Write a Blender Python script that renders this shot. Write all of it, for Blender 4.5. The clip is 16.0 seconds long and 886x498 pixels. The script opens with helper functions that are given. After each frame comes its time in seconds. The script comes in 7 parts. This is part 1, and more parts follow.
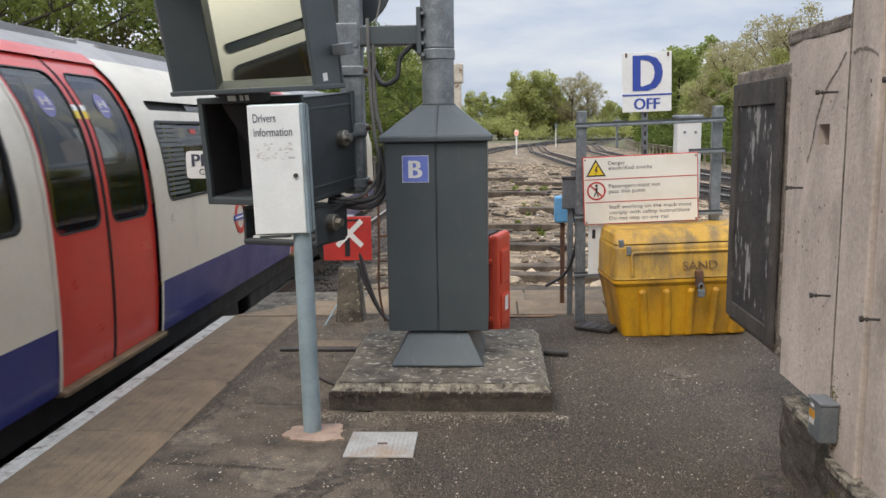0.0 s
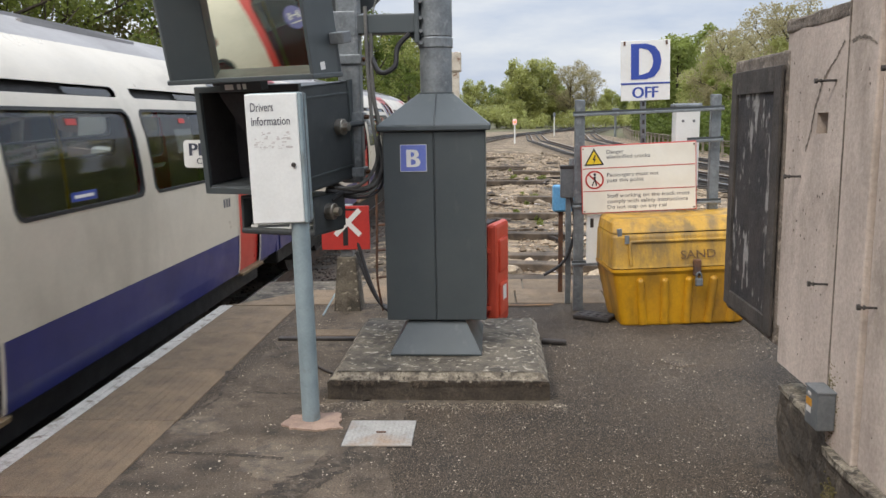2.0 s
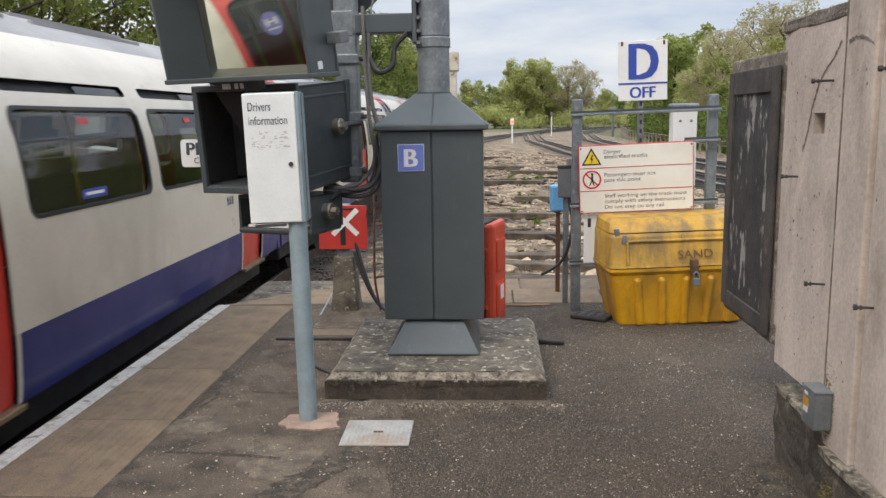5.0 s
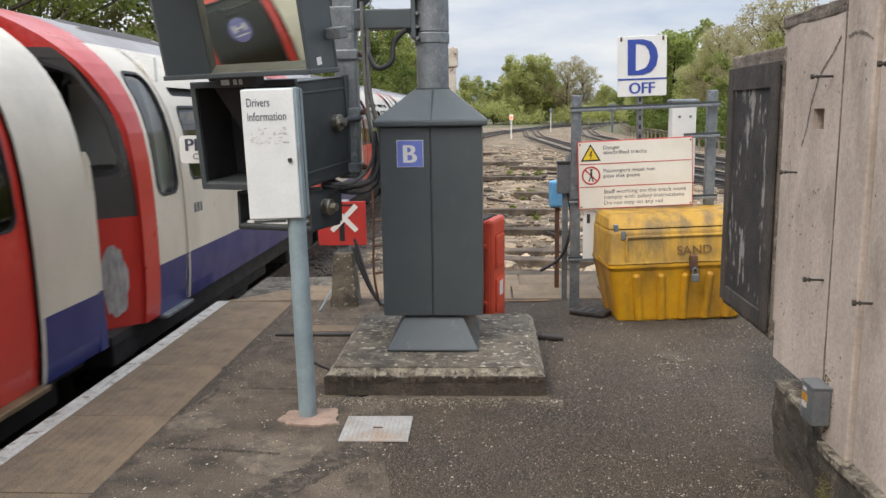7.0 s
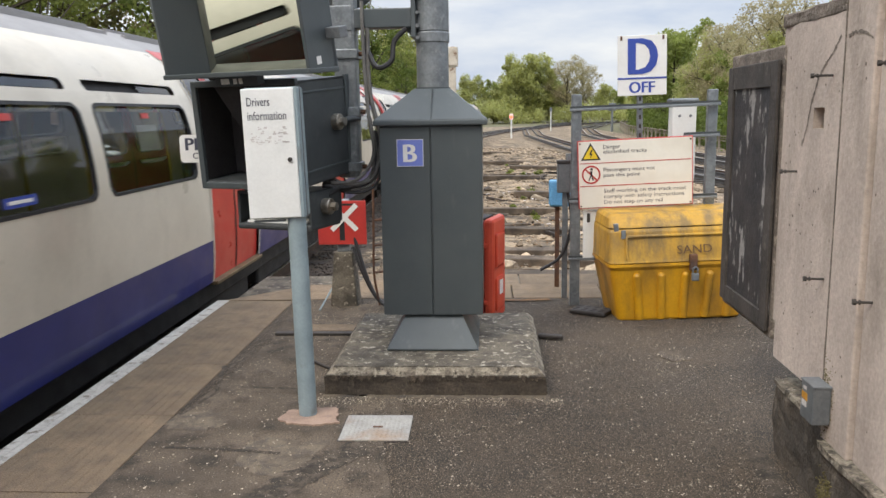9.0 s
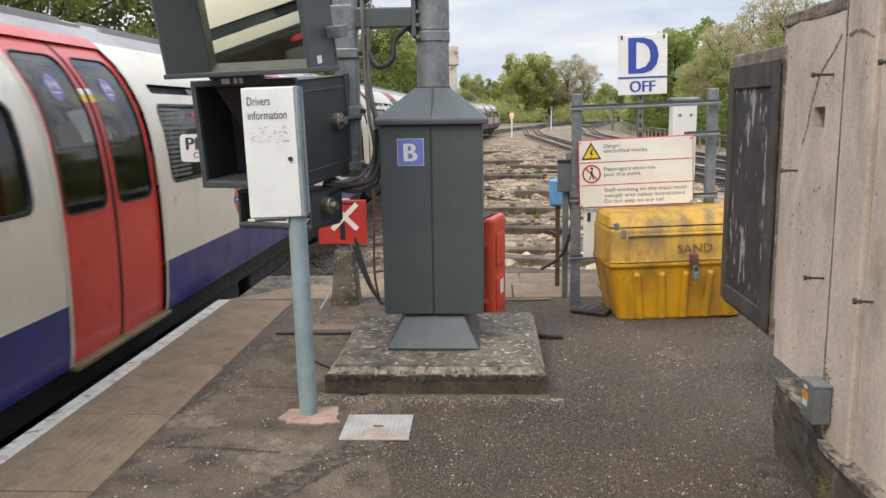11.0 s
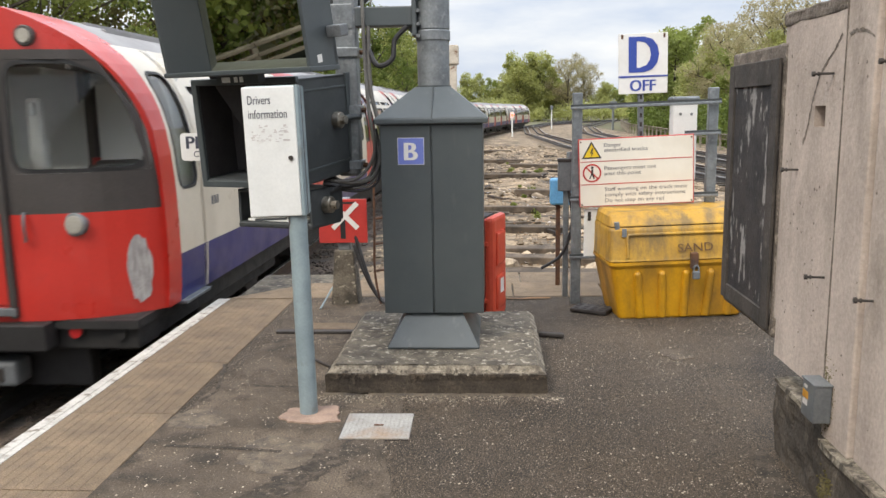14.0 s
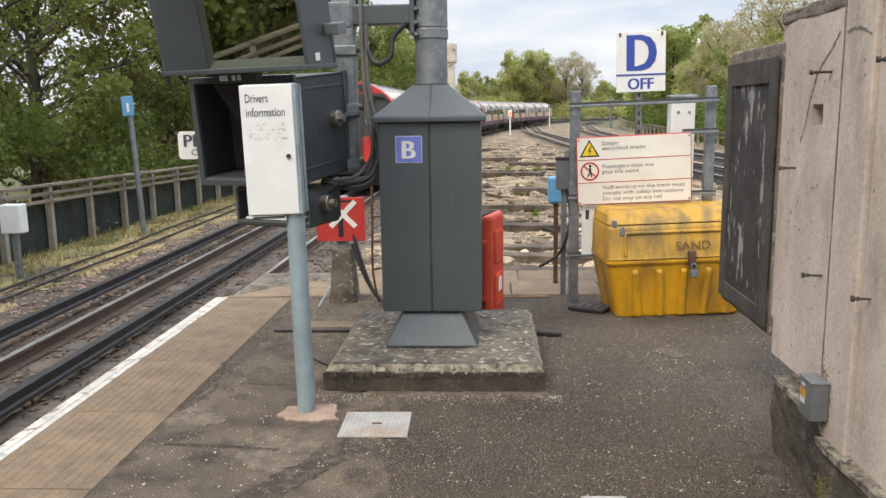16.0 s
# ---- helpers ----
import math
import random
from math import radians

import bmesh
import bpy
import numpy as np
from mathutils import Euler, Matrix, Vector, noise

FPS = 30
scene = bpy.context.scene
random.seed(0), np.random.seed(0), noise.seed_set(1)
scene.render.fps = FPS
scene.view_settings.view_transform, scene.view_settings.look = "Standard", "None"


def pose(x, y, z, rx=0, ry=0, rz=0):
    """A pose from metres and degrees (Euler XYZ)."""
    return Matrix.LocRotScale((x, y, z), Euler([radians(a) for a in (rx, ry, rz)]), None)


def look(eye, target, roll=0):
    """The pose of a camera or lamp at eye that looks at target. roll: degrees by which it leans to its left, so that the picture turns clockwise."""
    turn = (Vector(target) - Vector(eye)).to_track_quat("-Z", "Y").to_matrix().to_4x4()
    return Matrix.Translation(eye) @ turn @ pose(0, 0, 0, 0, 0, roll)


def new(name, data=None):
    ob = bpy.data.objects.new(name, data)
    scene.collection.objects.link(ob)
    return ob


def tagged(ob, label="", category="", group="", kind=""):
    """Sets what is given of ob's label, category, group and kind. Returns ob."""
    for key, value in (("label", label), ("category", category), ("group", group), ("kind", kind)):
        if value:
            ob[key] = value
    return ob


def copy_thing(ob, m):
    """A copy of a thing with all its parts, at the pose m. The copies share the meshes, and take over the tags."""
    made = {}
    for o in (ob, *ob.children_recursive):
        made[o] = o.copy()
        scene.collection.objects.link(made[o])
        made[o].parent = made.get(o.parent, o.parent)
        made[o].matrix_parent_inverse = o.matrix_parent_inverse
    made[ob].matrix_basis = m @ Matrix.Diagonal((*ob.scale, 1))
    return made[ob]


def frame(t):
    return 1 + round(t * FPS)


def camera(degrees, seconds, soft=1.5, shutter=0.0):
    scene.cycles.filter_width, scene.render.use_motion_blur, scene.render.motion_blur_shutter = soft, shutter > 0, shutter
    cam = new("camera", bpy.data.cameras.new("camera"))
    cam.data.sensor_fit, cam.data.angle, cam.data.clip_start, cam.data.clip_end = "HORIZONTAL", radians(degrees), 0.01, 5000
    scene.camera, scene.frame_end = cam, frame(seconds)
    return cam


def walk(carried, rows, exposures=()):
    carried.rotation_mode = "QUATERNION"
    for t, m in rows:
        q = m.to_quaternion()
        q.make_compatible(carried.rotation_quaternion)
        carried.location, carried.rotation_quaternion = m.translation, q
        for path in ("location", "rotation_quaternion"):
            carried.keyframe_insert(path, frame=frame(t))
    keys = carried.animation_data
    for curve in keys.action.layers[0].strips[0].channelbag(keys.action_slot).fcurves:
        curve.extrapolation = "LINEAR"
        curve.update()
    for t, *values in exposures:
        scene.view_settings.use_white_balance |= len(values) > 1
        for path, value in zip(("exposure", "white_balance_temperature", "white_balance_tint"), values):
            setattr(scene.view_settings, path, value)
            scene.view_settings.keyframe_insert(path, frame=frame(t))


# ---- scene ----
# camera: hand-held at standing height near the platform end, turning slightly
cam = camera(58.1, 16.0, soft=1.5, shutter=0.2)
EYE = (0.0, 0.0, 1.6)
TURNS = [
    (0.0, 81.52, 0.879, 3.734), (0.5, 81.227, 0.911, 3.548), (1.0, 81.232, 0.956, 3.577), (1.5, 81.112, 0.946, 3.679),
    (2.0, 80.736, 0.932, 3.594), (2.5, 80.431, 0.914, 3.552), (3.0, 80.391, 0.915, 3.567), (3.5, 80.813, 0.907, 3.49),
    (4.0, 80.781, 0.843, 3.41), (6.5, 80.55, 0.91, 3.418), (7.0, 80.421, 0.887, 3.355), (7.5, 80.254, 0.871, 3.414),
    (8.0, 80.367, 0.904, 3.357), (9.0, 80.367, 0.904, 3.357), (11.5, 80.308, 0.916, 3.398), (12.0, 80.305, 0.879, 3.384),
    (12.5, 80.287, 0.855, 3.368), (13.0, 80.185, 0.885, 3.381), (13.5, 80.246, 0.897, 3.44), (14.0, 80.248, 0.916, 3.413),
    (14.5, 80.268, 0.874, 3.365), (15.0, 80.246, 0.905, 3.355), (15.5, 80.164, 0.926, 3.37), (16.0, 80.124, 0.903, 3.266),
]
walk(cam, [(t, pose(*EYE, rx, ry, rz)) for t, rx, ry, rz in TURNS], exposures=[(0.0, 0.13, 7100, 10), (1.5, 0.13, 7150, 10), (2.5, 0.26, 7200, 10), (3.0, 0.27, 7200, 10), (3.5, 0.21, 7200, 10), (4.0, 0.22, 7200, 10), (7.0, 0.23, 7250, 10), (9.0, 0.30, 7300, 10), (11.5, 0.36, 7350, 10), (12.5, 0.40, 7400, 10), (16.0, 0.45, 7450, 10)])

# ---- world and light: broken overcast, soft sun high behind the camera ----
SUN_EL, SUN_AZ = radians(48), radians(215)
world = bpy.data.worlds.new("sky")
scene.world = world
world.use_nodes = True
wt = world.node_tree
wt.nodes.clear()


def nd(tree, kind, **props):
    n = tree.nodes.new(kind)
    for k, v in props.items():
        n.inputs[k].default_value = v
    return n


w_out = nd(wt, "ShaderNodeOutputWorld")
w_bg = nd(wt, "ShaderNodeBackground")
w_sky = nd(wt, "ShaderNodeTexSky")
w_sky.sky_type, w_sky.sun_disc = "NISHITA", False
w_sky.sun_elevation, w_sky.sun_rotation = SUN_EL, SUN_AZ
w_sky.air_density, w_sky.dust_density = 1.0, 2.0
w_co = nd(wt, "ShaderNodeTexCoord")
w_map = nd(wt, "ShaderNodeMapping")
w_map.inputs["Scale"].default_value = (1.6, 1.6, 5.5)
w_map.inputs["Location"].default_value = (0.3, 0.2, 0.1)
w_no = nd(wt, "ShaderNodeTexNoise", Scale=2.2, Detail=7.0, Roughness=0.55)
w_ra = nd(wt, "ShaderNodeValToRGB")
w_ra.color_ramp.elements[0].position, w_ra.color_ramp.elements[0].color = 0.34, (4.1, 5.2, 7.5, 1)
w_ra.color_ramp.elements[1].position, w_ra.color_ramp.elements[1].color = 0.64, (7.7, 8.3, 9.3, 1)
w_mix = nd(wt, "ShaderNodeMix")
w_mix.data_type = "RGBA"
w_mix.inputs[0].default_value = 0.86
wt.links.new(w_co.outputs["Generated"], w_map.inputs["Vector"])
wt.links.new(w_map.outputs["Vector"], w_no.inputs["Vector"])
wt.links.new(w_no.outputs["Fac"], w_ra.inputs["Fac"])
wt.links.new(w_sky.outputs["Color"], w_mix.inputs[6])
wt.links.new(w_ra.outputs["Color"], w_mix.inputs[7])
# cloud cover is brighter towards the zenith
w_sep = nd(wt, "ShaderNodeSeparateXYZ")
wt.links.new(w_co.outputs["Generated"], w_sep.inputs[0])
w_up = nd(wt, "ShaderNodeMapRange")
w_up.interpolation_type = "SMOOTHSTEP"
for k, v in (("From Min", 0.16), ("From Max", 0.95), ("To Min", 1.0), ("To Max", 3.0)):
    w_up.inputs[k].default_value = v
wt.links.new(w_sep.outputs["Z"], w_up.inputs["Value"])
w_mul = nd(wt, "ShaderNodeVectorMath")
w_mul.operation = "SCALE"
wt.links.new(w_mix.outputs[2], w_mul.inputs[0])
wt.links.new(w_up.outputs["Result"], w_mul.inputs["Scale"])
wt.links.new(w_mul.outputs[0], w_bg.inputs["Color"])
w_bg.inputs["Strength"].default_value = 0.1
wt.links.new(w_bg.outputs[0], w_out.inputs[0])

sun = new("sun", bpy.data.lights.new("sun", "SUN"))
sun.data.energy, sun.data.angle, sun.data.color = 1.5, radians(20), (1.0, 0.96, 0.9)
sun_way = Vector((math.sin(SUN_AZ) * math.cos(SUN_EL), math.cos(SUN_AZ) * math.cos(SUN_EL), math.sin(SUN_EL)))
sun.matrix_world = look(sun_way * 50, (0, 0, 0))


# ---- materials ----
def mat(name, a, b=None, rough=0.6, metal=0.0, scale=3.0, lo=0.4, hi=0.62, fine=70.0, vary=0.18, bump=0.15, bscale=90.0,
        stretch=(1, 1, 1), dirt=None, dscale=6.0, dlo=0.58, dhi=0.7, dstretch=(1, 1, 1), per=0.0, island=False, coat=0.0, spec=0.5):
    """Two colours mixed by coarse noise, fine grain in value, optional dirt with its own noise, bump."""
    m = bpy.data.materials.new(name)
    m.use_nodes = True
    t = m.node_tree
    p = t.nodes["Principled BSDF"]
    L = t.links.new
    co = nd(t, "ShaderNodeTexCoord")

    def noise_at(sc, det, st):
        mp = nd(t, "ShaderNodeMapping")
        mp.inputs["Scale"].default_value = st
        n = nd(t, "ShaderNodeTexNoise", Scale=sc, Detail=det, Roughness=0.6)
        L(co.outputs["Object"], mp.inputs["Vector"])
        L(mp.outputs["Vector"], n.inputs["Vector"])
        return n

    def ramp(n, x0, x1):
        r = nd(t, "ShaderNodeMapRange")
        r.inputs["From Min"].default_value, r.inputs["From Max"].default_value = x0, x1
        L(n.outputs["Fac"], r.inputs["Value"])
        return r

    def mixer(fac, c1, c2):
        x = nd(t, "ShaderNodeMix")
        x.data_type = "RGBA"
        L(fac, x.inputs[0])
        for sock, c in ((x.inputs[6], c1), (x.inputs[7], c2)):
            if isinstance(c, tuple):
                sock.default_value = (*c, 1)
            else:
                L(c, sock)
        return x.outputs[2]

    b = b or tuple(min(1, c * 0.82) for c in a)
    col = mixer(ramp(noise_at(scale, 5, stretch), lo, hi).outputs["Result"], a, b)
    if dirt:
        col = mixer(ramp(noise_at(dscale, 8, dstretch), dlo, dhi).outputs["Result"], col, dirt)
    hsv = nd(t, "ShaderNodeHueSaturation")
    f = ramp(noise_at(fine, 3, (1, 1, 1)), 0.25, 0.75)
    f.inputs["To Min"].default_value, f.inputs["To Max"].default_value = 1 - vary, 1 + vary
    val = f.outputs["Result"]
    if per:
        if island:
            rnd = nd(t, "ShaderNodeNewGeometry").outputs["Random Per Island"]
        else:
            rnd = nd(t, "ShaderNodeObjectInfo").outputs["Random"]
        mr = nd(t, "ShaderNodeMapRange")
        mr.inputs["To Min"].default_value, mr.inputs["To Max"].default_value = 1 - per, 1 + per
        L(rnd, mr.inputs["Value"])
        mu = nd(t, "ShaderNodeMath")
        mu.operation = "MULTIPLY"
        L(val, mu.inputs[0])
        L(mr.outputs["Result"], mu.inputs[1])
        val = mu.outputs[0]
    L(val, hsv.inputs["Value"])
    L(col, hsv.inputs["Color"])
    L(hsv.outputs["Color"], p.inputs["Base Color"])
    rr = ramp(noise_at(scale * 2.3, 4, stretch), 0.3, 0.7)
    rr.inputs["To Min"].default_value, rr.inputs["To Max"].default_value = max(0.02, rough - 0.08), min(1, rough + 0.1)
    L(rr.outputs["Result"], p.inputs["Roughness"])
    p.inputs["Metallic"].default_value = metal
    p.inputs["Coat Weight"].default_value = coat
    p.inputs["Specular IOR Level"].default_value = spec
    if bump:
        bp = nd(t, "ShaderNodeBump", Strength=bump, Distance=0.01)
        L(noise_at(bscale, 5, (1, 1, 1)).outputs["Fac"], bp.inputs["Height"])
        L(bp.outputs["Normal"], p.inputs["Normal"])
    return m


def glow(name, colour, strength):
    m = bpy.data.materials.new(name)
    m.use_nodes = True
    p = m.node_tree.nodes["Principled BSDF"]
    p.inputs["Base Color"].default_value = (*colour, 1)
    p.inputs["Emission Color"].default_value = (*colour, 1)
    p.inputs["Emission Strength"].default_value = strength
    return m


def glassy(name, colour, rough=0.02):
    m = bpy.data.materials.new(name)
    m.use_nodes = True
    p = m.node_tree.nodes["Principled BSDF"]
    p.inputs["Base Color"].default_value = (*colour, 1)
    p.inputs["Roughness"].default_value = rough
    p.inputs["Transmission Weight"].default_value = 1.0
    p.inputs["IOR"].default_value = 1.45
    return m


def leaf_mat(name, a, b, thin=0.42):
    m = mat(name, a, b, rough=0.55, scale=0.9, lo=0.35, hi=0.65, fine=3, vary=0.25, bump=0, per=0.38, island=True, spec=0.25)
    t = m.node_tree
    p = t.nodes["Principled BSDF"]
    tr = nd(t, "ShaderNodeBsdfTranslucent")
    tr.inputs["Color"].default_value = (a[0] * 1.3, a[1] * 1.3, a[2], 1)
    mx = nd(t, "ShaderNodeMixShader", Fac=thin)
    t.links.new(p.outputs[0], mx.inputs[1])
    t.links.new(tr.outputs[0], mx.inputs[2])
    t.links.new(mx.outputs[0], t.nodes["Material Output"].inputs["Surface"])
    return m


def asphalt_mat():
    """Old asphalt: pale chippings in dark binder, worn and stained in patches of several sizes."""
    m = mat("asphalt", (0.080, 0.059, 0.040), (0.036, 0.027, 0.019), rough=0.88, scale=0.7, lo=0.36, hi=0.64, fine=120, vary=0.9, bump=1.0, bscale=160,
            dirt=(0.030, 0.023, 0.017), dscale=1.9, dlo=0.48, dhi=0.72)
    t = m.node_tree
    p = t.nodes["Principled BSDF"]
    src = p.inputs["Base Color"].links[0].from_socket
    co = nd(t, "ShaderNodeTexCoord")
    for sc, lim, tone in ((118.0, 0.30, (0.175, 0.132, 0.09)), (130.0, 0.28, (0.010, 0.008, 0.006)), (92.0, 0.20, (0.30, 0.235, 0.165)), (74.0, 0.17, (0.008, 0.006, 0.005)), (37.0, 0.032, (0.46, 0.40, 0.32))):
        vo = nd(t, "ShaderNodeTexVoronoi", Scale=sc, Randomness=1.0)
        lt = nd(t, "ShaderNodeMath")
        lt.operation = "LESS_THAN"
        lt.inputs[1].default_value = lim
        mx = nd(t, "ShaderNodeMix")
        mx.data_type = "RGBA"
        mx.inputs[7].default_value = (*tone, 1)
        t.links.new(co.outputs["Object"], vo.inputs["Vector"])
        t.links.new(vo.outputs["Distance"], lt.inputs[0])
        t.links.new(lt.outputs[0], mx.inputs[0])
        t.links.new(src, mx.inputs[6])
        src = mx.outputs[2]
    t.links.new(src, p.inputs["Base Color"])
    return m


M = dict(
    asphalt=asphalt_mat(),
    asphalt_worn=mat("asphalt_worn", (0.145, 0.110, 0.078), (0.078, 0.060, 0.043), rough=0.9, scale=2.2, lo=0.34, hi=0.66, fine=120, vary=0.7, bump=1.0, bscale=120, dirt=(0.046, 0.037, 0.028), dscale=5, dlo=0.48, dhi=0.66),
    coping=mat("coping", (0.225, 0.162, 0.103), (0.165, 0.119, 0.077), rough=0.88, scale=2.6, fine=130, vary=0.45, bump=0.6, bscale=120, dirt=(0.125, 0.092, 0.062), dscale=7.5, dlo=0.48, dhi=0.74, per=0.16),
    white_line=mat("white_line", (0.52, 0.495, 0.45), (0.42, 0.395, 0.355), rough=0.8, scale=6, bump=0.4, bscale=60, dirt=(0.2, 0.17, 0.135), dscale=11, dlo=0.54, dhi=0.66),
    concrete=mat("concrete", (0.55, 0.46, 0.395), (0.395, 0.328, 0.28), rough=0.9, scale=2.2, lo=0.38, hi=0.64, fine=60, vary=0.15, bump=0.5, bscale=34, stretch=(1.0, 1.1, 0.6), dirt=(0.26, 0.215, 0.175), dscale=2.3, dlo=0.52, dhi=0.74, dstretch=(1.0, 1.5, 0.5)),
    concrete_top=mat("concrete_top", (0.20, 0.165, 0.135), (0.11, 0.09, 0.073), rough=0.95, scale=9, fine=70, vary=0.4, bump=0.9, bscale=60, dirt=(0.33, 0.28, 0.23), dscale=18, dlo=0.56, dhi=0.66),
    concrete_dark=mat("concrete_dark", (0.155, 0.132, 0.10), (0.058, 0.05, 0.039), rough=0.93, scale=6, fine=90, vary=0.35, bump=0.9, bscale=40, dirt=(0.33, 0.29, 0.23), dscale=26, dlo=0.58, dhi=0.65),
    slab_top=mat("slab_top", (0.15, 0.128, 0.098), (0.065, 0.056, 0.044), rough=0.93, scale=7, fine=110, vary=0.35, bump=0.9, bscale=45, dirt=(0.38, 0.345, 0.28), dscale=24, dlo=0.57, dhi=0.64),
    grey_paint=mat("grey_paint", (0.070, 0.083, 0.086), (0.061, 0.073, 0.077), rough=0.42, scale=2.5, fine=200, vary=0.06, bump=0.05, bscale=260,
                   dirt=(0.10, 0.11, 0.112), dscale=5, dlo=0.6, dhi=0.8, dstretch=(3, 3, 0.5)),
    dark_box=mat("dark_box", (0.050, 0.057, 0.060), (0.040, 0.046, 0.048), rough=0.5, scale=3, fine=150, vary=0.1, bump=0.08, bscale=200,
                 dirt=(0.09, 0.095, 0.095), dscale=7, dlo=0.6, dhi=0.8),
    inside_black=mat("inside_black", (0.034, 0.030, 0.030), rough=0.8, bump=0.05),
    galv=mat("galv", (0.24, 0.26, 0.27), (0.17, 0.185, 0.195), rough=0.5, metal=0.55, scale=9, fine=60, vary=0.15, bump=0.08, bscale=60,
             dirt=(0.30, 0.31, 0.31), dscale=22, dlo=0.55, dhi=0.7),
    pole_blue=mat("pole_blue", (0.26, 0.33, 0.35), (0.21, 0.27, 0.29), rough=0.5, scale=6, fine=90, vary=0.08, bump=0.06, dirt=(0.16, 0.17, 0.16), dscale=9, dlo=0.6, dhi=0.8),
    white_paint=mat("white_paint", (0.76, 0.77, 0.745), (0.70, 0.71, 0.685), rough=0.45, scale=3, fine=70, vary=0.04, bump=0.04),
    sign_white=mat("sign_white", (0.80, 0.79, 0.76), (0.75, 0.73, 0.69), rough=0.4, scale=3, fine=40, vary=0.03, bump=0.02),
    sign_cream=mat("sign_cream", (0.74, 0.70, 0.61), (0.68, 0.63, 0.54), rough=0.45, scale=2.5, fine=40, vary=0.03, bump=0.02),
    sign_red=mat("sign_red", (0.55, 0.045, 0.035), (0.45, 0.035, 0.03), rough=0.45, bump=0.03, vary=0.08),
    sign_blue=mat("sign_blue", (0.035, 0.075, 0.36), (0.03, 0.06, 0.30), rough=0.4, bump=0.02, vary=0.05),
    badge_blue=mat("badge_blue", (0.17, 0.22, 0.60), (0.14, 0.19, 0.52), rough=0.35, bump=0.02, vary=0.06),
    sticker_blue=mat("sticker_blue", (0.16, 0.15, 0.34), (0.13, 0.12, 0.28), rough=0.35, bump=0.02, vary=0.08),
    sign_black=mat("sign_black", (0.02, 0.02, 0.022), rough=0.5, bump=0.02),
    letter_soft=mat("letter_soft", (0.13, 0.125, 0.13), rough=0.6, bump=0.02, vary=0.1),
    letter_brown=mat("letter_brown", (0.11, 0.055, 0.02), (0.16, 0.085, 0.025), rough=0.6, bump=0.02, vary=0.1),
    letter_dark=mat("letter_dark", (0.06, 0.065, 0.09), rough=0.6, bump=0.02, vary=0.1),
    sign_yellow=mat("sign_yellow", (0.80, 0.55, 0.03), (0.72, 0.48, 0.03), rough=0.4, bump=0.02, vary=0.05),
    bin_yellow=mat("bin_yellow", (0.55, 0.305, 0.03), (0.41, 0.22, 0.025), rough=0.55, scale=4, fine=60, vary=0.12, bump=0.2, bscale=40,
                   dirt=(0.21, 0.13, 0.04), dscale=4.0, dlo=0.43, dhi=0.62, dstretch=(2.0, 2.0, 0.5)),
    bin_clean=mat("bin_clean", (0.60, 0.30, 0.012), (0.50, 0.24, 0.012), rough=0.45, scale=3, fine=60, vary=0.08, bump=0.12, bscale=40,
                  dirt=(0.24, 0.125, 0.022), dscale=3.4, dlo=0.44, dhi=0.70, dstretch=(1.5, 1.5, 0.6)),
    orange_plastic=mat("orange_plastic", (0.62, 0.075, 0.035), (0.55, 0.06, 0.03), rough=0.45, scale=4, bump=0.06, vary=0.08),
    dark_red=mat("dark_red", (0.42, 0.03, 0.025), (0.36, 0.025, 0.02), rough=0.45, scale=4, bump=0.06, vary=0.08),
    rust=mat("rust", (0.13, 0.06, 0.03), (0.07, 0.04, 0.03), rough=0.85, scale=14, bump=0.3),
    iron=mat("iron", (0.055, 0.047, 0.042), (0.035, 0.03, 0.028), rough=0.6, metal=0.3, scale=5, bump=0.2),
    bolt_steel=mat("bolt_steel", (0.42, 0.39, 0.34), (0.26, 0.23, 0.19), rough=0.35, metal=0.8, scale=20, bump=0.1),
    rail_top=mat("rail_top", (0.50, 0.49, 0.48), (0.40, 0.39, 0.38), rough=0.34, metal=0.9, scale=3, bump=0.03, stretch=(4, 0.4, 1)),
    rail_side=mat("rail_side", (0.10, 0.062, 0.042), (0.065, 0.045, 0.035), rough=0.85, scale=3, bump=0.25),
    rail_black=mat("rail_black", (0.030, 0.028, 0.028), (0.02, 0.019, 0.02), rough=0.5, metal=0.2, scale=3, bump=0.1),
    sleeper=mat("sleeper", (0.10, 0.085, 0.07), (0.06, 0.052, 0.045), rough=0.9, scale=5, bump=0.35, stretch=(0.3, 3, 3), per=0.25),
    ballast=mat("ballast", (0.125, 0.092, 0.068), (0.058, 0.044, 0.034), rough=0.92, scale=1.5, fine=24, vary=0.55, bump=0.9, bscale=22),
    ballast_oily=mat("ballast_oily", (0.12, 0.088, 0.066), (0.055, 0.042, 0.033), rough=0.85, scale=1.3, fine=40, vary=0.2, bump=0.2, per=0.5, island=True),
    ballast_stone=mat("ballast_stone", (0.29, 0.205, 0.155), (0.14, 0.10, 0.078), rough=0.9, scale=1.3, fine=40, vary=0.15, bump=0.2, per=0.5, island=True),
    rubble=mat("rubble", (0.34, 0.255, 0.165), (0.17, 0.125, 0.08), rough=0.95, scale=1.3, fine=16, vary=0.65, bump=1.0, bscale=14,
               dirt=(0.055, 0.043, 0.031), dscale=1.8, dlo=0.46, dhi=0.60, dstretch=(0.45, 1.4, 1)),
    rubble_stone=mat("rubble_stone", (0.38, 0.295, 0.205), (0.12, 0.09, 0.06), rough=0.92, scale=1.0, fine=30, vary=0.2, bump=0.3, per=0.5, island=True),
    earth=mat("earth", (0.115, 0.115, 0.05), (0.09, 0.075, 0.045), rough=0.95, scale=0.15, fine=3, vary=0.3, bump=0.5, bscale=6),
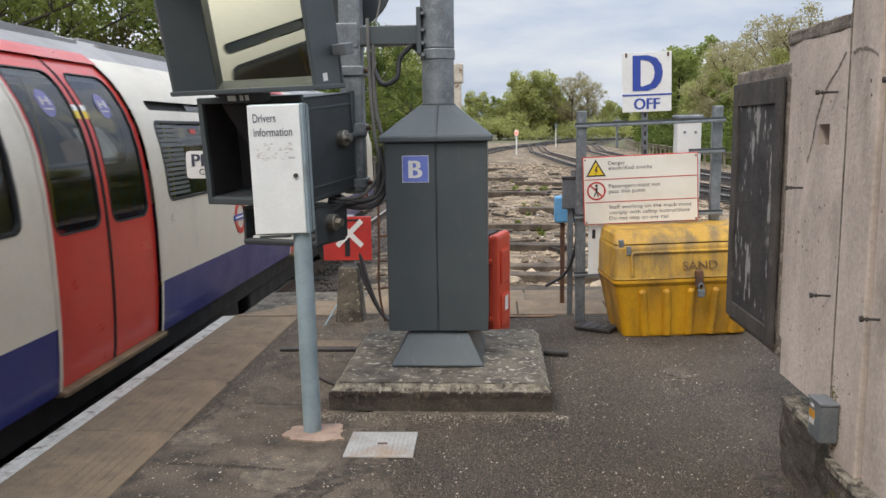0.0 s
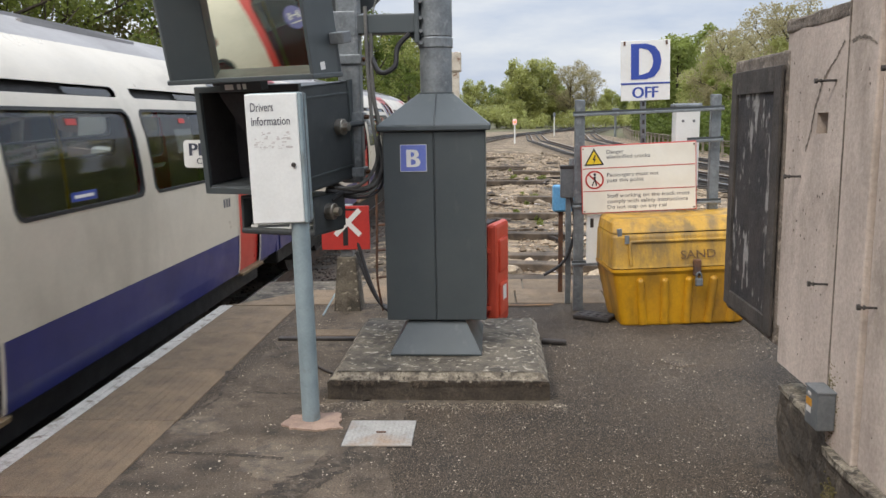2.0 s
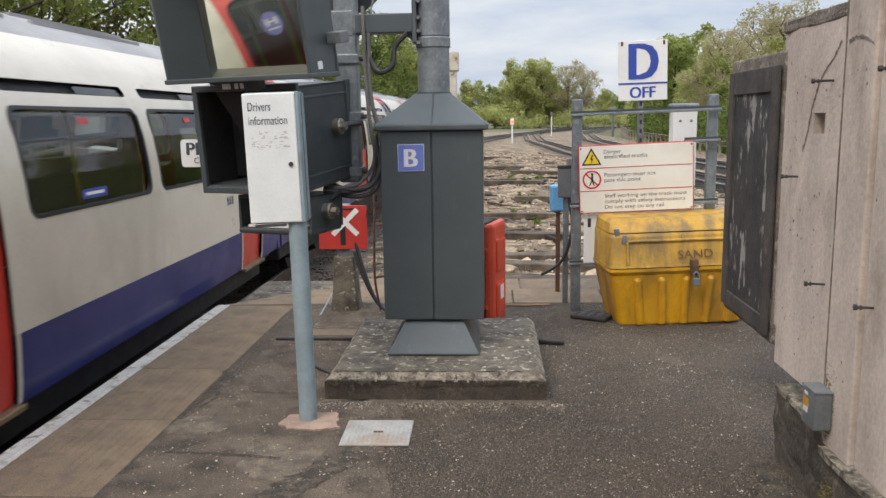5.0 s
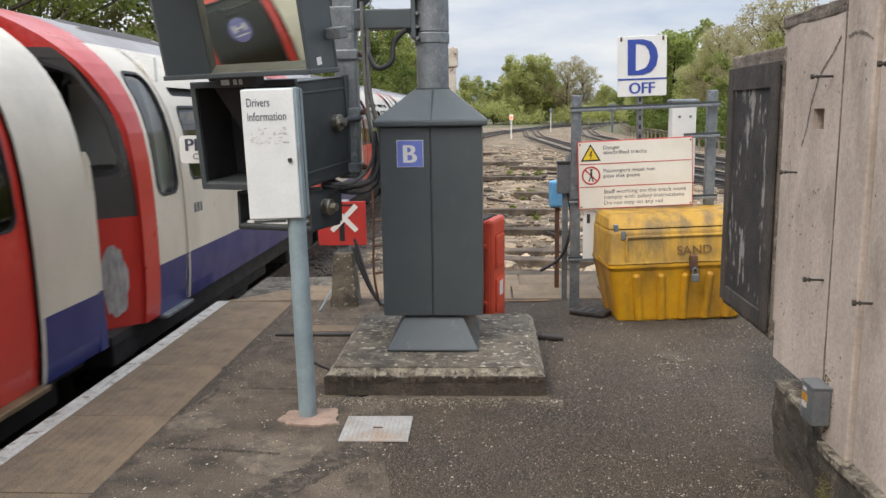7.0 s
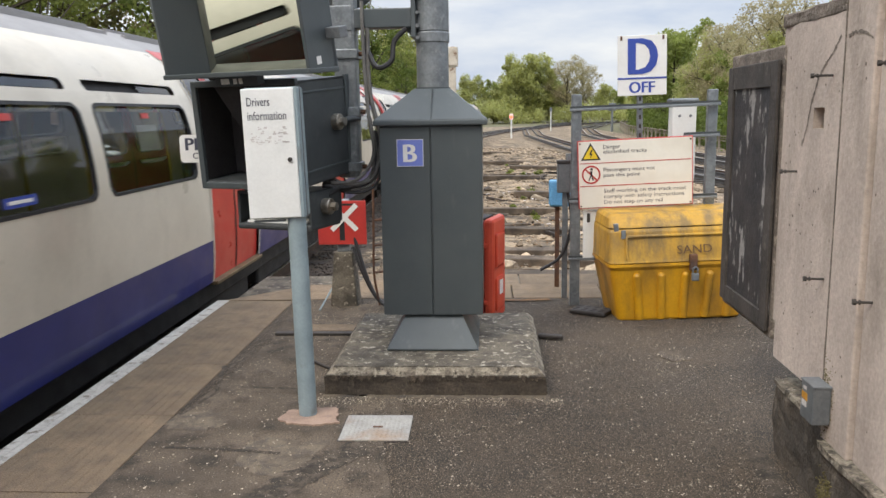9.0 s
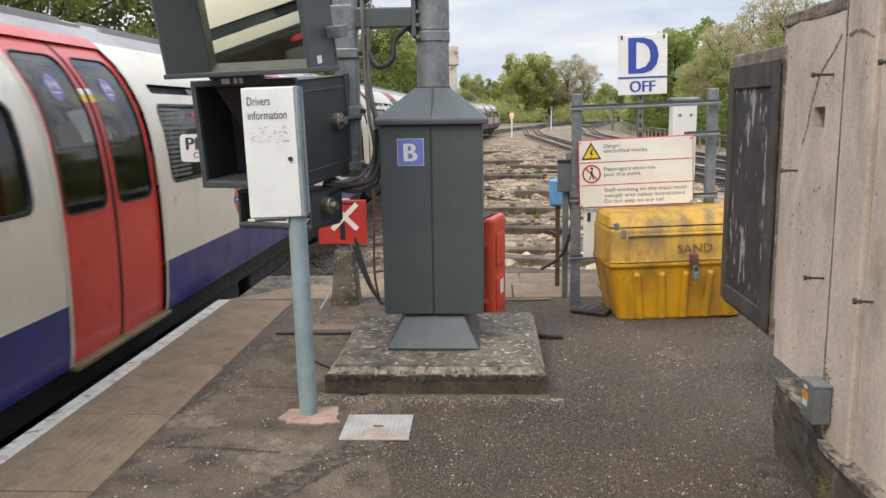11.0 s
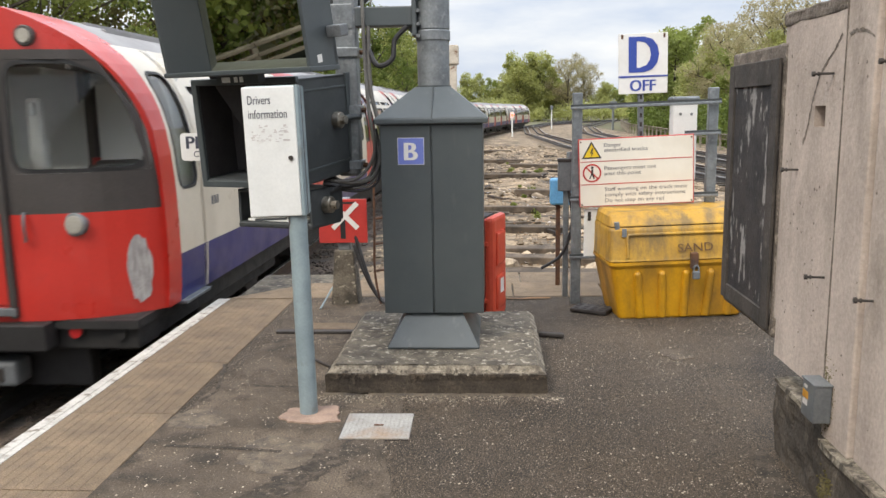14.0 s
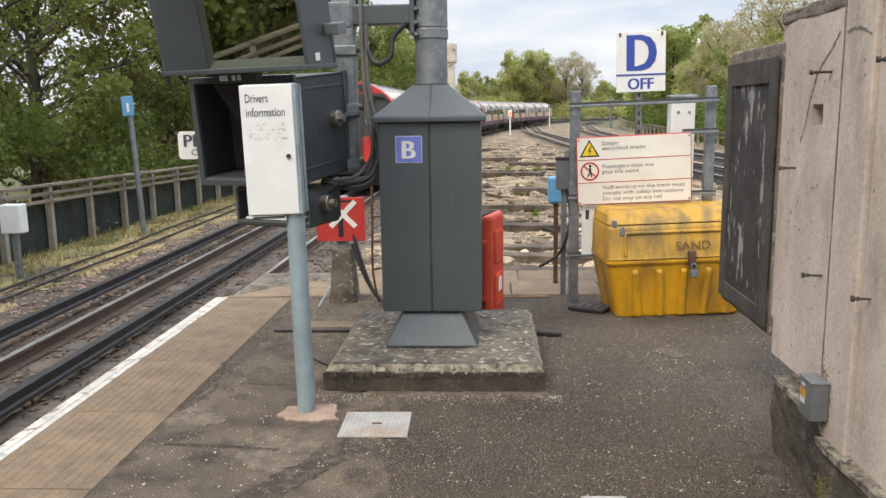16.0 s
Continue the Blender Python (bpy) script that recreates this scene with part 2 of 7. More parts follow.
    dry_grass=mat("dry_grass", (0.32, 0.26, 0.11), (0.17, 0.19, 0.065), rough=0.9, scale=0.6, fine=8, vary=0.3, bump=0.3, per=0.4, island=True),
    weathered_wood=mat("weathered_wood", (0.23, 0.19, 0.15), (0.13, 0.105, 0.08), rough=0.9, scale=2, fine=40, vary=0.2, bump=0.4, bscale=30,
                       stretch=(3, 0.4, 3), dirt=(0.075, 0.06, 0.05), dscale=4, dlo=0.55, dhi=0.68, per=0.2),
    fence_concrete=mat("fence_concrete", (0.30, 0.265, 0.21), (0.20, 0.18, 0.145), rough=0.9, scale=4, bump=0.3, per=0.15),
    bark=mat("bark", (0.085, 0.068, 0.05), (0.05, 0.04, 0.032), rough=0.95, scale=4, bump=0.6, bscale=14, stretch=(2, 2, 0.4)),
    train_white=mat("train_white", (0.64, 0.58, 0.475), (0.565, 0.51, 0.415), rough=0.34, scale=0.9, fine=40, vary=0.04, bump=0.02, bscale=30,
                    dirt=(0.40, 0.355, 0.28), dscale=2.0, dlo=0.52, dhi=0.85, dstretch=(2, 0.7, 0.35), coat=0.2),
    train_blue=mat("train_blue", (0.018, 0.026, 0.15), (0.015, 0.021, 0.12), rough=0.36, scale=1.2, fine=50, vary=0.07, bump=0.02, bscale=30,
                   dirt=(0.035, 0.038, 0.10), dscale=3, dlo=0.58, dhi=0.85, coat=0.2),
    train_red=mat("train_red", (0.55, 0.035, 0.025), (0.48, 0.03, 0.022), rough=0.34, scale=1.5, fine=50, vary=0.05, bump=0.02, bscale=30, coat=0.25),
    train_roof=mat("train_roof", (0.30, 0.29, 0.285), (0.23, 0.22, 0.215), rough=0.5, scale=1.0, fine=40, vary=0.1, bump=0.05),
    train_black=mat("train_black", (0.022, 0.021, 0.02), (0.014, 0.013, 0.013), rough=0.7, scale=3, bump=0.2),
    cab_grey=mat("cab_grey", (0.060, 0.052, 0.048), (0.05, 0.044, 0.04), rough=0.45, scale=3, bump=0.04),
    rubber=mat("rubber", (0.018, 0.018, 0.018), rough=0.6, bump=0.05),
    brass_sill=mat("brass_sill", (0.24, 0.17, 0.09), (0.17, 0.12, 0.07), rough=0.5, metal=0.4, scale=6, bump=0.1),
    seat_cloth=mat("seat_cloth", (0.06, 0.07, 0.14), (0.10, 0.04, 0.05), rough=0.9, scale=14),
    cream_lining=mat("cream_lining", (0.42, 0.42, 0.38), rough=0.5, bump=0.02),
    pole_yellow=mat("pole_yellow", (0.62, 0.42, 0.03), rough=0.4, bump=0.02),
    louvre=mat("louvre", (0.10, 0.105, 0.10), (0.08, 0.085, 0.08), rough=0.5, bump=0.02),
    poster_black=mat("poster_black", (0.042, 0.037, 0.036), (0.024, 0.023, 0.025), rough=0.7, scale=5, fine=60, vary=0.3, bump=0.4, bscale=60, dirt=(0.27, 0.255, 0.24), dscale=9.0, dlo=0.555, dhi=0.60, dstretch=(1.6, 1.6, 0.6)),
    poster_frame=mat("poster_frame", (0.062, 0.052, 0.045), (0.038, 0.033, 0.029), rough=0.8, scale=5, fine=60, vary=0.25, bump=0.4, bscale=50, dirt=(0.12, 0.105, 0.09), dscale=8, dlo=0.58, dhi=0.7),
    grey_metal=mat("grey_metal", (0.17, 0.18, 0.185), (0.13, 0.14, 0.145), rough=0.5, scale=4, bump=0.06, metal=0.2),
    sky_blue=mat("sky_blue", (0.12, 0.36, 0.60), (0.10, 0.30, 0.52), rough=0.5, scale=4, bump=0.05),
    mortar_pink=mat("mortar_pink", (0.36, 0.25, 0.19), (0.26, 0.18, 0.14), rough=0.92, scale=8, fine=90, vary=0.15, bump=0.4, bscale=60),
    label_orange=mat("label_orange", (0.55, 0.26, 0.03), (0.45, 0.2, 0.03), rough=0.6, scale=20, bump=0.05),
    chips=mat("chips", (0.42, 0.355, 0.275), (0.16, 0.125, 0.09), rough=0.8, per=0.6, island=True, bump=0.05),
    seam_dark=mat("seam_dark", (0.062, 0.048, 0.035), (0.036, 0.029, 0.022), rough=0.92, scale=9, fine=130, vary=0.6, bump=1.0, bscale=130, dirt=(0.11, 0.086, 0.063), dscale=14, dlo=0.48, dhi=0.62),
    # plinth faces: weathered concrete, with their shading put into the dark tone
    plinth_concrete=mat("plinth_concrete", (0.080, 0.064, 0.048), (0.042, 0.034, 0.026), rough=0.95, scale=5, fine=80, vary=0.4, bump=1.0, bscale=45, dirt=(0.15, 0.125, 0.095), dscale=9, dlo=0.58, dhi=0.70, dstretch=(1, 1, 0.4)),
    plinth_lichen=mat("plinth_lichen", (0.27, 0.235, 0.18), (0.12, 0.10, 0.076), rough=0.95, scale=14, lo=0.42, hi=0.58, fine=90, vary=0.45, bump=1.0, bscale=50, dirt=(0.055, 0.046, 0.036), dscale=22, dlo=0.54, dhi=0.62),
    moss=mat("moss", (0.10, 0.085, 0.025), (0.16, 0.13, 0.06), rough=0.95, scale=20, fine=90, vary=0.4, bump=0.8, bscale=90),
    grit_dark=mat("grit_dark", (0.040, 0.030, 0.022), (0.016, 0.013, 0.010), rough=0.85, per=0.6, island=True, bump=0.05),
    cable=mat("cable", (0.022, 0.021, 0.022), rough=0.5, bump=0.03),
    cable_grey=mat("cable_grey", (0.16, 0.155, 0.14), (0.10, 0.095, 0.09), rough=0.6, bump=0.05),
    plate_steel=mat("plate_steel", (0.40, 0.39, 0.365), (0.32, 0.31, 0.29), rough=0.6, metal=0.15, scale=5, bump=0.15, dirt=(0.36, 0.24, 0.15), dscale=2.6, dlo=0.52, dhi=0.7),
    sleeper_old=mat("sleeper_old", (0.125, 0.095, 0.068), (0.06, 0.046, 0.034), rough=0.95, scale=4, bump=0.4, per=0.3),
    leaf_a=leaf_mat("leaf_a", (0.125, 0.165, 0.038), (0.075, 0.10, 0.03)),
    leaf_b=leaf_mat("leaf_b", (0.19, 0.22, 0.06), (0.11, 0.135, 0.042)),
    leaf_c=leaf_mat("leaf_c", (0.155, 0.135, 0.055), (0.085, 0.085, 0.036)),
    # far foliage: distance haze is put into these paler leaf colours
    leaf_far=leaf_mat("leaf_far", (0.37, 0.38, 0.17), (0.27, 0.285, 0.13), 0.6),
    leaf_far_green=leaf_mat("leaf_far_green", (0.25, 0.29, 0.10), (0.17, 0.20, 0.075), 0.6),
    verge_mat=mat("verge_mat", (0.33, 0.245, 0.11), (0.19, 0.165, 0.07), rough=0.95, scale=0.9, lo=0.42, hi=0.58, fine=45, vary=0.4, bump=1.0, bscale=45),
    litter=mat("litter", (0.24, 0.125, 0.05), (0.14, 0.075, 0.035), rough=0.9, scale=3, per=0.4, island=True, bump=0),
    patch_grey=mat("patch_grey", (0.175, 0.138, 0.10), (0.10, 0.078, 0.057), rough=0.9, scale=6, fine=150, vary=0.4, bump=0.7, bscale=140, dirt=(0.07, 0.06, 0.05), dscale=9, dlo=0.48, dhi=0.68),
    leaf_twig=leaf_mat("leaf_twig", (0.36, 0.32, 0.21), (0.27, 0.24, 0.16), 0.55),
    rubble_lump=mat("rubble_lump", (0.34, 0.27, 0.19), (0.16, 0.125, 0.088), rough=0.95, scale=6, fine=40, vary=0.3, bump=0.8, bscale=30, per=0.35),
    dark_timber=mat("dark_timber", (0.05, 0.038, 0.03), (0.028, 0.023, 0.02), rough=0.95, scale=5, bump=0.5, per=0.4),
    rust_white=mat("rust_white", (0.55, 0.50, 0.42), (0.42, 0.37, 0.3), rough=0.7, scale=3, bump=0.2, dirt=(0.16, 0.075, 0.04), dscale=3.5, dlo=0.54, dhi=0.62),
    lamp_lens=mat("lamp_lens", (0.40, 0.38, 0.33), rough=0.12, metal=0.0, bump=0.02),
    lamp_red=glow("lamp_red", (0.35, 0.01, 0.01), 0.12),
    netting=mat("netting", (0.022, 0.030, 0.022), (0.010, 0.014, 0.011), rough=0.9, scale=3, bump=0.3),
    glass_clear=glassy("glass_clear", (0.86, 0.90, 0.87)),
    residue=mat("residue", (0.58, 0.55, 0.52), (0.5, 0.47, 0.46), rough=0.7, bump=0.05),
    primer=mat("primer", (0.42, 0.40, 0.38), (0.27, 0.25, 0.24), rough=0.6, scale=14, bump=0.15, stretch=(2, 2, 0.4)),
    signal_red=glow("signal_red", (1.0, 0.06, 0.03), 6.0),
    led_orange=glow("led_orange", (0.9, 0.2, 0.02), 0.7),
    glass_dark=glassy("glass_dark", (0.46, 0.49, 0.46)),
)
mirror_mat = bpy.data.materials.new("mirror_silver")
mirror_mat.use_nodes = True
mp_ = mirror_mat.node_tree.nodes["Principled BSDF"]
mp_.inputs["Base Color"].default_value = (0.80, 0.80, 0.66, 1)
mp_.inputs["Metallic"].default_value, mp_.inputs["Roughness"].default_value = 1.0, 0.015
M["mirror"] = mirror_mat


# ---- mesh helpers ----
def part(name, bm, material, parent=None, label="", smooth=False):
    me = bpy.data.meshes.new(name)
    bm.to_mesh(me)
    bm.free()
    if smooth:
        for p in me.polygons:
            p.use_smooth = True
    if smooth:
        me.set_sharp_from_angle(angle=radians(38))
    me.materials.append(M[material] if isinstance(material, str) else material)
    ob = new(name, me)
    if parent:
        ob.parent = parent
    if label:
        tagged(ob, label)
    return ob


def thing(name, label, category, m=None, group="", kind=""):
    ob = tagged(new(name), label, category, group, kind)
    if m is not None:
        ob.matrix_world = m
    return ob


def fast(name, verts, faces, material, parent=None, label="", smooth=False):
    me = bpy.data.meshes.new(name)
    me.from_pydata([tuple(map(float, v)) for v in verts], [], faces)
    me.update()
    if smooth:
        me.polygons.foreach_set("use_smooth", [True] * len(me.polygons))
    if smooth:
        me.set_sharp_from_angle(angle=radians(38))
    me.materials.append(M[material] if isinstance(material, str) else material)
    ob = new(name, me)
    if parent:
        ob.parent = parent
    if label:
        tagged(ob, label)
    return ob


def bx(x0, x1, y0, y1, z0, z1, bev=0.0, bm=None, m=None, seg=2):
    """A box, its edges rounded by bev, added to bm."""
    b = bmesh.new()
    bmesh.ops.create_cube(b, size=1)
    bmesh.ops.transform(b, matrix=Matrix.Translation(((x0 + x1) / 2, (y0 + y1) / 2, (z0 + z1) / 2)) @ Matrix.Diagonal((x1 - x0, y1 - y0, z1 - z0, 1)), verts=b.verts)
    if bev:
        bmesh.ops.bevel(b, geom=b.edges, offset=bev, segments=seg, affect="EDGES", profile=0.5)
    if m is not None:
        bmesh.ops.transform(b, matrix=m, verts=b.verts)
    return merge(bm, b)


def merge(bm, b):
    if bm is None:
        return b
    me = bpy.data.meshes.new("tmp")
    b.to_mesh(me)
    b.free()
    bm.from_mesh(me)
    bpy.data.meshes.remove(me)
    return bm


def cyl(p0, p1, r0, r1=None, n=20, bm=None, bev=0.0):
    """A capped cylinder or cone from p0 to p1."""
    b = bmesh.new()
    p0, p1 = Vector(p0), Vector(p1)
    d = (p1 - p0)
    bmesh.ops.create_cone(b, cap_ends=True, segments=n, radius1=r0, radius2=r0 if r1 is None else r1, depth=d.length)
    if bev:
        bmesh.ops.bevel(b, geom=[e for e in b.edges if len(e.link_faces) == 2 and any(len(f.verts) > 4 for f in e.link_faces)], offset=bev, segments=2, affect="EDGES", profile=0.5)
    q = Vector((0, 0, 1)).rotation_difference(d.normalized())
    bmesh.ops.transform(b, matrix=Matrix.Translation((p0 + p1) / 2) @ q.to_matrix().to_4x4(), verts=b.verts)
    return merge(bm, b)


def tube(pts, r, n=8, bm=None):
    """A round cable or pipe along points, smoothed."""
    P = [Vector(p) for p in pts]
    fine = []
    for i in range(len(P) - 1):
        a, b_, c, d = P[max(i - 1, 0)], P[i], P[i + 1], P[min(i + 2, len(P) - 1)]
        for k in range(6):
            t = k / 6
            fine.append(0.5 * ((2 * b_) + (c - a) * t + (2 * a - 5 * b_ + 4 * c - d) * t * t + (3 * b_ - a - 3 * c + d) * t ** 3))
    fine.append(P[-1])
    b = bmesh.new()
    rings = []
    for i, p in enumerate(fine):
        d = (fine[min(i + 1, len(fine) - 1)] - fine[max(i - 1, 0)]).normalized()
        u = d.orthogonal().normalized() if i == 0 else (u - d * u.dot(d)).normalized()
        w = d.cross(u)
        rings.append([b.verts.new(p + r * (u * math.cos(2 * math.pi * j / n) + w * math.sin(2 * math.pi * j / n))) for j in range(n)])
    for r0, r1 in zip(rings, rings[1:]):
        for j in range(n):
            b.faces.new((r0[j], r0[(j + 1) % n], r1[(j + 1) % n], r1[j]))
    b.faces.new(rings[0][::-1])
    b.faces.new(rings[-1])
    return merge(bm, b)


def prism(outline, y0, y1, bev=0.0, bm=None, m=None):
    """A plate whose outline is given in x, z, from y0 to y1."""
    b = bmesh.new()
    f = b.faces.new([b.verts.new((x, y0, z)) for x, z in outline])
    r = bmesh.ops.extrude_face_region(b, geom=[f])
    bmesh.ops.translate(b, vec=(0, y1 - y0, 0), verts=[v for v in r["geom"] if isinstance(v, bmesh.types.BMVert)])
    bmesh.ops.recalc_face_normals(b, faces=b.faces)
    if bev:
        bmesh.ops.bevel(b, geom=b.edges, offset=bev, segments=1, affect="EDGES")
    if m is not None:
        bmesh.ops.transform(b, matrix=m, verts=b.verts)
    return merge(bm, b)


def frustum(cx, cy, z0, z1, w0, d0, w1, d1, bev=0.0, bm=None):
    b = bmesh.new()
    lo = [b.verts.new((cx + sx * w0 / 2, cy + sy * d0 / 2, z0)) for sx, sy in ((-1, -1), (1, -1), (1, 1), (-1, 1))]
    hi = [b.verts.new((cx + sx * w1 / 2, cy + sy * d1 / 2, z1)) for sx, sy in ((-1, -1), (1, -1), (1, 1), (-1, 1))]
    b.faces.new(lo[::-1]), b.faces.new(hi)
    for i in range(4):
        b.faces.new((lo[i], lo[(i + 1) % 4], hi[(i + 1) % 4], hi[i]))
    if bev:
        bmesh.ops.bevel(b, geom=b.edges, offset=bev, segments=2, affect="EDGES", profile=0.5)
    return merge(bm, b)


def words(name, text, size, m, material, parent, width=None):
    """Raised letters in the built-in font, facing -y before m."""
    cu = bpy.data.curves.new("letters", "FONT")
    cu.body, cu.size, cu.extrude, cu.resolution_u = text, size, 0.0006, 3
    tmp = bpy.data.objects.new("letters", cu)
    me = bpy.data.meshes.new_from_object(tmp)
    bpy.data.objects.remove(tmp)
    bpy.data.curves.remove(cu)
    me.name = name
    if width:
        xs = [v.co.x for v in me.vertices]
        me.transform(Matrix.Translation((-min(xs), 0, 0)))
        me.transform(Matrix.Diagonal((width / (max(xs) - min(xs)), 1, 1, 1)))
    me.transform(m @ pose(0, 0, 0, 90, 0, 0))
    me.materials.clear()
    me.materials.append(M[material])
    ob = new(name, me)
    ob.parent = parent
    return ob


def disc(r, y0, y1, n=28, m=None, bm=None, inner=0.0):
    """A disc or ring facing -y."""
    b = bmesh.new()
    o = [(r * math.cos(2 * math.pi * i / n), r * math.sin(2 * math.pi * i / n)) for i in range(n)]
    if not inner:
        return prism(o, y0, y1, bm=bm, m=m)
    q = [(inner * math.cos(2 * math.pi * i / n), inner * math.sin(2 * math.pi * i / n)) for i in range(n)]
    A = [b.verts.new((x, y0, z)) for x, z in o]
    B = [b.verts.new((x, y0, z)) for x, z in q]
    C = [b.verts.new((x, y1, z)) for x, z in o]
    D = [b.verts.new((x, y1, z)) for x, z in q]
    for i in range(n):
        j = (i + 1) % n
        b.faces.new((A[i], A[j], B[j], B[i])), b.faces.new((C[j], C[i], D[i], D[j]))
        b.faces.new((A[j], A[i], C[i], C[j])), b.faces.new((B[i], B[j], D[j], D[i]))
    if m is not None:
        bmesh.ops.transform(b, matrix=m, verts=b.verts)
    return merge(bm, b)


def stones(name, spots, sizes, material, label, seed, flat=0.7, parent=None):
    """Many rough stones in one mesh of stuff."""
    rng = np.random.default_rng(seed)
    base = np.array([(0, 0, 1), (0.9, 0, 0.25), (0.3, 0.85, 0.3), (-0.75, 0.5, 0.2), (-0.7, -0.6, 0.3), (0.35, -0.85, 0.2), (0, 0, -0.7)])
    tri = [(0, 1, 2), (0, 2, 3), (0, 3, 4), (0, 4, 5), (0, 5, 1), (6, 2, 1), (6, 3, 2), (6, 4, 3), (6, 5, 4), (6, 1, 5)]
    V, Fc = [], []
    for i, (p, s) in enumerate(zip(spots, sizes)):
        a = rng.uniform(0, 6.28)
        v = base * rng.uniform(0.7, 1.3, (7, 1)) * s * np.array([1, rng.uniform(0.6, 1), flat * rng.uniform(0.6, 1.1)])
        c, sn = math.cos(a), math.sin(a)
        v = np.stack([v[:, 0] * c - v[:, 1] * sn, v[:, 0] * sn + v[:, 1] * c, v[:, 2]], 1) + np.array(p)
        k = len(V)
        V.extend(v)
        Fc.extend((k + x, k + y, k + z) for x, y, z in tri)
    return tagged(fast(name, V, Fc, material, parent), label, "" if parent else "stones", kind="stuff")


# ---- the lie of the tracks ----
RAIL_Z = -0.66
TRACK_X = -3.915
BEND, BEND_Y = 7.7e-6, 10.0


def line_x(y):
    return TRACK_X + (BEND * (y - BEND_Y) ** 3 if y > BEND_Y else 0.0)


def side_x(y):
    """Centre line of the other line, which leaves towards the far side of the wall."""
    return float(np.interp(y, (-60, -10, 8, 26, 52, 80, 110, 140, 200), (16, 15.2, 12.8, 8.4, 5.6, 4.6, 5.6, 10, 24)))


def third_x(y):
    """Centre line of the third line, beyond the second."""
    return float(np.interp(y, (0, 20, 28, 50, 80, 110, 150, 200), (20, 13.5, 11.4, 9.9, 10.2, 13, 21, 34)))


def sweep(name, centre, off, prof, y0, y1, step, material, parent, smooth=False):
    """A bar of the section prof (across, up) along a line at the offset off."""
    ys = np.arange(y0, y1 + step, step)
    V, Fc, n = [], [], len(prof)
    for y in ys:
        s = (centre(y + 0.5) - centre(y - 0.5))
        nx, ny = 1 / math.hypot(1, s), -s / math.hypot(1, s)
        for a, z in prof:
            V.append((centre(y) + (off + a) * nx, y + (off + a) * ny, z))
    for i in range(len(ys) - 1):
        for j in range(n):
            Fc.append((i * n + j, i * n + (j + 1) % n, (i + 1) * n + (j + 1) % n, (i + 1) * n + j))
    Fc.append(tuple(range(n))[::-1])
    Fc.append(tuple((len(ys) - 1) * n + j for j in range(n)))
    return fast(name, V, Fc, material, parent, smooth=smooth)


def railway(name, label, centre, y0, y1, near):
    line = thing(name, label, "railway track", kind="structure")
    web = [(-0.075, RAIL_Z - 0.15), (0.075, RAIL_Z - 0.15), (0.07, RAIL_Z - 0.135), (0.012, RAIL_Z - 0.12), (0.012, RAIL_Z - 0.045),
           (0.035, RAIL_Z - 0.035), (0.035, RAIL_Z - 0.004), (-0.035, RAIL_Z - 0.004), (-0.035, RAIL_Z - 0.035), (-0.012, RAIL_Z - 0.045), (-0.012, RAIL_Z - 0.12), (-0.07, RAIL_Z - 0.135)]
    for off in (-0.7175, 0.7175):
        r = sweep("running_rail", centre, off, web, y0, y1, 1.5, "rail_side", line)
        top = [(-0.031, RAIL_Z - 0.006), (0.031, RAIL_Z - 0.006), (0.028, RAIL_Z), (-0.028, RAIL_Z)]
        sweep("rail_head", centre, off, top, y0, y1, 1.5, "rail_top", r)
    for off, up in ((0.0, 0.045), (-1.22, 0.075)):
        z = RAIL_Z + up
        cond = [(-0.06, z - 0.13), (0.06, z - 0.13), (0.055, z - 0.1), (0.04, z - 0.08), (0.045, z), (-0.045, z), (-0.04, z - 0.08), (-0.055, z - 0.1)]
        tagged(sweep("conductor_rail", centre, off, cond, y0, y1, 1.5, "rail_black", line), "black conductor rail on insulators")
    b = bx(-1.28, 1.28, -0.125, 0.125, RAIL_Z - 0.3, RAIL_Z - 0.155, 0.012, seg=1)
    me = bpy.data.meshes.new("sleeper")
    b.to_mesh(me)
    b.free()
    me.materials.append(M["sleeper"])
    for y in np.arange(near[0], near[1], 0.7):
        o = new("sleeper", me)
        o.parent = line
        o.matrix_local = pose(centre(y) - 0.1, y, 0, 0, 0, -math.degrees(math.atan(centre(y + 0.5) - centre(y - 0.5))))
    return line


def sheet(name, xs, ys, height, material, label, category, kind="structure"):
    V = [(x, y, height(x, y)) for y in ys for x in xs]
    n = len(xs)
    Fc = [(i * n + j, i * n + j + 1, (i + 1) * n + j + 1, (i + 1) * n + j) for i in range(len(ys) - 1) for j in range(n - 1)]
    return tagged(fast(name, V, Fc, material, smooth=True), label, category, kind=kind)


# ---- ground ----
far_x = [-900, -400, -200, -100, -60, -40, -25, -15, -10, 0, 12, 20, 30, 50, 100, 200, 400, 900]
far_y = [-500, -200, -80, -30, 0, 30, 60, 100, 150, 220, 300, 450, 700, 1500]
sheet("ground", far_x, far_y, lambda x, y: -1.05, "earth", "rough grassy earth reaching to the horizon", "ground")


def bed(x, y):
    c = line_x(y)
    d = x - c
    z = -0.82 if abs(d) < 1.7 else -0.82 - 0.04 * (abs(d) - 1.7)
    if x < c - 1.9:
        z = -0.84 + 0.03 * min(3, c - 1.9 - x)
    return z + 0.03 * noise.noise((x * 2.2, y * 2.2, 0))


sheet("ballast_bed", [TRACK_X - 6 + 0.25 * i for i in range(34)], [-30 + 0.8 * i for i in range(110)], bed, "ballast",
      "brown ballast bed under the track beside the platform", "ballast")


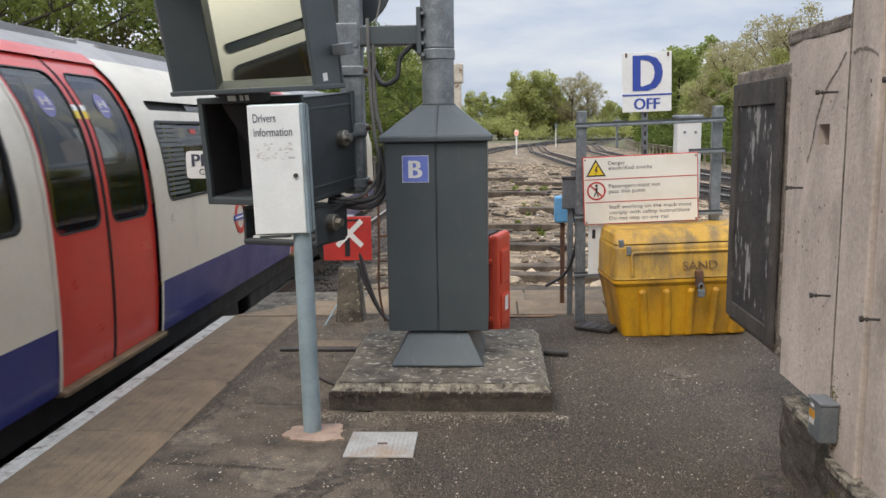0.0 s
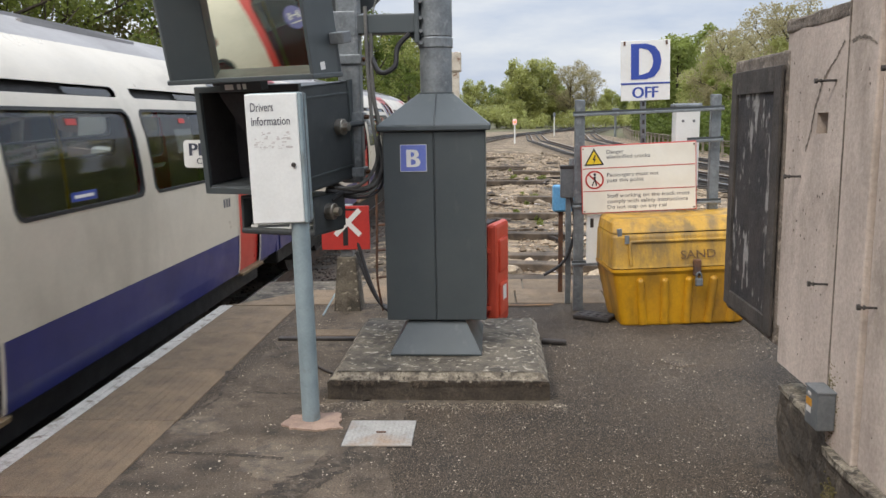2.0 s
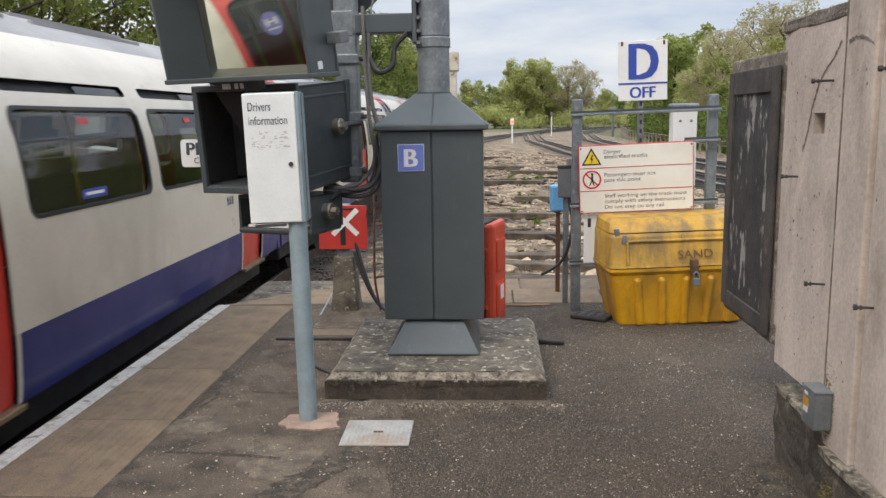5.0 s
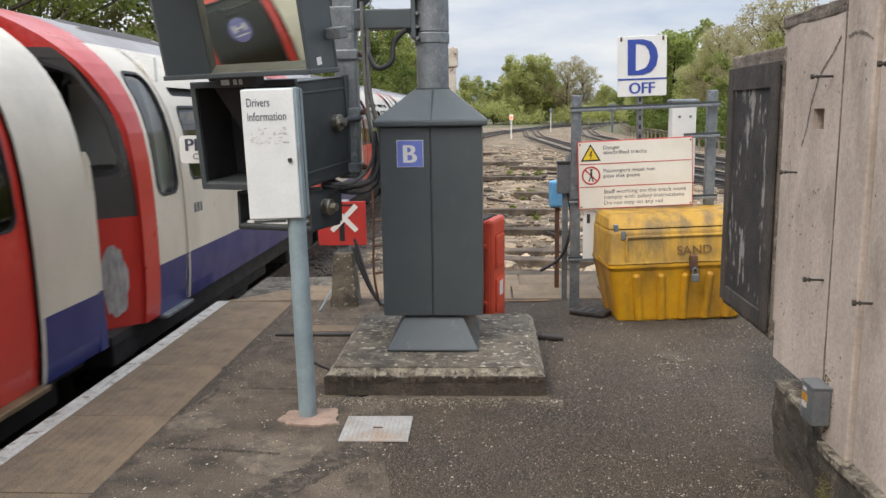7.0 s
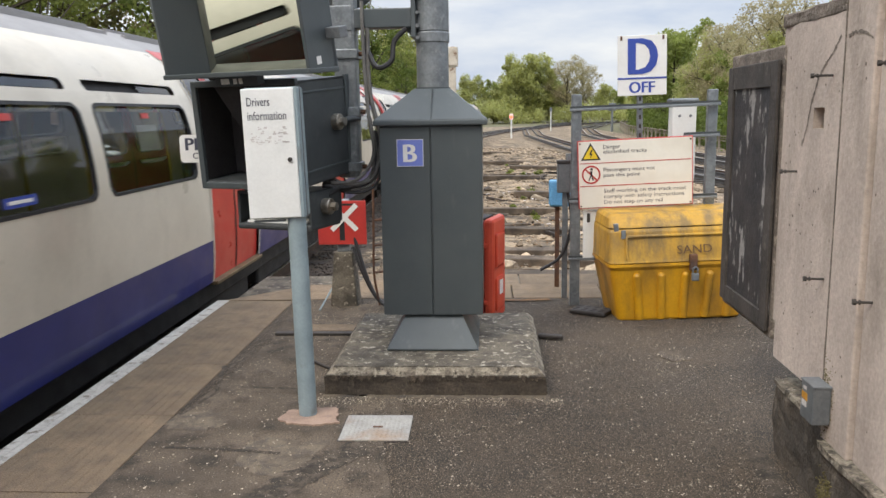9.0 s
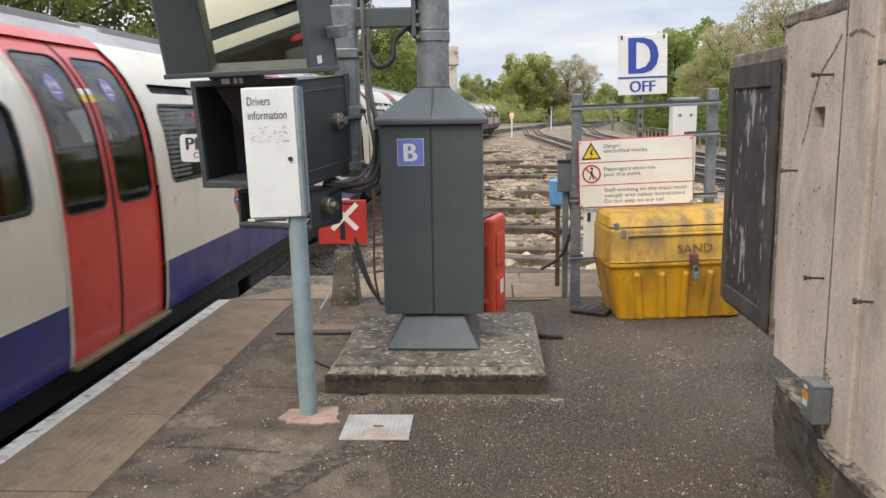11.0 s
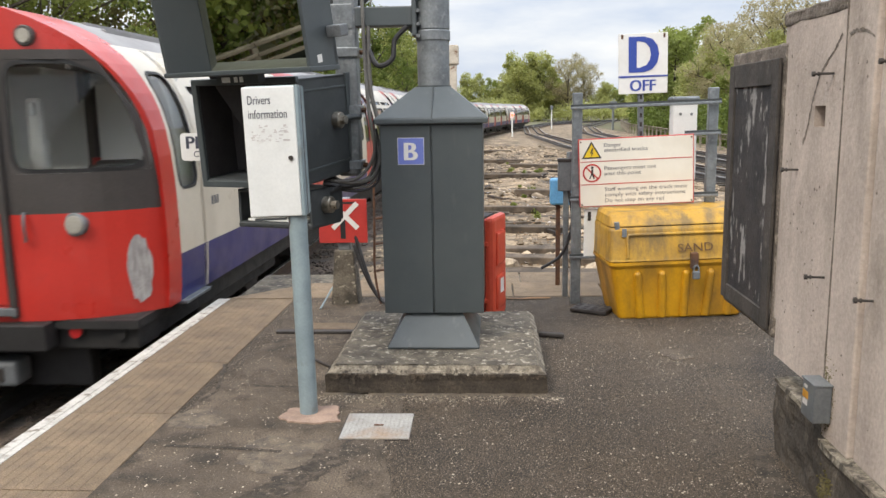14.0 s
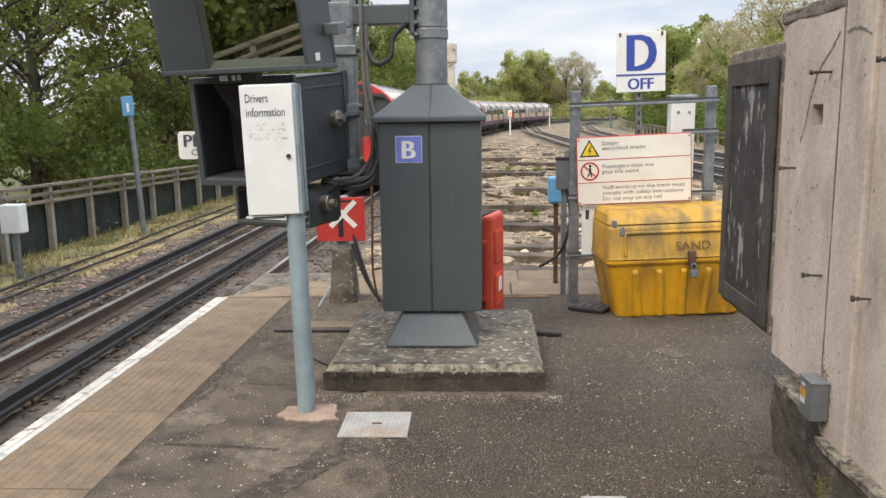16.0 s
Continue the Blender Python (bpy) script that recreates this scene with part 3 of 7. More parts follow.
def waste(x, y):
    """Uneven rubble ground beyond the platform's end, between the two lines."""
    z = -0.62 + 0.16 * noise.noise((x * 0.35, y * 0.25, 3)) + 0.10 * noise.noise((x * 1.3, y * 0.9, 7)) + 0.04 * noise.noise((x * 4, y * 4, 1))
    fade = max(0.0, min(1.0, (x - line_x(y) - 1.3) / 1.6))
    fade *= max(0.0, min(1.0, (side_x(y) - 1.6 - x) / 1.5 + 0.1))
    far = max(0.0, min(1.0, (y - 45) / 30))
    return -0.86 * (1 - fade) + z * fade - 0.1 * far


sheet("rubble_ground", [-3.4 + 0.3 * i for i in range(62)], [7.0 + 0.35 * i for i in range(120)] + [50 + 2 * i for i in range(50)], waste, "rubble",
      "pale earth and broken stone beyond the platform end", "ground")

railway("track_1", "four-rail track with black conductor rails and dark sleepers", line_x, -40, 175, (1, 34))
railway("track_2", "curving four-rail track beyond the platform end", side_x, 6, 170, (12, 40))

railway("track_3", "third four-rail track curving away beyond the waste ground", third_x, 18, 170, (20, 40))

rng = np.random.default_rng(5)
sp, sz, sp2, sz2 = [], [], [], []
for _ in range(21000):
    y = rng.uniform(1.5, 26) if rng.random() < 0.75 else rng.uniform(26, 45)
    x = line_x(y) + rng.uniform(-3.3, 1.6)
    if abs(x - line_x(y) - 0.7175) < 0.05 or abs(x - line_x(y) + 0.7175) < 0.05:
        continue
    if x > -2.5 and y < 8.3:
        continue
    oily = x - line_x(y) > -1.15 + 0.2 * noise.noise((x, y, 3))
    (sp2 if oily else sp).append((x, y, bed(x, y) + 0.005))
    (sz2 if oily else sz).append(rng.uniform(0.018, 0.045))
stones("ballast_stones", sp, sz, "ballast_stone", "loose brown and pinkish ballast stones beside the track", 3)
stones("ballast_stones", sp2, sz2, "ballast_oily", "dark oily ballast stones between the rails", 13)
sp, sz = [], []
for _ in range(20000):
    y = 8.2 + 44 * rng.random() ** 1.8
    x = rng.uniform(-2.2, min(side_x(y) - 1.5, 9))
    sp.append((x, y, waste(x, y) + 0.005))
    sz.append(rng.uniform(0.015, 0.05) if rng.random() < 0.9 else rng.uniform(0.05, 0.15))
stones("rubble_stones", sp, sz, "rubble_stone", "broken pale stones scattered over the waste ground", 4)


# old timbers lying in rows on the waste ground
for i, (x, y, w, a, up) in enumerate(((0.6, 8.75, 2.6, 2, 0.03), (0.9, 9.5, 3.0, -1, 0.0), (0.2, 10.4, 2.6, 3, 0.0), (1.2, 11.6, 2.6, -3, 0.02), (0.4, 13.0, 2.6, 2, 0.0), (1.0, 15.2, 2.8, -2, 0.0),
                                     (0.1, 17.5, 2.6, 4, 0.02), (1.9, 21, 2.6, -5, 0.04), (0.3, 26, 2.6, 6, 0.06), (2.2, 30, 3, -12, 0.1), (0.2, 34, 2.6, 10, 0.1), (-0.4, 42, 3, 20, 0.1))):
    b = bx(-w / 2, w / 2, -0.125, 0.125, -0.07, 0.07, 0.015)
    for v in b.verts:
        v.co += Vector((0, 0.02, 0.02)) * noise.noise(v.co * 2 + Vector((i, 0, 0)))
    o = tagged(part("old_sleeper", b, "sleeper_old"), "weathered old timber sleeper half sunk in rubble", "sleeper", "old sleepers on waste ground")
    o.matrix_world = pose(x, y, waste(x, y) + 0.035 + up, 2, 1, a)

# broken timber, lumps of concrete and scrap strewn over the waste ground
rd = random.Random(31)
for i in range(70):
    y = 8.4 + 34 * rd.random() ** 1.7
    x = rd.uniform(-0.8, 2.4 + 0.06 * y)
    a = rd.uniform(-25, 25) if rd.random() < 0.7 else rd.uniform(0, 180)
    if i % 3 == 0:
        b = bmesh.new()
        bmesh.ops.create_icosphere(b, subdivisions=2, radius=rd.uniform(0.07, 0.2))
        for v in b.verts:
            v.co = Vector((v.co.x * 1.3, v.co.y, v.co.z * 0.65)) + noise.noise_vector(v.co * 7 + Vector((i, 0, 0))) * 0.06
        o = tagged(part("concrete_lump", b, "rubble_lump"), "broken lump of pale concrete on the waste ground", "rubble lump", "rubble lumps")
        o.matrix_world = pose(x, y, waste(x, y) + 0.04, rd.uniform(-15, 15), rd.uniform(-15, 15), a)
    else:
        w, d, h = rd.uniform(0.25, 1.3), rd.uniform(0.05, 0.13), rd.uniform(0.02, 0.09)
        b = bx(-w / 2, w / 2, -d / 2, d / 2, -h / 2, h / 2, 0.008, seg=1)
        bmesh.ops.subdivide_edges(b, edges=[e for e in b.edges if e.calc_length() > w * 0.8], cuts=5)
        for v in b.verts:
            v.co += noise.noise_vector(v.co * 3 + Vector((i, 2, 0))) * 0.03
        o = tagged(part("broken_timber", b, "sleeper_old" if i % 3 == 1 else "dark_timber"), "broken weathered timber lying among rubble", "timber", "broken timbers")
        o.matrix_world = pose(x, y, waste(x, y) + 0.03, rd.uniform(-8, 8), rd.uniform(-6, 6), a)
V, Fc = [], []
for i in range(260):
    y = 8.2 + 20 * rd.random() ** 1.6
    x, q = rd.uniform(-0.8, 3.4), rd.uniform(0.012, 0.045)
    z = waste(x, y) + 0.035
    k = len(V)
    V += [(x + q * rd.uniform(0.5, 1.2) * cx_, y + q * rd.uniform(0.3, 0.8) * cy_, z + rd.uniform(-0.01, 0.03)) for cx_, cy_ in ((-1, -1), (1, -1), (1, 1), (-1, 1))]
    Fc.append((k, k + 1, k + 2, k + 3))
tagged(fast("scraps", V, Fc, "residue"), "pale scraps of litter on the waste ground", "litter", kind="stuff")

# ---- platform ----
PE = -2.41
platform = thing("platform", "asphalt platform with a concrete coping and white edge line", "platform", kind="structure")
part("base", bx(PE + 0.1, 4.2, -30, 7.95, -1.1, -0.03), "concrete_dark", platform, "dark stained concrete platform wall")
asp = sheet("asphalt_surface", [-1.75 + 0.12 * i for i in range(50)], [-30, -20, -10, -5] + [0 + 0.12 * i for i in range(58)],
            lambda x, y: 0.0012 * noise.noise((x * 1.3, y * 1.3, 2)) - 0.0035, "asphalt", "", "")
asp.parent = platform
asp["label"] = "dark worn asphalt with pale aggregate"
# concrete strips at the far end of the platform
for i, (y0, y1, x0, x1, z) in enumerate(((6.85, 7.42, -1.42, 4.2, 0.0), (7.45, 8.0, -1.30, 4.2, -0.02))):
    n = 7
    for k in range(n):
        a, b_ = x0 + (x1 - x0) * k / n, x0 + (x1 - x0) * (k + 1) / n
        part("paving_slab", bx(a + 0.006, b_ - 0.006, y0, y1, -0.1, z, 0.008), "coping", platform)

b = bmesh.new()
lo_, hi_ = [[b.verts.new((x_, y_, z_)) for x_, y_ in ((-2.36, 6.76), (-1.43, 6.80), (-1.43, 7.42), (-1.72, 7.40))] for z_ in (-0.1, 0.0)]
b.faces.new(lo_[::-1]), b.faces.new(hi_)
for k in range(4):
    b.faces.new((lo_[k], lo_[(k + 1) % 4], hi_[(k + 1) % 4], hi_[k]))
part("paving_slab", b, "coping", platform, "tapered pale slab at the platform end")

# coping stones with tooled grooves
prof = [(PE, -0.12), (PE, -0.012), (PE + 0.012, 0)]
x = PE + 0.15
while x < -1.78:
    prof += [(x, 0), (x + 0.004, -0.0025), (x + 0.008, -0.0025), (x + 0.012, 0)]
    x += 0.050
prof += [(-1.735, 0), (-1.73, -0.01), (-1.73, -0.12)]
n = len(prof)
V = [(a, y, z) for y in (0.004, 0.896) for a, z in prof]
Fc = [(j, j + 1, n + j + 1, n + j) for j in range(n - 1)] + [tuple(range(n))[::-1], tuple(range(n, 2 * n))]
slab0 = fast("coping_stone", V, Fc, "coping", platform)
slab0.location = (0, 5.84, 0.002)
for i in range(1, 30):
    o = new("coping_stone", slab0.data)
    o.parent = platform
    o.location = (0, 5.84 - 0.9 * i, 0.002 + 0.003 * math.sin(i * 3.1))
part("white_edge_line", bx(PE - 0.003, PE + 0.058, -20, 6.74, -0.06, 0.0075, 0.003), "white_line", platform, "worn white painted platform edge line")
part("white_edge_line", bx(PE + 0.060, PE + 0.10, -20, 6.74, -0.06, 0.0055, 0.001), "white_line", platform, "worn white painted platform edge line")


def patch(name, x, y, w, d, material, label, seed, z=0.0022, n=72):
    b = bmesh.new()
    ring = []
    for i in range(n):
        a = 2 * math.pi * i / n
        k = 1 + 0.35 * noise.noise((math.cos(a) * 1.7 + seed, math.sin(a) * 1.7, seed)) + 0.16 * noise.noise((math.cos(a) * 7 + seed, math.sin(a) * 7, seed))
        e = 0.65
        c, s = math.cos(a), math.sin(a)
        ring.append(b.verts.new((x + w / 2 * k * math.copysign(abs(c) ** e, c), y + d / 2 * k * math.copysign(abs(s) ** e, s), z)))
    f = b.faces.new(ring)
    r = bmesh.ops.extrude_face_region(b, geom=[f])
    bmesh.ops.translate(b, vec=(0, 0, -0.03), verts=[v for v in r["geom"] if isinstance(v, bmesh.types.BMVert)])
    bmesh.ops.recalc_face_normals(b, faces=b.faces)
    return part(name, b, material, platform, label)


patch("worn_area", -1.06, 4.35, 1.25, 4.3, "asphalt_worn", "older paler asphalt beside the coping", 21, 0.0008, 140)


def seam(name, pts, w, material, label, seed, z=0.0032):
    """A ragged strip of filler along a line on the platform."""
    P = [Vector((*p, z)) for p in pts]
    fine = [P[i].lerp(P[i + 1], k / 14) for i in range(len(P) - 1) for k in range(14)] + [P[-1]]
    V, Fc = [], []
    for i, p in enumerate(fine):
        d = (fine[min(i + 1, len(fine) - 1)] - fine[max(i - 1, 0)]).normalized()
        q = Vector((-d.y, d.x, 0)) * w * 0.5
        V += [p + q * (1 + 0.7 * noise.noise((i * 0.7, seed, 0))), p - q * (1 + 0.7 * noise.noise((i * 0.7, seed, 5)))]
    for i in range(len(fine) - 1):
        Fc.append((2 * i, 2 * i + 1, 2 * i + 3, 2 * i + 2))
    return fast(name, V, Fc, material, platform, label)


seam("dark_seam", [(-0.62, 3.68), (-0.80, 3.42), (-1.02, 3.05)], 0.17, "seam_dark", "dark damp strip in the asphalt", 1)
seam("dark_seam", [(-1.62, 3.62), (-1.3, 3.60), (-1.02, 3.56)], 0.03, "seam_dark", "dark crack in the asphalt", 2)
seam("dark_seam", [(-1.50, 4.50), (-1.15, 4.47), (-0.72, 4.36)], 0.035, "seam_dark", "dark crack in the asphalt", 3)
seam("dark_seam", [(-1.74, 4.9), (-1.62, 4.4), (-1.70, 4.05)], 0.022, "seam_dark", "dark crack along the coping", 4)
seam("rust_stain", [(-0.06, 6.75), (0.25, 6.73), (0.5, 6.76)], 0.05, "litter", "rusty leaf dirt along the paving joint", 6, 0.006)
seam("pale_seam", [(-0.98, 4.36), (-0.4, 4.35), (0.33, 4.36)], 0.05, "patch_grey", "pale gritty mortar along the plinth", 7)
# darker strip of asphalt along the wall's foot
seam("dirt_line", [(1.24, 3.62), (1.20, 3.2), (1.16, 2.6)], 0.10, "seam_dark", "dark ragged strip at the wall's foot", 9)
patch("mortar_patch", -0.97, 4.03, 0.31, 0.22, "mortar_pink", "pinkish mortar round the pole foot", 1, 0.010)
patch("repair_patch", -1.58, 3.98, 0.32, 0.26, "patch_grey", "pale concrete repair patch", 2)
patch("repair_patch", -1.02, 3.55, 0.40, 0.40, "patch_grey", "paler worn asphalt patch", 3)
patch("repair_patch", -1.25, 4.65, 0.85, 0.42, "asphalt_worn", "paler worn asphalt patch", 5)
part("paving_slab", bx(-1.46, -1.02, 5.75, 5.93, -0.05, 0.006, 0.004), "coping", platform)
patch("repair_patch", 1.22, 5.15, 0.2, 0.22, "asphalt_worn", "small brownish asphalt patch", 9)
patch("repair_patch", -1.45, 6.2, 0.35, 0.9, "asphalt_worn", "paler worn asphalt patch", 11)
sp, sz = [], []
for _ in range(26000):
    y = rng.uniform(1.5, 6.7)
    x = rng.uniform(-1.7, 2.2)
    if rng.random() < 0.08:
        x, y = rng.uniform(-1.0, 0.4), 4.33 - abs(rng.normal(0, 0.06))
    if x > 1.28 and y < 4.0:
        continue
    sp.append((x, y, 0.003))
    sz.append(0.0018 + 0.0066 * rng.random() ** 7)
sp3, sz3 = [], []
for i in range(17000):
    y = rng.uniform(2.5, 5.2)
    x = rng.uniform(-0.7, 1.27)
    if y > 4.32 and x < 0.36:
        continue
    if i % 2:
        sp3.append((x, y, 0.0028)), sz3.append(rng.uniform(0.002, 0.0046))
    else:
        sp.append((x, y, 0.0028)), sz.append(rng.uniform(0.0018, 0.0034))
stones("grit", sp3, sz3, "grit_dark", "dark brown grit worn out of the asphalt", 9, 0.6)
stones("grit", sp, sz, "chips", "loose pale grit on the asphalt", 8, 0.6)

# ---- train ----
HALF, PITCH = 8.706, 17.705
PZ = np.array([0.09, 0.2, 0.35, 0.485, 0.7, 0.9, 1.1, 1.3, 1.5, 1.65, 1.78, 1.9, 2.0, 2.09, 2.17, 2.245, 2.31, 2.37, 2.415, 2.445, 2.455])
PX = np.array([1.285, 1.298, 1.308, 1.313, 1.315, 1.313, 1.305, 1.29, 1.262, 1.225, 1.175, 1.11, 1.04, 0.955, 0.86, 0.745, 0.62, 0.475, 0.32, 0.155, 0.0]) * 1.038


def hx(z):
    return float(np.interp(z, PZ, PX))


def rows_of(z0, z1, r):
    zs = [z0, z1] + [z for z in PZ if z0 < z < z1]
    if r:
        zs += [z0 + r * (1 - math.cos(a)) for a in (0.3, 0.6, 0.9, 1.2, 1.57)] + [z1 - r * (1 - math.cos(a)) for a in (0.3, 0.6, 0.9, 1.2, 1.57)]
    return sorted(set(round(z, 4) for z in zs))


def inset(z, z0, z1, r):
    d = min(z - z0, z1 - z)
    return 0.0 if d >= r or not r else r - math.sqrt(max(0, r * r - (r - d) ** 2))


def skin(sgn, y0, y1, z0, z1, out=0.0, r=0.0, thick=0.0, holes=()):
    """Verts and faces of a piece of the curved side, y0..y1, z0..z1, with round corners or rectangular holes."""
    V, Fc = [], []
    if holes:
        ys = sorted({y0, y1, *[h[0] for h in holes], *[h[1] for h in holes]})
        zs = sorted({z0, z1, *[z for z in PZ if z0 < z < z1], *[h[2] for h in holes if z0 < h[2] < z1], *[h[3] for h in holes if z0 < h[3] < z1]})
        idx = {}
        for a in range(len(zs) - 1):
            for b_ in range(len(ys) - 1):
                zc, yc = (zs[a] + zs[a + 1]) / 2, (ys[b_] + ys[b_ + 1]) / 2
                if any(h[0] < yc < h[1] and h[2] < zc < h[3] for h in holes):
                    continue
                q = []
                for k in ((a, b_), (a, b_ + 1), (a + 1, b_ + 1), (a + 1, b_)):
                    if k not in idx:
                        idx[k] = len(V)
                        V.append((sgn * (hx(zs[k[0]]) + out), ys[k[1]], zs[k[0]]))
                    q.append(idx[k])
                Fc.append(q if sgn > 0 else q[::-1])
        return V, Fc
    zs = rows_of(z0, z1, r)
    for z in zs:
        i = inset(z, z0, z1, r)
        V += [(sgn * (hx(z) + out), y0 + i, z), (sgn * (hx(z) + out), y1 - i, z)]
    for k in range(len(zs) - 1):
        q = [2 * k, 2 * k + 1, 2 * k + 3, 2 * k + 2]
        Fc.append(q if sgn > 0 else q[::-1])
    return V, Fc


def surround(sgn, y0, y1, z0, z1, r, out=0.0):
    """What fills the corners between a rectangular hole and a round-cornered pane."""
    V, Fc = [], []
    zs = rows_of(z0, z1, r)
    for z in zs:
        i = inset(z, z0, z1, r)
        X = sgn * (hx(z) + out)
        V += [(X, y0, z), (X, y0 + i, z), (X, y1 - i, z), (X, y1, z)]
    for k in range(len(zs) - 1):
        for a in (0, 2):
            q = [4 * k + a, 4 * k + a + 1, 4 * k + a + 5, 4 * k + a + 4]
            Fc.append(q if sgn > 0 else q[::-1])
    return V, Fc


def reveal(sgn, y0, y1, z0, z1, r, deep, w=0.022):
    """A rubber seal round an opening: a raised band and the return into the opening."""
    zs = rows_of(z0, z1, r)
    loop = [(y0 + inset(z, z0, z1, r), z) for z in zs] + [(y1 - inset(z, z0, z1, r), z) for z in zs[::-1]]
    cy, cz = (y0 + y1) / 2, (z0 + z1) / 2
    V, Fc, n = [], [], len(loop)
    for y, z in loop:
        ky, kz = 1 - w / (y1 - y0) * 2, 1 - w / (z1 - z0) * 2
        yi, zi = cy + (y - cy) * ky, cz + (z - cz) * kz
        V += [(sgn * (hx(z) + 0.004), y, z), (sgn * (hx(zi) + 0.004), yi, zi), (sgn * (hx(zi) - deep), yi, zi)]
    for i in range(n):
        j = (i + 1) % n
        for a in (0, 1):
            q = [3 * i + a, 3 * i + a + 1, 3 * j + a + 1, 3 * j + a]
            Fc.append(q)
    return V, Fc


def cat(pieces):
    V, Fc = [], []
    for v, f in pieces:
        k = len(V)
        V += v
        Fc += [[i + k for i in q] for q in f]
    return V, Fc


DBL, SGL = 1.426, 0.679
DC = 2.663
WIN_Z, SLOT_Z, DOOR_Z, DWIN_Z = (1.075, 1.71), (1.79, 1.865), (0.10, 2.13), (1.01, 2.02)


def door(car, sgn, y0, y1, hinge, singular):
    """One sliding leaf from y0 to y1; hinge +1/-1 tells on which edge the meeting line is."""
    a, b_ = y0 + 0.006, y1 - 0.006
    wy0, wy1 = a + 0.068, b_ - 0.068
    z0, z1 = DOOR_Z
    leaf = fast("door", *cat([skin(sgn, a, b_, z0, z1, -0.022, holes=[(wy0, wy1, *DWIN_Z)]), surround(sgn, wy0, wy1, *DWIN_Z, 0.09, -0.022)]), "train_red", car, "red sliding door leaf", smooth=True)
    fast("pane", *skin(sgn, wy0, wy1, *DWIN_Z, -0.030, 0.09), "glass_dark", leaf, smooth=True)
    fast("seal", *[x for x in reveal_in(sgn, wy0, wy1, *DWIN_Z, 0.09, -0.022, 0.009)], "rubber", leaf)
    zc, yc = 1.80, (a + b_) / 2
    V, Fc = [], []
    for k in range(20):
        an = 2 * math.pi * k / 20
        z = zc + 0.085 * math.sin(an)
        V.append((sgn * (hx(z) - 0.024), yc + 0.085 * math.cos(an), z))
    fast("sticker", V, [list(range(20))], "sticker_blue", leaf, "round blue notice with pale marks")
    bars = [skin(sgn, yc - 0.05, yc - 0.025, zc - 0.01, zc + 0.04, -0.021), skin(sgn, yc + 0.025, yc + 0.05, zc - 0.01, zc + 0.04, -0.021),
            skin(sgn, yc - 0.03, yc + 0.03, zc + 0.01, zc + 0.02, -0.021), skin(sgn, yc - 0.05, yc + 0.05, zc - 0.04, zc - 0.03, -0.021)]
    fast("sticker_mark", *cat(bars), "residue", leaf)
    if not singular:
        e = y1 if hinge > 0 else y0
        fast("rubber_edge", *skin(sgn, e - 0.02, e + 0.02, z0, z1, -0.020), "rubber", leaf)
        s0, s1 = (e - 0.09, e - 0.025) if hinge > 0 else (e + 0.025, e + 0.09)
        fast("label_white", *skin(sgn, s0, s1, 1.76, 1.80, -0.019), "sign_white", leaf)
        fast("label_yellow", *skin(sgn, s0, s1, 1.71, 1.76, -0.019), "sign_yellow", leaf)


def reveal_in(sgn, y0, y1, z0, z1, r, out, w=0.016):
    V, Fc = reveal(sgn, y0, y1, z0, z1, r, 0.03, w)
    return [(x + sgn * (out - 0.0), y, z) for x, y, z in V], Fc


def wheelset(car, y):
    b = bmesh.new()
    for s in (-1, 1):
        cyl((s * 0.66, y, RAIL_Z + 0.39), (s * 0.79, y, RAIL_Z + 0.39), 0.39, n=28, bm=b)
    cyl((-0.7, y, RAIL_Z + 0.39), (0.7, y, RAIL_Z + 0.39), 0.07, n=10, bm=b)
    part("wheelset", b, "iron", car)


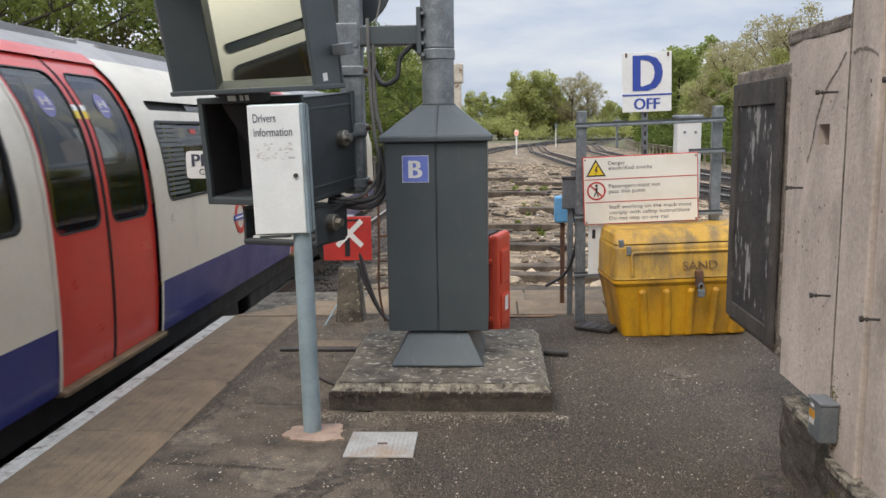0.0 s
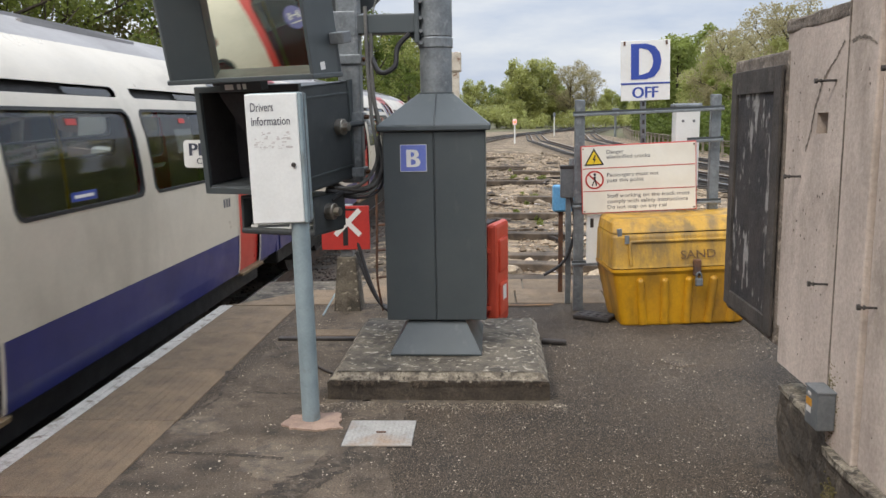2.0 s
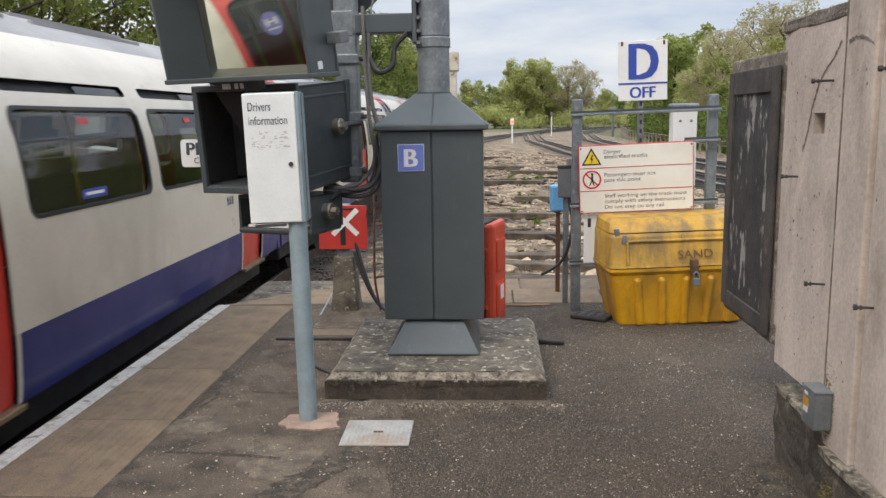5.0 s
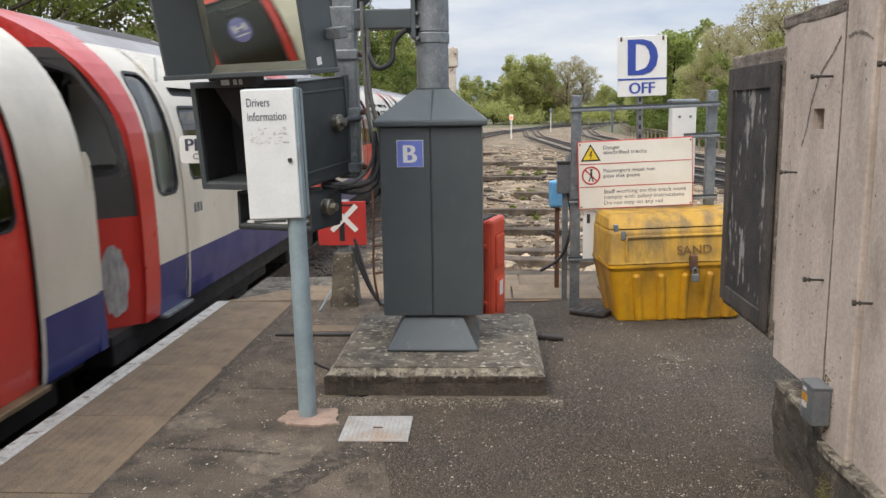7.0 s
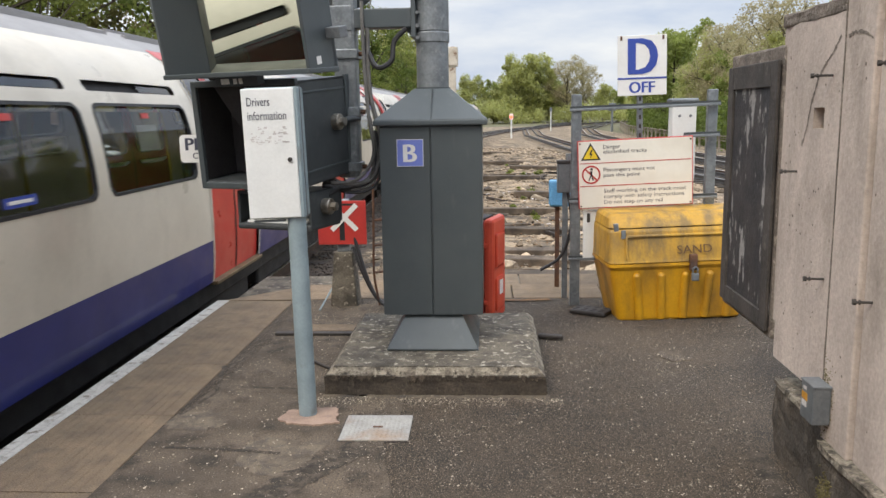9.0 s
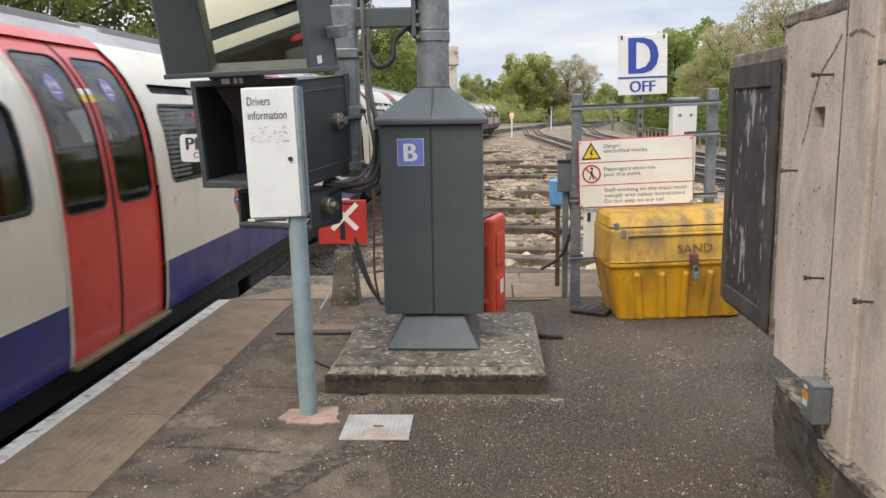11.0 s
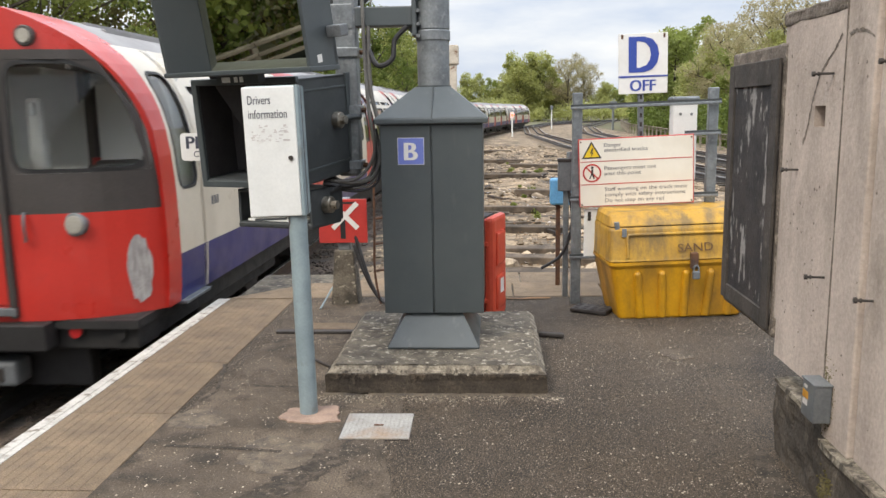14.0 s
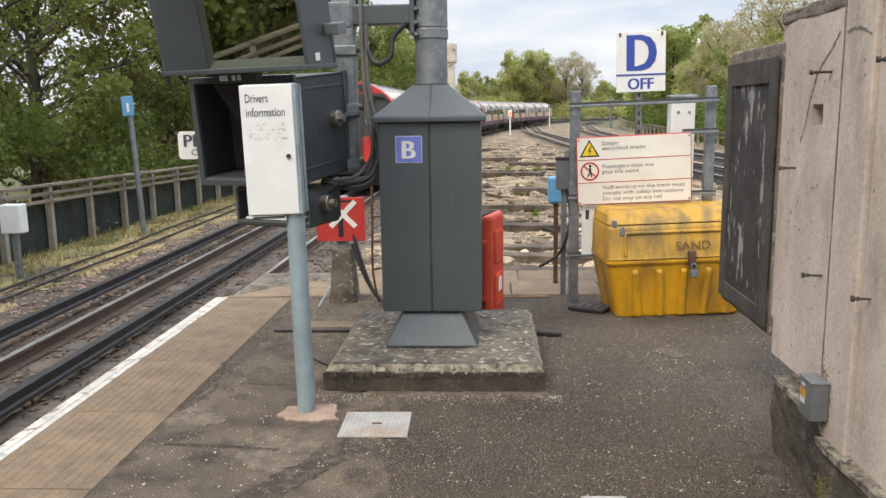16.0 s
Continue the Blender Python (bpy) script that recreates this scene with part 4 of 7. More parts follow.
def build_car(name, label, cab):
    """A tube car about its centre at platform level, y forward; cab: a driver's cab at the rear end."""
    car = thing(name, label, "train car")
    rear_solid = -HALF + 0.62 if cab else -HALF
    dbl = [(DC - DBL / 2, DC + DBL / 2), (-DC - DBL / 2, -DC + DBL / 2)]
    sgl = [(HALF - 0.687 - SGL, HALF - 0.687)] + ([] if cab else [(-HALF + 0.687, -HALF + 0.687 + SGL)])
    wins = []
    for lo, hi in ((DC + DBL / 2 + 0.27, HALF - 0.687 - SGL - 0.27), (-DC + DBL / 2 + 0.27, DC - DBL / 2 - 0.27), (-HALF + 0.687 + SGL + (0.1 if cab else 0.27), -DC - DBL / 2 - 0.27)):
        mid = (lo + hi) / 2
        wins += [(lo, mid - 0.085), (mid + 0.085, hi)]
    cabdoor = (-8.02, -7.45)
    for sgn in (1, -1):
        wh = [(a, b_, *WIN_Z) for a, b_ in wins]
        sh = [(a + 0.04, b_ - 0.04, *SLOT_Z) for a, b_ in wins]
        dh = [(a, b_, 0.0, DOOR_Z[1] + 0.0) for a, b_ in dbl + sgl]
        ch = [(cabdoor[0] + 0.07, cabdoor[1] - 0.07, 1.0, 1.97)] if cab else []
        lo_y = -8.02 if cab else -HALF
        pieces = [skin(sgn, lo_y, HALF, 0.485, 2.17, 0, holes=wh + sh + dh + ch)]
        pieces += [surround(sgn, *h, 0.085) for h in wh] + [surround(sgn, *h, 0.036) for h in sh] + [surround(sgn, *h, 0.12) for h in ch]
        fast("body_side", *cat(pieces), "train_white", car, "off-white painted car side", smooth=True)
        edges = [lo_y] + [e for h in sorted(dh) for e in h[:2]] + [HALF]
        for e0_, e1_ in zip(edges[::2], edges[1::2]):
            fast("skirt_panel", *skin(sgn, e0_, e1_, 0.09, 0.485), "train_blue", car, "dark blue lower panel")
        for i, (a, b_) in enumerate(wins):
            w = fast("window", *reveal(sgn, a, b_, *WIN_Z, 0.085, 0.03), "rubber", car)
            fast("pane", *skin(sgn, a, b_, *WIN_Z, -0.018, 0.085), "glass_dark", w)
            fast("vent_slot", *skin(sgn, a + 0.04, b_ - 0.04, *SLOT_Z, -0.05, 0.036), "train_black", car)
            vm = (a + b_) / 2
            fast("vent_flap", *skin(sgn, vm + 0.1, b_ - 0.07, SLOT_Z[0] + 0.006, SLOT_Z[1] - 0.006, -0.02, 0.03), "glass_dark", car)
            if i in (2, 3):
                l0, l1 = (a + 0.03, a + 0.46) if i == 2 else (b_ - 0.46, b_ - 0.03)
                sl = []
                for k in range(15):
                    z = WIN_Z[0] + 0.045 + k * 0.038
                    sl += [skin(sgn, l0, l1, z, z + 0.024, -0.004)]
                fast("louvre_panel", *cat(sl), "louvre", w, "grey slatted ventilation panel")
            if i in (1, 3, 5):
                fast("notice", *skin(sgn, vm - 0.2, vm + 0.16, 1.36, 1.55, -0.022), "cream_lining", w)
            fast("small_label", *skin(sgn, vm - 0.06, vm + 0.07, 1.60, 1.64, -0.012), "sign_red", w)
            if i in (0, 4):
                fast("line_label", *skin(sgn, vm - 0.2, vm + 0.12, 1.13, 1.19, -0.012), "sign_blue", w, "blue strip label with pale marks")
                fast("label_mark", *skin(sgn, vm - 0.16, vm + 0.08, 1.15, 1.17, -0.010), "sign_white", w)
        for a, b_ in dbl:
            m_ = (a + b_) / 2
            door(car, sgn, a, m_, 1, False)
            door(car, sgn, m_, b_, -1, False)
        for a, b_ in sgl:
            door(car, sgn, a, b_, 1, True)
        for a, b_ in dbl + sgl:
            fast("door_post", *skin(sgn, a - 0.035, a, 0.1, 2.17, 0.006), "train_white", car)
            fast("door_post", *skin(sgn, b_, b_ + 0.035, 0.1, 2.17, 0.006), "train_white", car)
            fast("door_header", *skin(sgn, a - 0.03, b_ + 0.03, DOOR_Z[1] - 0.015, 2.2, 0.008), "train_red", car)
            part("door_sill", bx(*sorted((sgn * 1.27, sgn * 1.38)), a - 0.02, b_ + 0.02, 0.065, 0.098, 0.006), "brass_sill", car, "worn brass-coloured door sill")
        # line badge between the middle windows
        bm_ = Matrix.Translation((sgn * (hx(0.78) + 0.003), 0, 0.78)) @ pose(0, 0, 0, 0, 0, 90 * sgn)
        rnd = part("round_badge", disc(0.17, -0.004, 0.002, inner=0.115, m=bm_), "train_red", car, "red ring badge with a blue bar")
        part("badge_bar", bx(-0.2, 0.2, -0.007, 0.0, -0.028, 0.028, m=bm_), "sign_blue", rnd)
        part("badge_mark", bx(-0.16, 0.16, -0.009, -0.006, -0.009, 0.009, m=bm_), "sign_white", rnd)
        for s in [HALF - 1.62, HALF - 1.69, HALF - 1.76] + ([-7.2, -7.13, -7.06] if cab else [-HALF + 1.62, -HALF + 1.69, -HALF + 1.76]):
            fast("number_bar", *skin(sgn, s - 0.032, s + 0.012, 0.80, 0.88, 0.002), "letter_dark", car)
        part("sole_bar", bx(*sorted((sgn * 1.0, sgn * 1.2)), -HALF + 0.3, HALF - 0.3, -0.16, 0.07, 0.02), "train_black", car)
        seat = bx(*sorted((sgn * 0.72, sgn * 1.2)), -DC + 0.85, DC - 0.85, 0.42, 0.55, 0.03)
        bx(*sorted((sgn * 1.12, sgn * 1.24)), -DC + 0.85, DC - 0.85, 0.5, 1.05, 0.03, seat)
        part("seat", seat, "seat_cloth", car)
        if cab:
            cd = fast("cab_door", *reveal(sgn, cabdoor[0] + 0.07, cabdoor[1] - 0.07, 1.0, 1.97, 0.12, 0.03), "rubber", car)
            fast("pane", *skin(sgn, cabdoor[0] + 0.07, cabdoor[1] - 0.07, 1.0, 1.97, -0.016, 0.12), "glass_clear", cd)
            fast("door_gap", *cat([skin(sgn, cabdoor[1], cabdoor[1] + 0.03, 0.1, 2.17, 0.012), skin(sgn, cabdoor[1] - 0.03, cabdoor[1] - 0.022, 0.1, 2.17, 0.002)]), "train_white", cd)
            part("step", bx(*sorted((sgn * 1.30, sgn * 1.39)), cabdoor[0], cabdoor[1], 0.06, 0.088, 0.005), "galv", cd)
        for e in ((HALF,) if cab else (HALF, -HALF)):
            s_ = math.copysign(1, e)
            fin = [(0.0, 0.485), (0.10, 0.485), (0.10, 1.10), (0.075, 1.34), (0.03, 1.40), (0.0, 1.40)]
            g_ = bmesh.new()
            prism([(y_ * s_, z_) for y_, z_ in fin], -0.03, 0.0, 0.006, g_, Matrix.Translation((sgn * 1.315, e, 0)) @ pose(0, 0, 0, 0, 0, 90) @ (Matrix.Identity(4) if sgn > 0 else Matrix.Translation((0, 0.03, 0))))
            gd = part("corner_guard", g_, "train_white", car, "cream gangway guard with a blue foot")
            part("guard_foot", bx(*sorted((sgn * 1.32, sgn * 1.35)), *sorted((e, e + s_ * 0.10)), 0.09, 0.483, 0.005), "train_blue", gd)
    # roof with long ribs
    zs = [z for z in PZ if z >= 2.16]
    ro = [(hx(z), z) for z in zs] + [(-hx(z), z) for z in zs[::-1]][1:]
    e0 = -HALF + (0.25 if cab else 0.0)
    V = [(x, y, z) for y in (e0, HALF) for x, z in ro]
    n_ = len(ro)
    fast("roof", V, [(j, n_ + j, n_ + j + 1, j + 1) for j in range(n_ - 1)], "train_roof", car, "dull grey curved roof", smooth=True)
    rb = bmesh.new()
    for xx in (-0.62, -0.45, 0.45, 0.62):
        zz = float(np.interp(xx if xx > 0 else -xx, PX[::-1], PZ[::-1]))
        for s0 in np.arange(-HALF + 1.2, HALF - 1.8, 2.1):
            bx(xx - 0.02, xx + 0.02, s0, s0 + 1.75, zz - 0.01, zz + 0.02, bm=rb)
    part("roof_rib", rb, "train_roof", car)
    part("floor", bx(-1.25, 1.25, -HALF + 0.05, HALF - 0.05, 0.02, 0.085), "train_black", car)
    li = [(hx(z) - 0.07, z) for z in PZ if z >= 2.0]
    lo_ = li + [(-x, z) for x, z in li[::-1]][1:]
    V = [(x, y, z - 0.06) for y in (-HALF + 0.7, HALF - 0.1) for x, z in lo_]
    fast("ceiling_lining", V, [(j + 1, len(lo_) + j + 1, len(lo_) + j, j) for j in range(len(lo_) - 1)], "cream_lining", car)
    for yy in (DC, -DC, DC + 2.2, -DC - 2.2, 0):
        for xx in (-0.5, 0.5):
            part("grab_pole", cyl((xx, yy, 0.08), (xx, yy, 2.2), 0.018, n=8), "pole_yellow", car, "yellow grab pole")
    for bg in (-5.3, 5.3):
        part("bogie_frame", bx(-0.98, 0.98, bg - 1.45, bg + 1.45, -0.42, -0.12, 0.04), "train_black", car)
        wheelset(car, bg - 0.95)
        wheelset(car, bg + 0.95)
    for (a, b_) in ((-3.2, -1.6), (-1.2, 0.6), (1.0, 3.3)):
        part("equipment_case", bx(-1.1, 1.1, a, b_, -0.40, -0.02, 0.03), "train_black", car)
    for s_, e in (((1, HALF),) if cab else ((1, HALF), (-1, -HALF))):
        o_ = [(hx(z) - 0.004, z) for z in PZ[:-1]] + [(-hx(z) + 0.004, z) for z in PZ[::-1]]
        part("end_panel", prism(o_, e - 0.03, e + 0.004), "train_black", car, "dark car end panel")
        part("end_door", bx(-0.34, 0.34, *sorted((e, e + s_ * 0.03)), 0.1, 1.95, 0.01), "cab_grey", car)
        part("coupler", bx(-0.12, 0.12, *sorted((e, e + s_ * 0.145)), -0.35, -0.1, 0.02), "iron", car)
    if cab:
        build_cab(car)
    return car


def build_cab(car):
    """The driver's end: bowed red front, dark window band, side windows, middle door."""
    def fy(x):
        return -HALF + 0.50 * (abs(x) / 1.365) ** 3.2

    def face(z0, z1, x0, x1, holes=(), out=0.0, margin=0.0):
        xs = sorted({x0, x1, *[h[0] for h in holes], *[h[1] for h in holes], *np.linspace(-1.365, 1.365, 23)[[k for k in range(23) if x0 < np.linspace(-1.365, 1.365, 23)[k] < x1]]})
        zs = sorted({z0, z1, *[z for z in PZ if z0 < z < z1], *[h[2] for h in holes], *[h[3] for h in holes]})
        zs = [z for z in zs if z0 <= z <= z1]
        V, Fc = [], []
        for z in zs:
            for x in xs:
                w = hx(z) - margin
                c = max(-w, min(w, x))
                V.append((c, fy(c) - out, z))
        n = len(xs)
        for a in range(len(zs) - 1):
            for b_ in range(n - 1):
                zc, xc = (zs[a] + zs[a + 1]) / 2, (xs[b_] + xs[b_ + 1]) / 2
                if any(h[0] < xc < h[1] and h[2] < zc < h[3] for h in holes):
                    continue
                q = (a * n + b_, a * n + b_ + 1, (a + 1) * n + b_ + 1, (a + 1) * n + b_)
                if len({tuple(np.round(V[i], 5)) for i in q}) >= 3:
                    Fc.append(q)
        return V, Fc

    def oval(x0, x1, z0, z1, out, slope):
        """A window with rounded corners whose outer top corner follows the roof."""
        V = []
        cx, cz, a, b_ = (x0 + x1) / 2, (z0 + z1) / 2, (x1 - x0) / 2, (z1 - z0) / 2
        for k in range(36):
            t = 2 * math.pi * k / 36
            e = 0.24
            x = cx + a * math.copysign(abs(math.cos(t)) ** e, math.cos(t))
            z = cz + b_ * math.copysign(abs(math.sin(t)) ** e, math.sin(t))
            if slope and (x - cx) * slope > 0 and z > cz:
                z -= 0.20 * ((x - cx) / a * slope) ** 2 * (z - cz) / b_
            w = hx(z) - 0.09
            x = max(-w, min(w, x))
            V.append((x, fy(x) - out, z))
        return V

    BAND = (0.90, 2.09)
    wl, wr, wm = (-1.29, -0.41, 1.20, 2.02), (0.41, 1.29, 1.20, 2.02), (-0.275, 0.275, 1.20, 2.02)
    lower = fast("cab_front", *face(0.09, BAND[0], -1.4, 1.4), "train_red", car, "bright red cab front")
    fast("cab_band", *face(*BAND, -1.4, 1.4, holes=[wl, wr, wm], margin=0.035), "cab_grey", car, "dark grey band round the cab windows")
    for s in (-1, 1):
        zs = rows_of(BAND[0], BAND[1], 0)
        V = [(s * (hx(z) - m_), fy(hx(z) - m_), z) for z in zs for m_ in (0.035, 0.018, 0.0)]
        fast("cab_edge", V, [(3 * k + q, 3 * k + q + 1, 3 * k + q + 4, 3 * k + q + 3) for k in range(len(zs) - 1) for q in (0, 1)], "train_red", car)
    fast("cab_top", *face(BAND[1], 2.42, -1.4, 1.4), "train_red", car)
    for h, sl in ((wl, -1), (wr, 1), (wm, 0)):
        o_ = oval(h[0], h[1], h[2], h[3], -0.004, sl)
        i_ = oval(h[0] + 0.03, h[1] - 0.03, h[2] + 0.03, h[3] - 0.03, -0.004, sl)
        n = len(o_)
        f = fast("cab_window", o_ + i_, [(k, (k + 1) % n, n + (k + 1) % n, n + k) for k in range(n)], "rubber", car)
        fast("pane", oval(h[0] + 0.02, h[1] - 0.02, h[2] + 0.02, h[3] - 0.02, -0.012, sl), [list(range(n))], "glass_clear", f)
        # corners between the rectangular opening and the rounded seal
        V, Fc = [], []
        for k, (x, y, z) in enumerate(o_):
            X = h[0] if x < (h[0] + h[1]) / 2 else h[1]
            Z = h[2] if z < (h[2] + h[3]) / 2 else h[3]
            fx = X if abs(z - (h[2] + h[3]) / 2) < (h[3] - h[2]) * 0.5 and abs(x - X) < abs(x - (h[0] + h[1]) / 2) * 0.6 else x
            Zo = Z if abs(z - Z) < (h[3] - h[2]) * 0.42 else z
            w = hx(Zo) - 0.035
            fx = max(-w, min(w, fx))
            V += [(x, y, z), (fx, fy(fx), Zo)]
        fast("window_surround", V, [(2 * k, 2 * ((k + 1) % n), 2 * ((k + 1) % n) + 1, 2 * k + 1) for k in range(n)], "cab_grey", f)
    for sgn in (1, -1):
        fast("cab_side", *cat([skin(sgn, -8.28, -8.02, 0.09, 2.2, 0.002)]), "train_red", car)
        V, Fc = [], []
        zs = [z for z in PZ if z <= 2.2]
        for z in zs:
            w = hx(z)
            V += [(sgn * w, fy(w), z), (sgn * w, -8.02, z)]
        fast("cab_cheek", V, [(2 * k, 2 * k + 1, 2 * k + 3, 2 * k + 2) for k in range(len(zs) - 1)], "train_red", car)
    V = []
    zs = [z for z in PZ if z >= 2.16]
    ro = [(hx(z), z) for z in zs] + [(-hx(z), z) for z in zs[::-1]][1:]
    fast("cab_roof", [(x, fy(x), z) for x, z in ro] + [(x, -HALF + 0.75, z + 0.003) for x, z in ro], [(j, j + 1, len(ro) + j + 1, len(ro) + j) for j in range(len(ro) - 1)], "train_red", car)
    # middle door with posts, sill and step
    d = part("cab_middle_door", bx(-0.295, 0.295, -HALF - 0.012, -HALF + 0.01, 0.22, 0.90, 0.008), "train_red", car, "red middle door")
    for s in (-1, 1):
        part("door_post", bx(s * 0.335 - 0.026, s * 0.335 + 0.026, -HALF - 0.035, -HALF + 0.02, 0.12, 2.0, 0.012), "cab_grey", car)
    part("sill", bx(-0.36, 0.36, -HALF - 0.04, -HALF, 0.14, 0.20, 0.006), "grey_metal", d)
    part("step_plate", bx(-0.60, 0.60, -HALF - 0.09, -HALF + 0.1, -0.12, 0.085, 0.012), "train_black", car, "black step beam")
    part("buffer_beam", bx(-1.22, 1.22, -HALF + 0.12, -HALF + 0.5, -0.16, 0.09, 0.02), "train_black", car)
    part("lifeguard", bx(-0.75, 0.75, -HALF + 0.25, -HALF + 0.4, -0.50, -0.14, 0.02), "train_black", car)
    part("coupler", bx(-0.30, 0.30, -HALF - 0.02, -HALF + 0.2, -0.42, -0.22, 0.03), "grey_metal", car, "pale worn metal coupler face")
    part("coupler_face", bx(-0.16, 0.2, -HALF - 0.03, -HALF - 0.015, -0.38, -0.27, 0.01), "iron", car)
    for s in (-1, 1):
        yy = fy(0.81)
        h = part("headlight", cyl((s * 0.81, yy - 0.02, 0.815), (s * 0.81, yy + 0.05, 0.815), 0.088, n=28, bev=0.008), "galv", car, "round headlight in a bright ring", smooth=False)
        part("lens", cyl((s * 0.81, yy - 0.03, 0.815), (s * 0.81, yy, 0.815), 0.07, n=24, bev=0.006), "lamp_lens", h)
        t = part("tail_light", cyl((s * 0.74, -HALF + 0.09, -0.01), (s * 0.74, -HALF + 0.16, -0.01), 0.062, n=20), "train_black", car)
        part("lens", cyl((s * 0.74, -HALF + 0.075, -0.01), (s * 0.74, -HALF + 0.095, -0.01), 0.048, n=20), "lamp_red", t, "lit red tail lamp")
        part("side_lamp", cyl((s * 1.07, -HALF + 0.09, -0.02), (s * 1.07, -HALF + 0.2, -0.02), 0.06, n=18), "train_black", car)
        yy = fy(0.78)
        k = part("marker_light", cyl((s * 0.60, fy(0.60) - 0.02, 2.185), (s * 0.60, fy(0.60) + 0.1, 2.185), 0.075, n=22, bev=0.008), "train_red" if s < 0 else "cab_grey", car)
        part("lens", cyl((s * 0.60, fy(0.60) - 0.028, 2.185), (s * 0.60, fy(0.60), 2.185), 0.05, n=20), "dark_red" if s < 0 else "lamp_lens", k)
    dd = part("destination_display", bx(-0.415, 0.415, -HALF - 0.006, -HALF + 0.05, 2.13, 2.345, 0.01), "sign_black", car, "black display with orange marks")
    lb = bx(-0.10, -0.055, -HALF - 0.009, -HALF - 0.005, 2.265, 2.32)
    bx(-0.03, 0.015, -HALF - 0.009, -HALF - 0.005, 2.265, 2.32, bm=lb)
    bx(0.04, 0.085, -HALF - 0.009, -HALF - 0.005, 2.265, 2.32, bm=lb)
    for q in np.arange(-0.26, 0.32, 0.045):
        bx(q, q + 0.032, -HALF - 0.009, -HALF - 0.005, 2.175, 2.198, bm=lb)
    part("display_mark", lb, "led_orange", dd)
    s = part("line_label", bx(-0.22, 0.22, -HALF - 0.012, -HALF - 0.002, 1.215, 1.285), "sign_blue", car, "blue strip label with pale marks")
    part("label_mark", bx(-0.18, 0.18, -HALF - 0.0135, -HALF - 0.011, 1.238, 1.262), "badge_blue", s)
    part("wiper", tube([(0.05, -HALF - 0.02, 0.98), (0.06, -HALF - 0.03, 1.08), (0.07, -HALF - 0.02, 1.22)], 0.01, 6), "rubber", car)
    part("wiper", tube([(-0.9, fy(0.9) - 0.03, 1.98), (-0.85, fy(0.85) - 0.04, 1.8), (-0.8, fy(0.8) - 0.03, 1.62)], 0.01, 6), "rubber", car)
    part("handle", tube([(0.48, -HALF - 0.01, 0.92), (0.49, -HALF - 0.04, 0.82), (0.48, -HALF - 0.01, 0.70)], 0.012, 6), "grey_metal", car)
    # bare patch of primer on the cab's corner
    V = []
    for k in range(26):
        t = 2 * math.pi * k / 26
        q = 1 + 0.22 * noise.noise((math.cos(t) * 2, math.sin(t) * 2, 4)) + 0.1 * noise.noise((math.cos(t) * 5, math.sin(t) * 5, 4))
        x, z = 1.18 + 0.075 * q * math.cos(t), 0.44 + 0.27 * q * math.sin(t)
        V.append((x, fy(x) - 0.003, z))
    fast("bare_patch", V, [list(range(26))], "primer", lower, "worn grey patch in the red paint")
    part("vent_grille", bx(-0.95, -0.62, fy(0.8) - 0.012, fy(0.8) + 0.02, 0.93, 1.0, 0.005, m=None), "train_black", car)
    # driving desk and cab back wall
    part("cab_back_wall", bx(-1.15, 1.15, -7.35, -7.30, 0.1, 2.1), "white_paint", car)
    part("bulkhead_post", bx(0.40, 0.46, -7.5, -7.36, 0.1, 2.1), "cab_grey", car)
    part("bulkhead_post", bx(-0.5, -0.44, -7.5, -7.36, 0.1, 2.1), "cab_grey", car)
    part("seat_back", bx(0.62, 1.02, -7.9, -7.78, 0.6, 1.28, 0.05), "rubber", car)
    part("extinguisher", cyl((0.52, -7.55, 0.95), (0.52, -7.55, 1.3), 0.06, n=14), "dark_red", car)
    part("coat_hanging", bx(0.3, 0.42, -8.2, -8.12, 1.2, 1.75, 0.03), "white_paint", car)
    for s in (-1, 1):
        fast("cab_wall_lining", *skin(s, -8.0, -7.35, 0.1, 0.98, -0.06), "cream_lining", car)
    part("cab_ceiling", bx(-0.85, 0.85, -8.3, -7.35, 2.12, 2.14), "cream_lining", car)
    part("wall_cupboard", bx(0.55, 1.05, -7.6, -7.36, 0.9, 1.9, 0.01), "white_paint", car)
    part("mirror_bracket", bx(0.40, 0.44, -8.35, -8.28, 1.62, 1.72, 0.01), "white_paint", car)
    part("control_panel", bx(-1.0, -0.6, -7.42, -7.36, 1.2, 1.8, 0.01), "white_paint", car)
    part("desk", bx(-1.1, -0.3, -8.35, -7.9, 0.9, 1.12, 0.03), "cab_grey", car)


car_labels = "off-white tube train car with blue skirt and red doors"
plain_car = build_car("train_car", car_labels, False)
cab_car = build_car("train_car", "off-white tube train car ending in a red driver's cab", True)
for ob in (plain_car, cab_car):
    ob["group"] = "cars of the train"
cars = [plain_car, copy_thing(plain_car, Matrix()), cab_car, copy_thing(plain_car, Matrix()), copy_thing(plain_car, Matrix()), copy_thing(cab_car, Matrix())]


# ---- equipment cabinet with its mast, on a concrete plinth ----
pl = thing("concrete_plinth", "lichen-spotted concrete plinth on the platform", "plinth")


def roughen(bm, cuts, amount, scale, seed):
    """Fine uneven faces and chipped edges on a cast block."""
    bmesh.ops.subdivide_edges(bm, edges=bm.edges, cuts=cuts, use_grid_fill=True)
    for v in bm.verts:
        v.co += noise.noise_vector(v.co * scale + Vector((seed, 0, 0))) * amount + noise.noise_vector(v.co * scale * 3.1 + Vector((0, seed, 0))) * amount * 0.6
    return bm


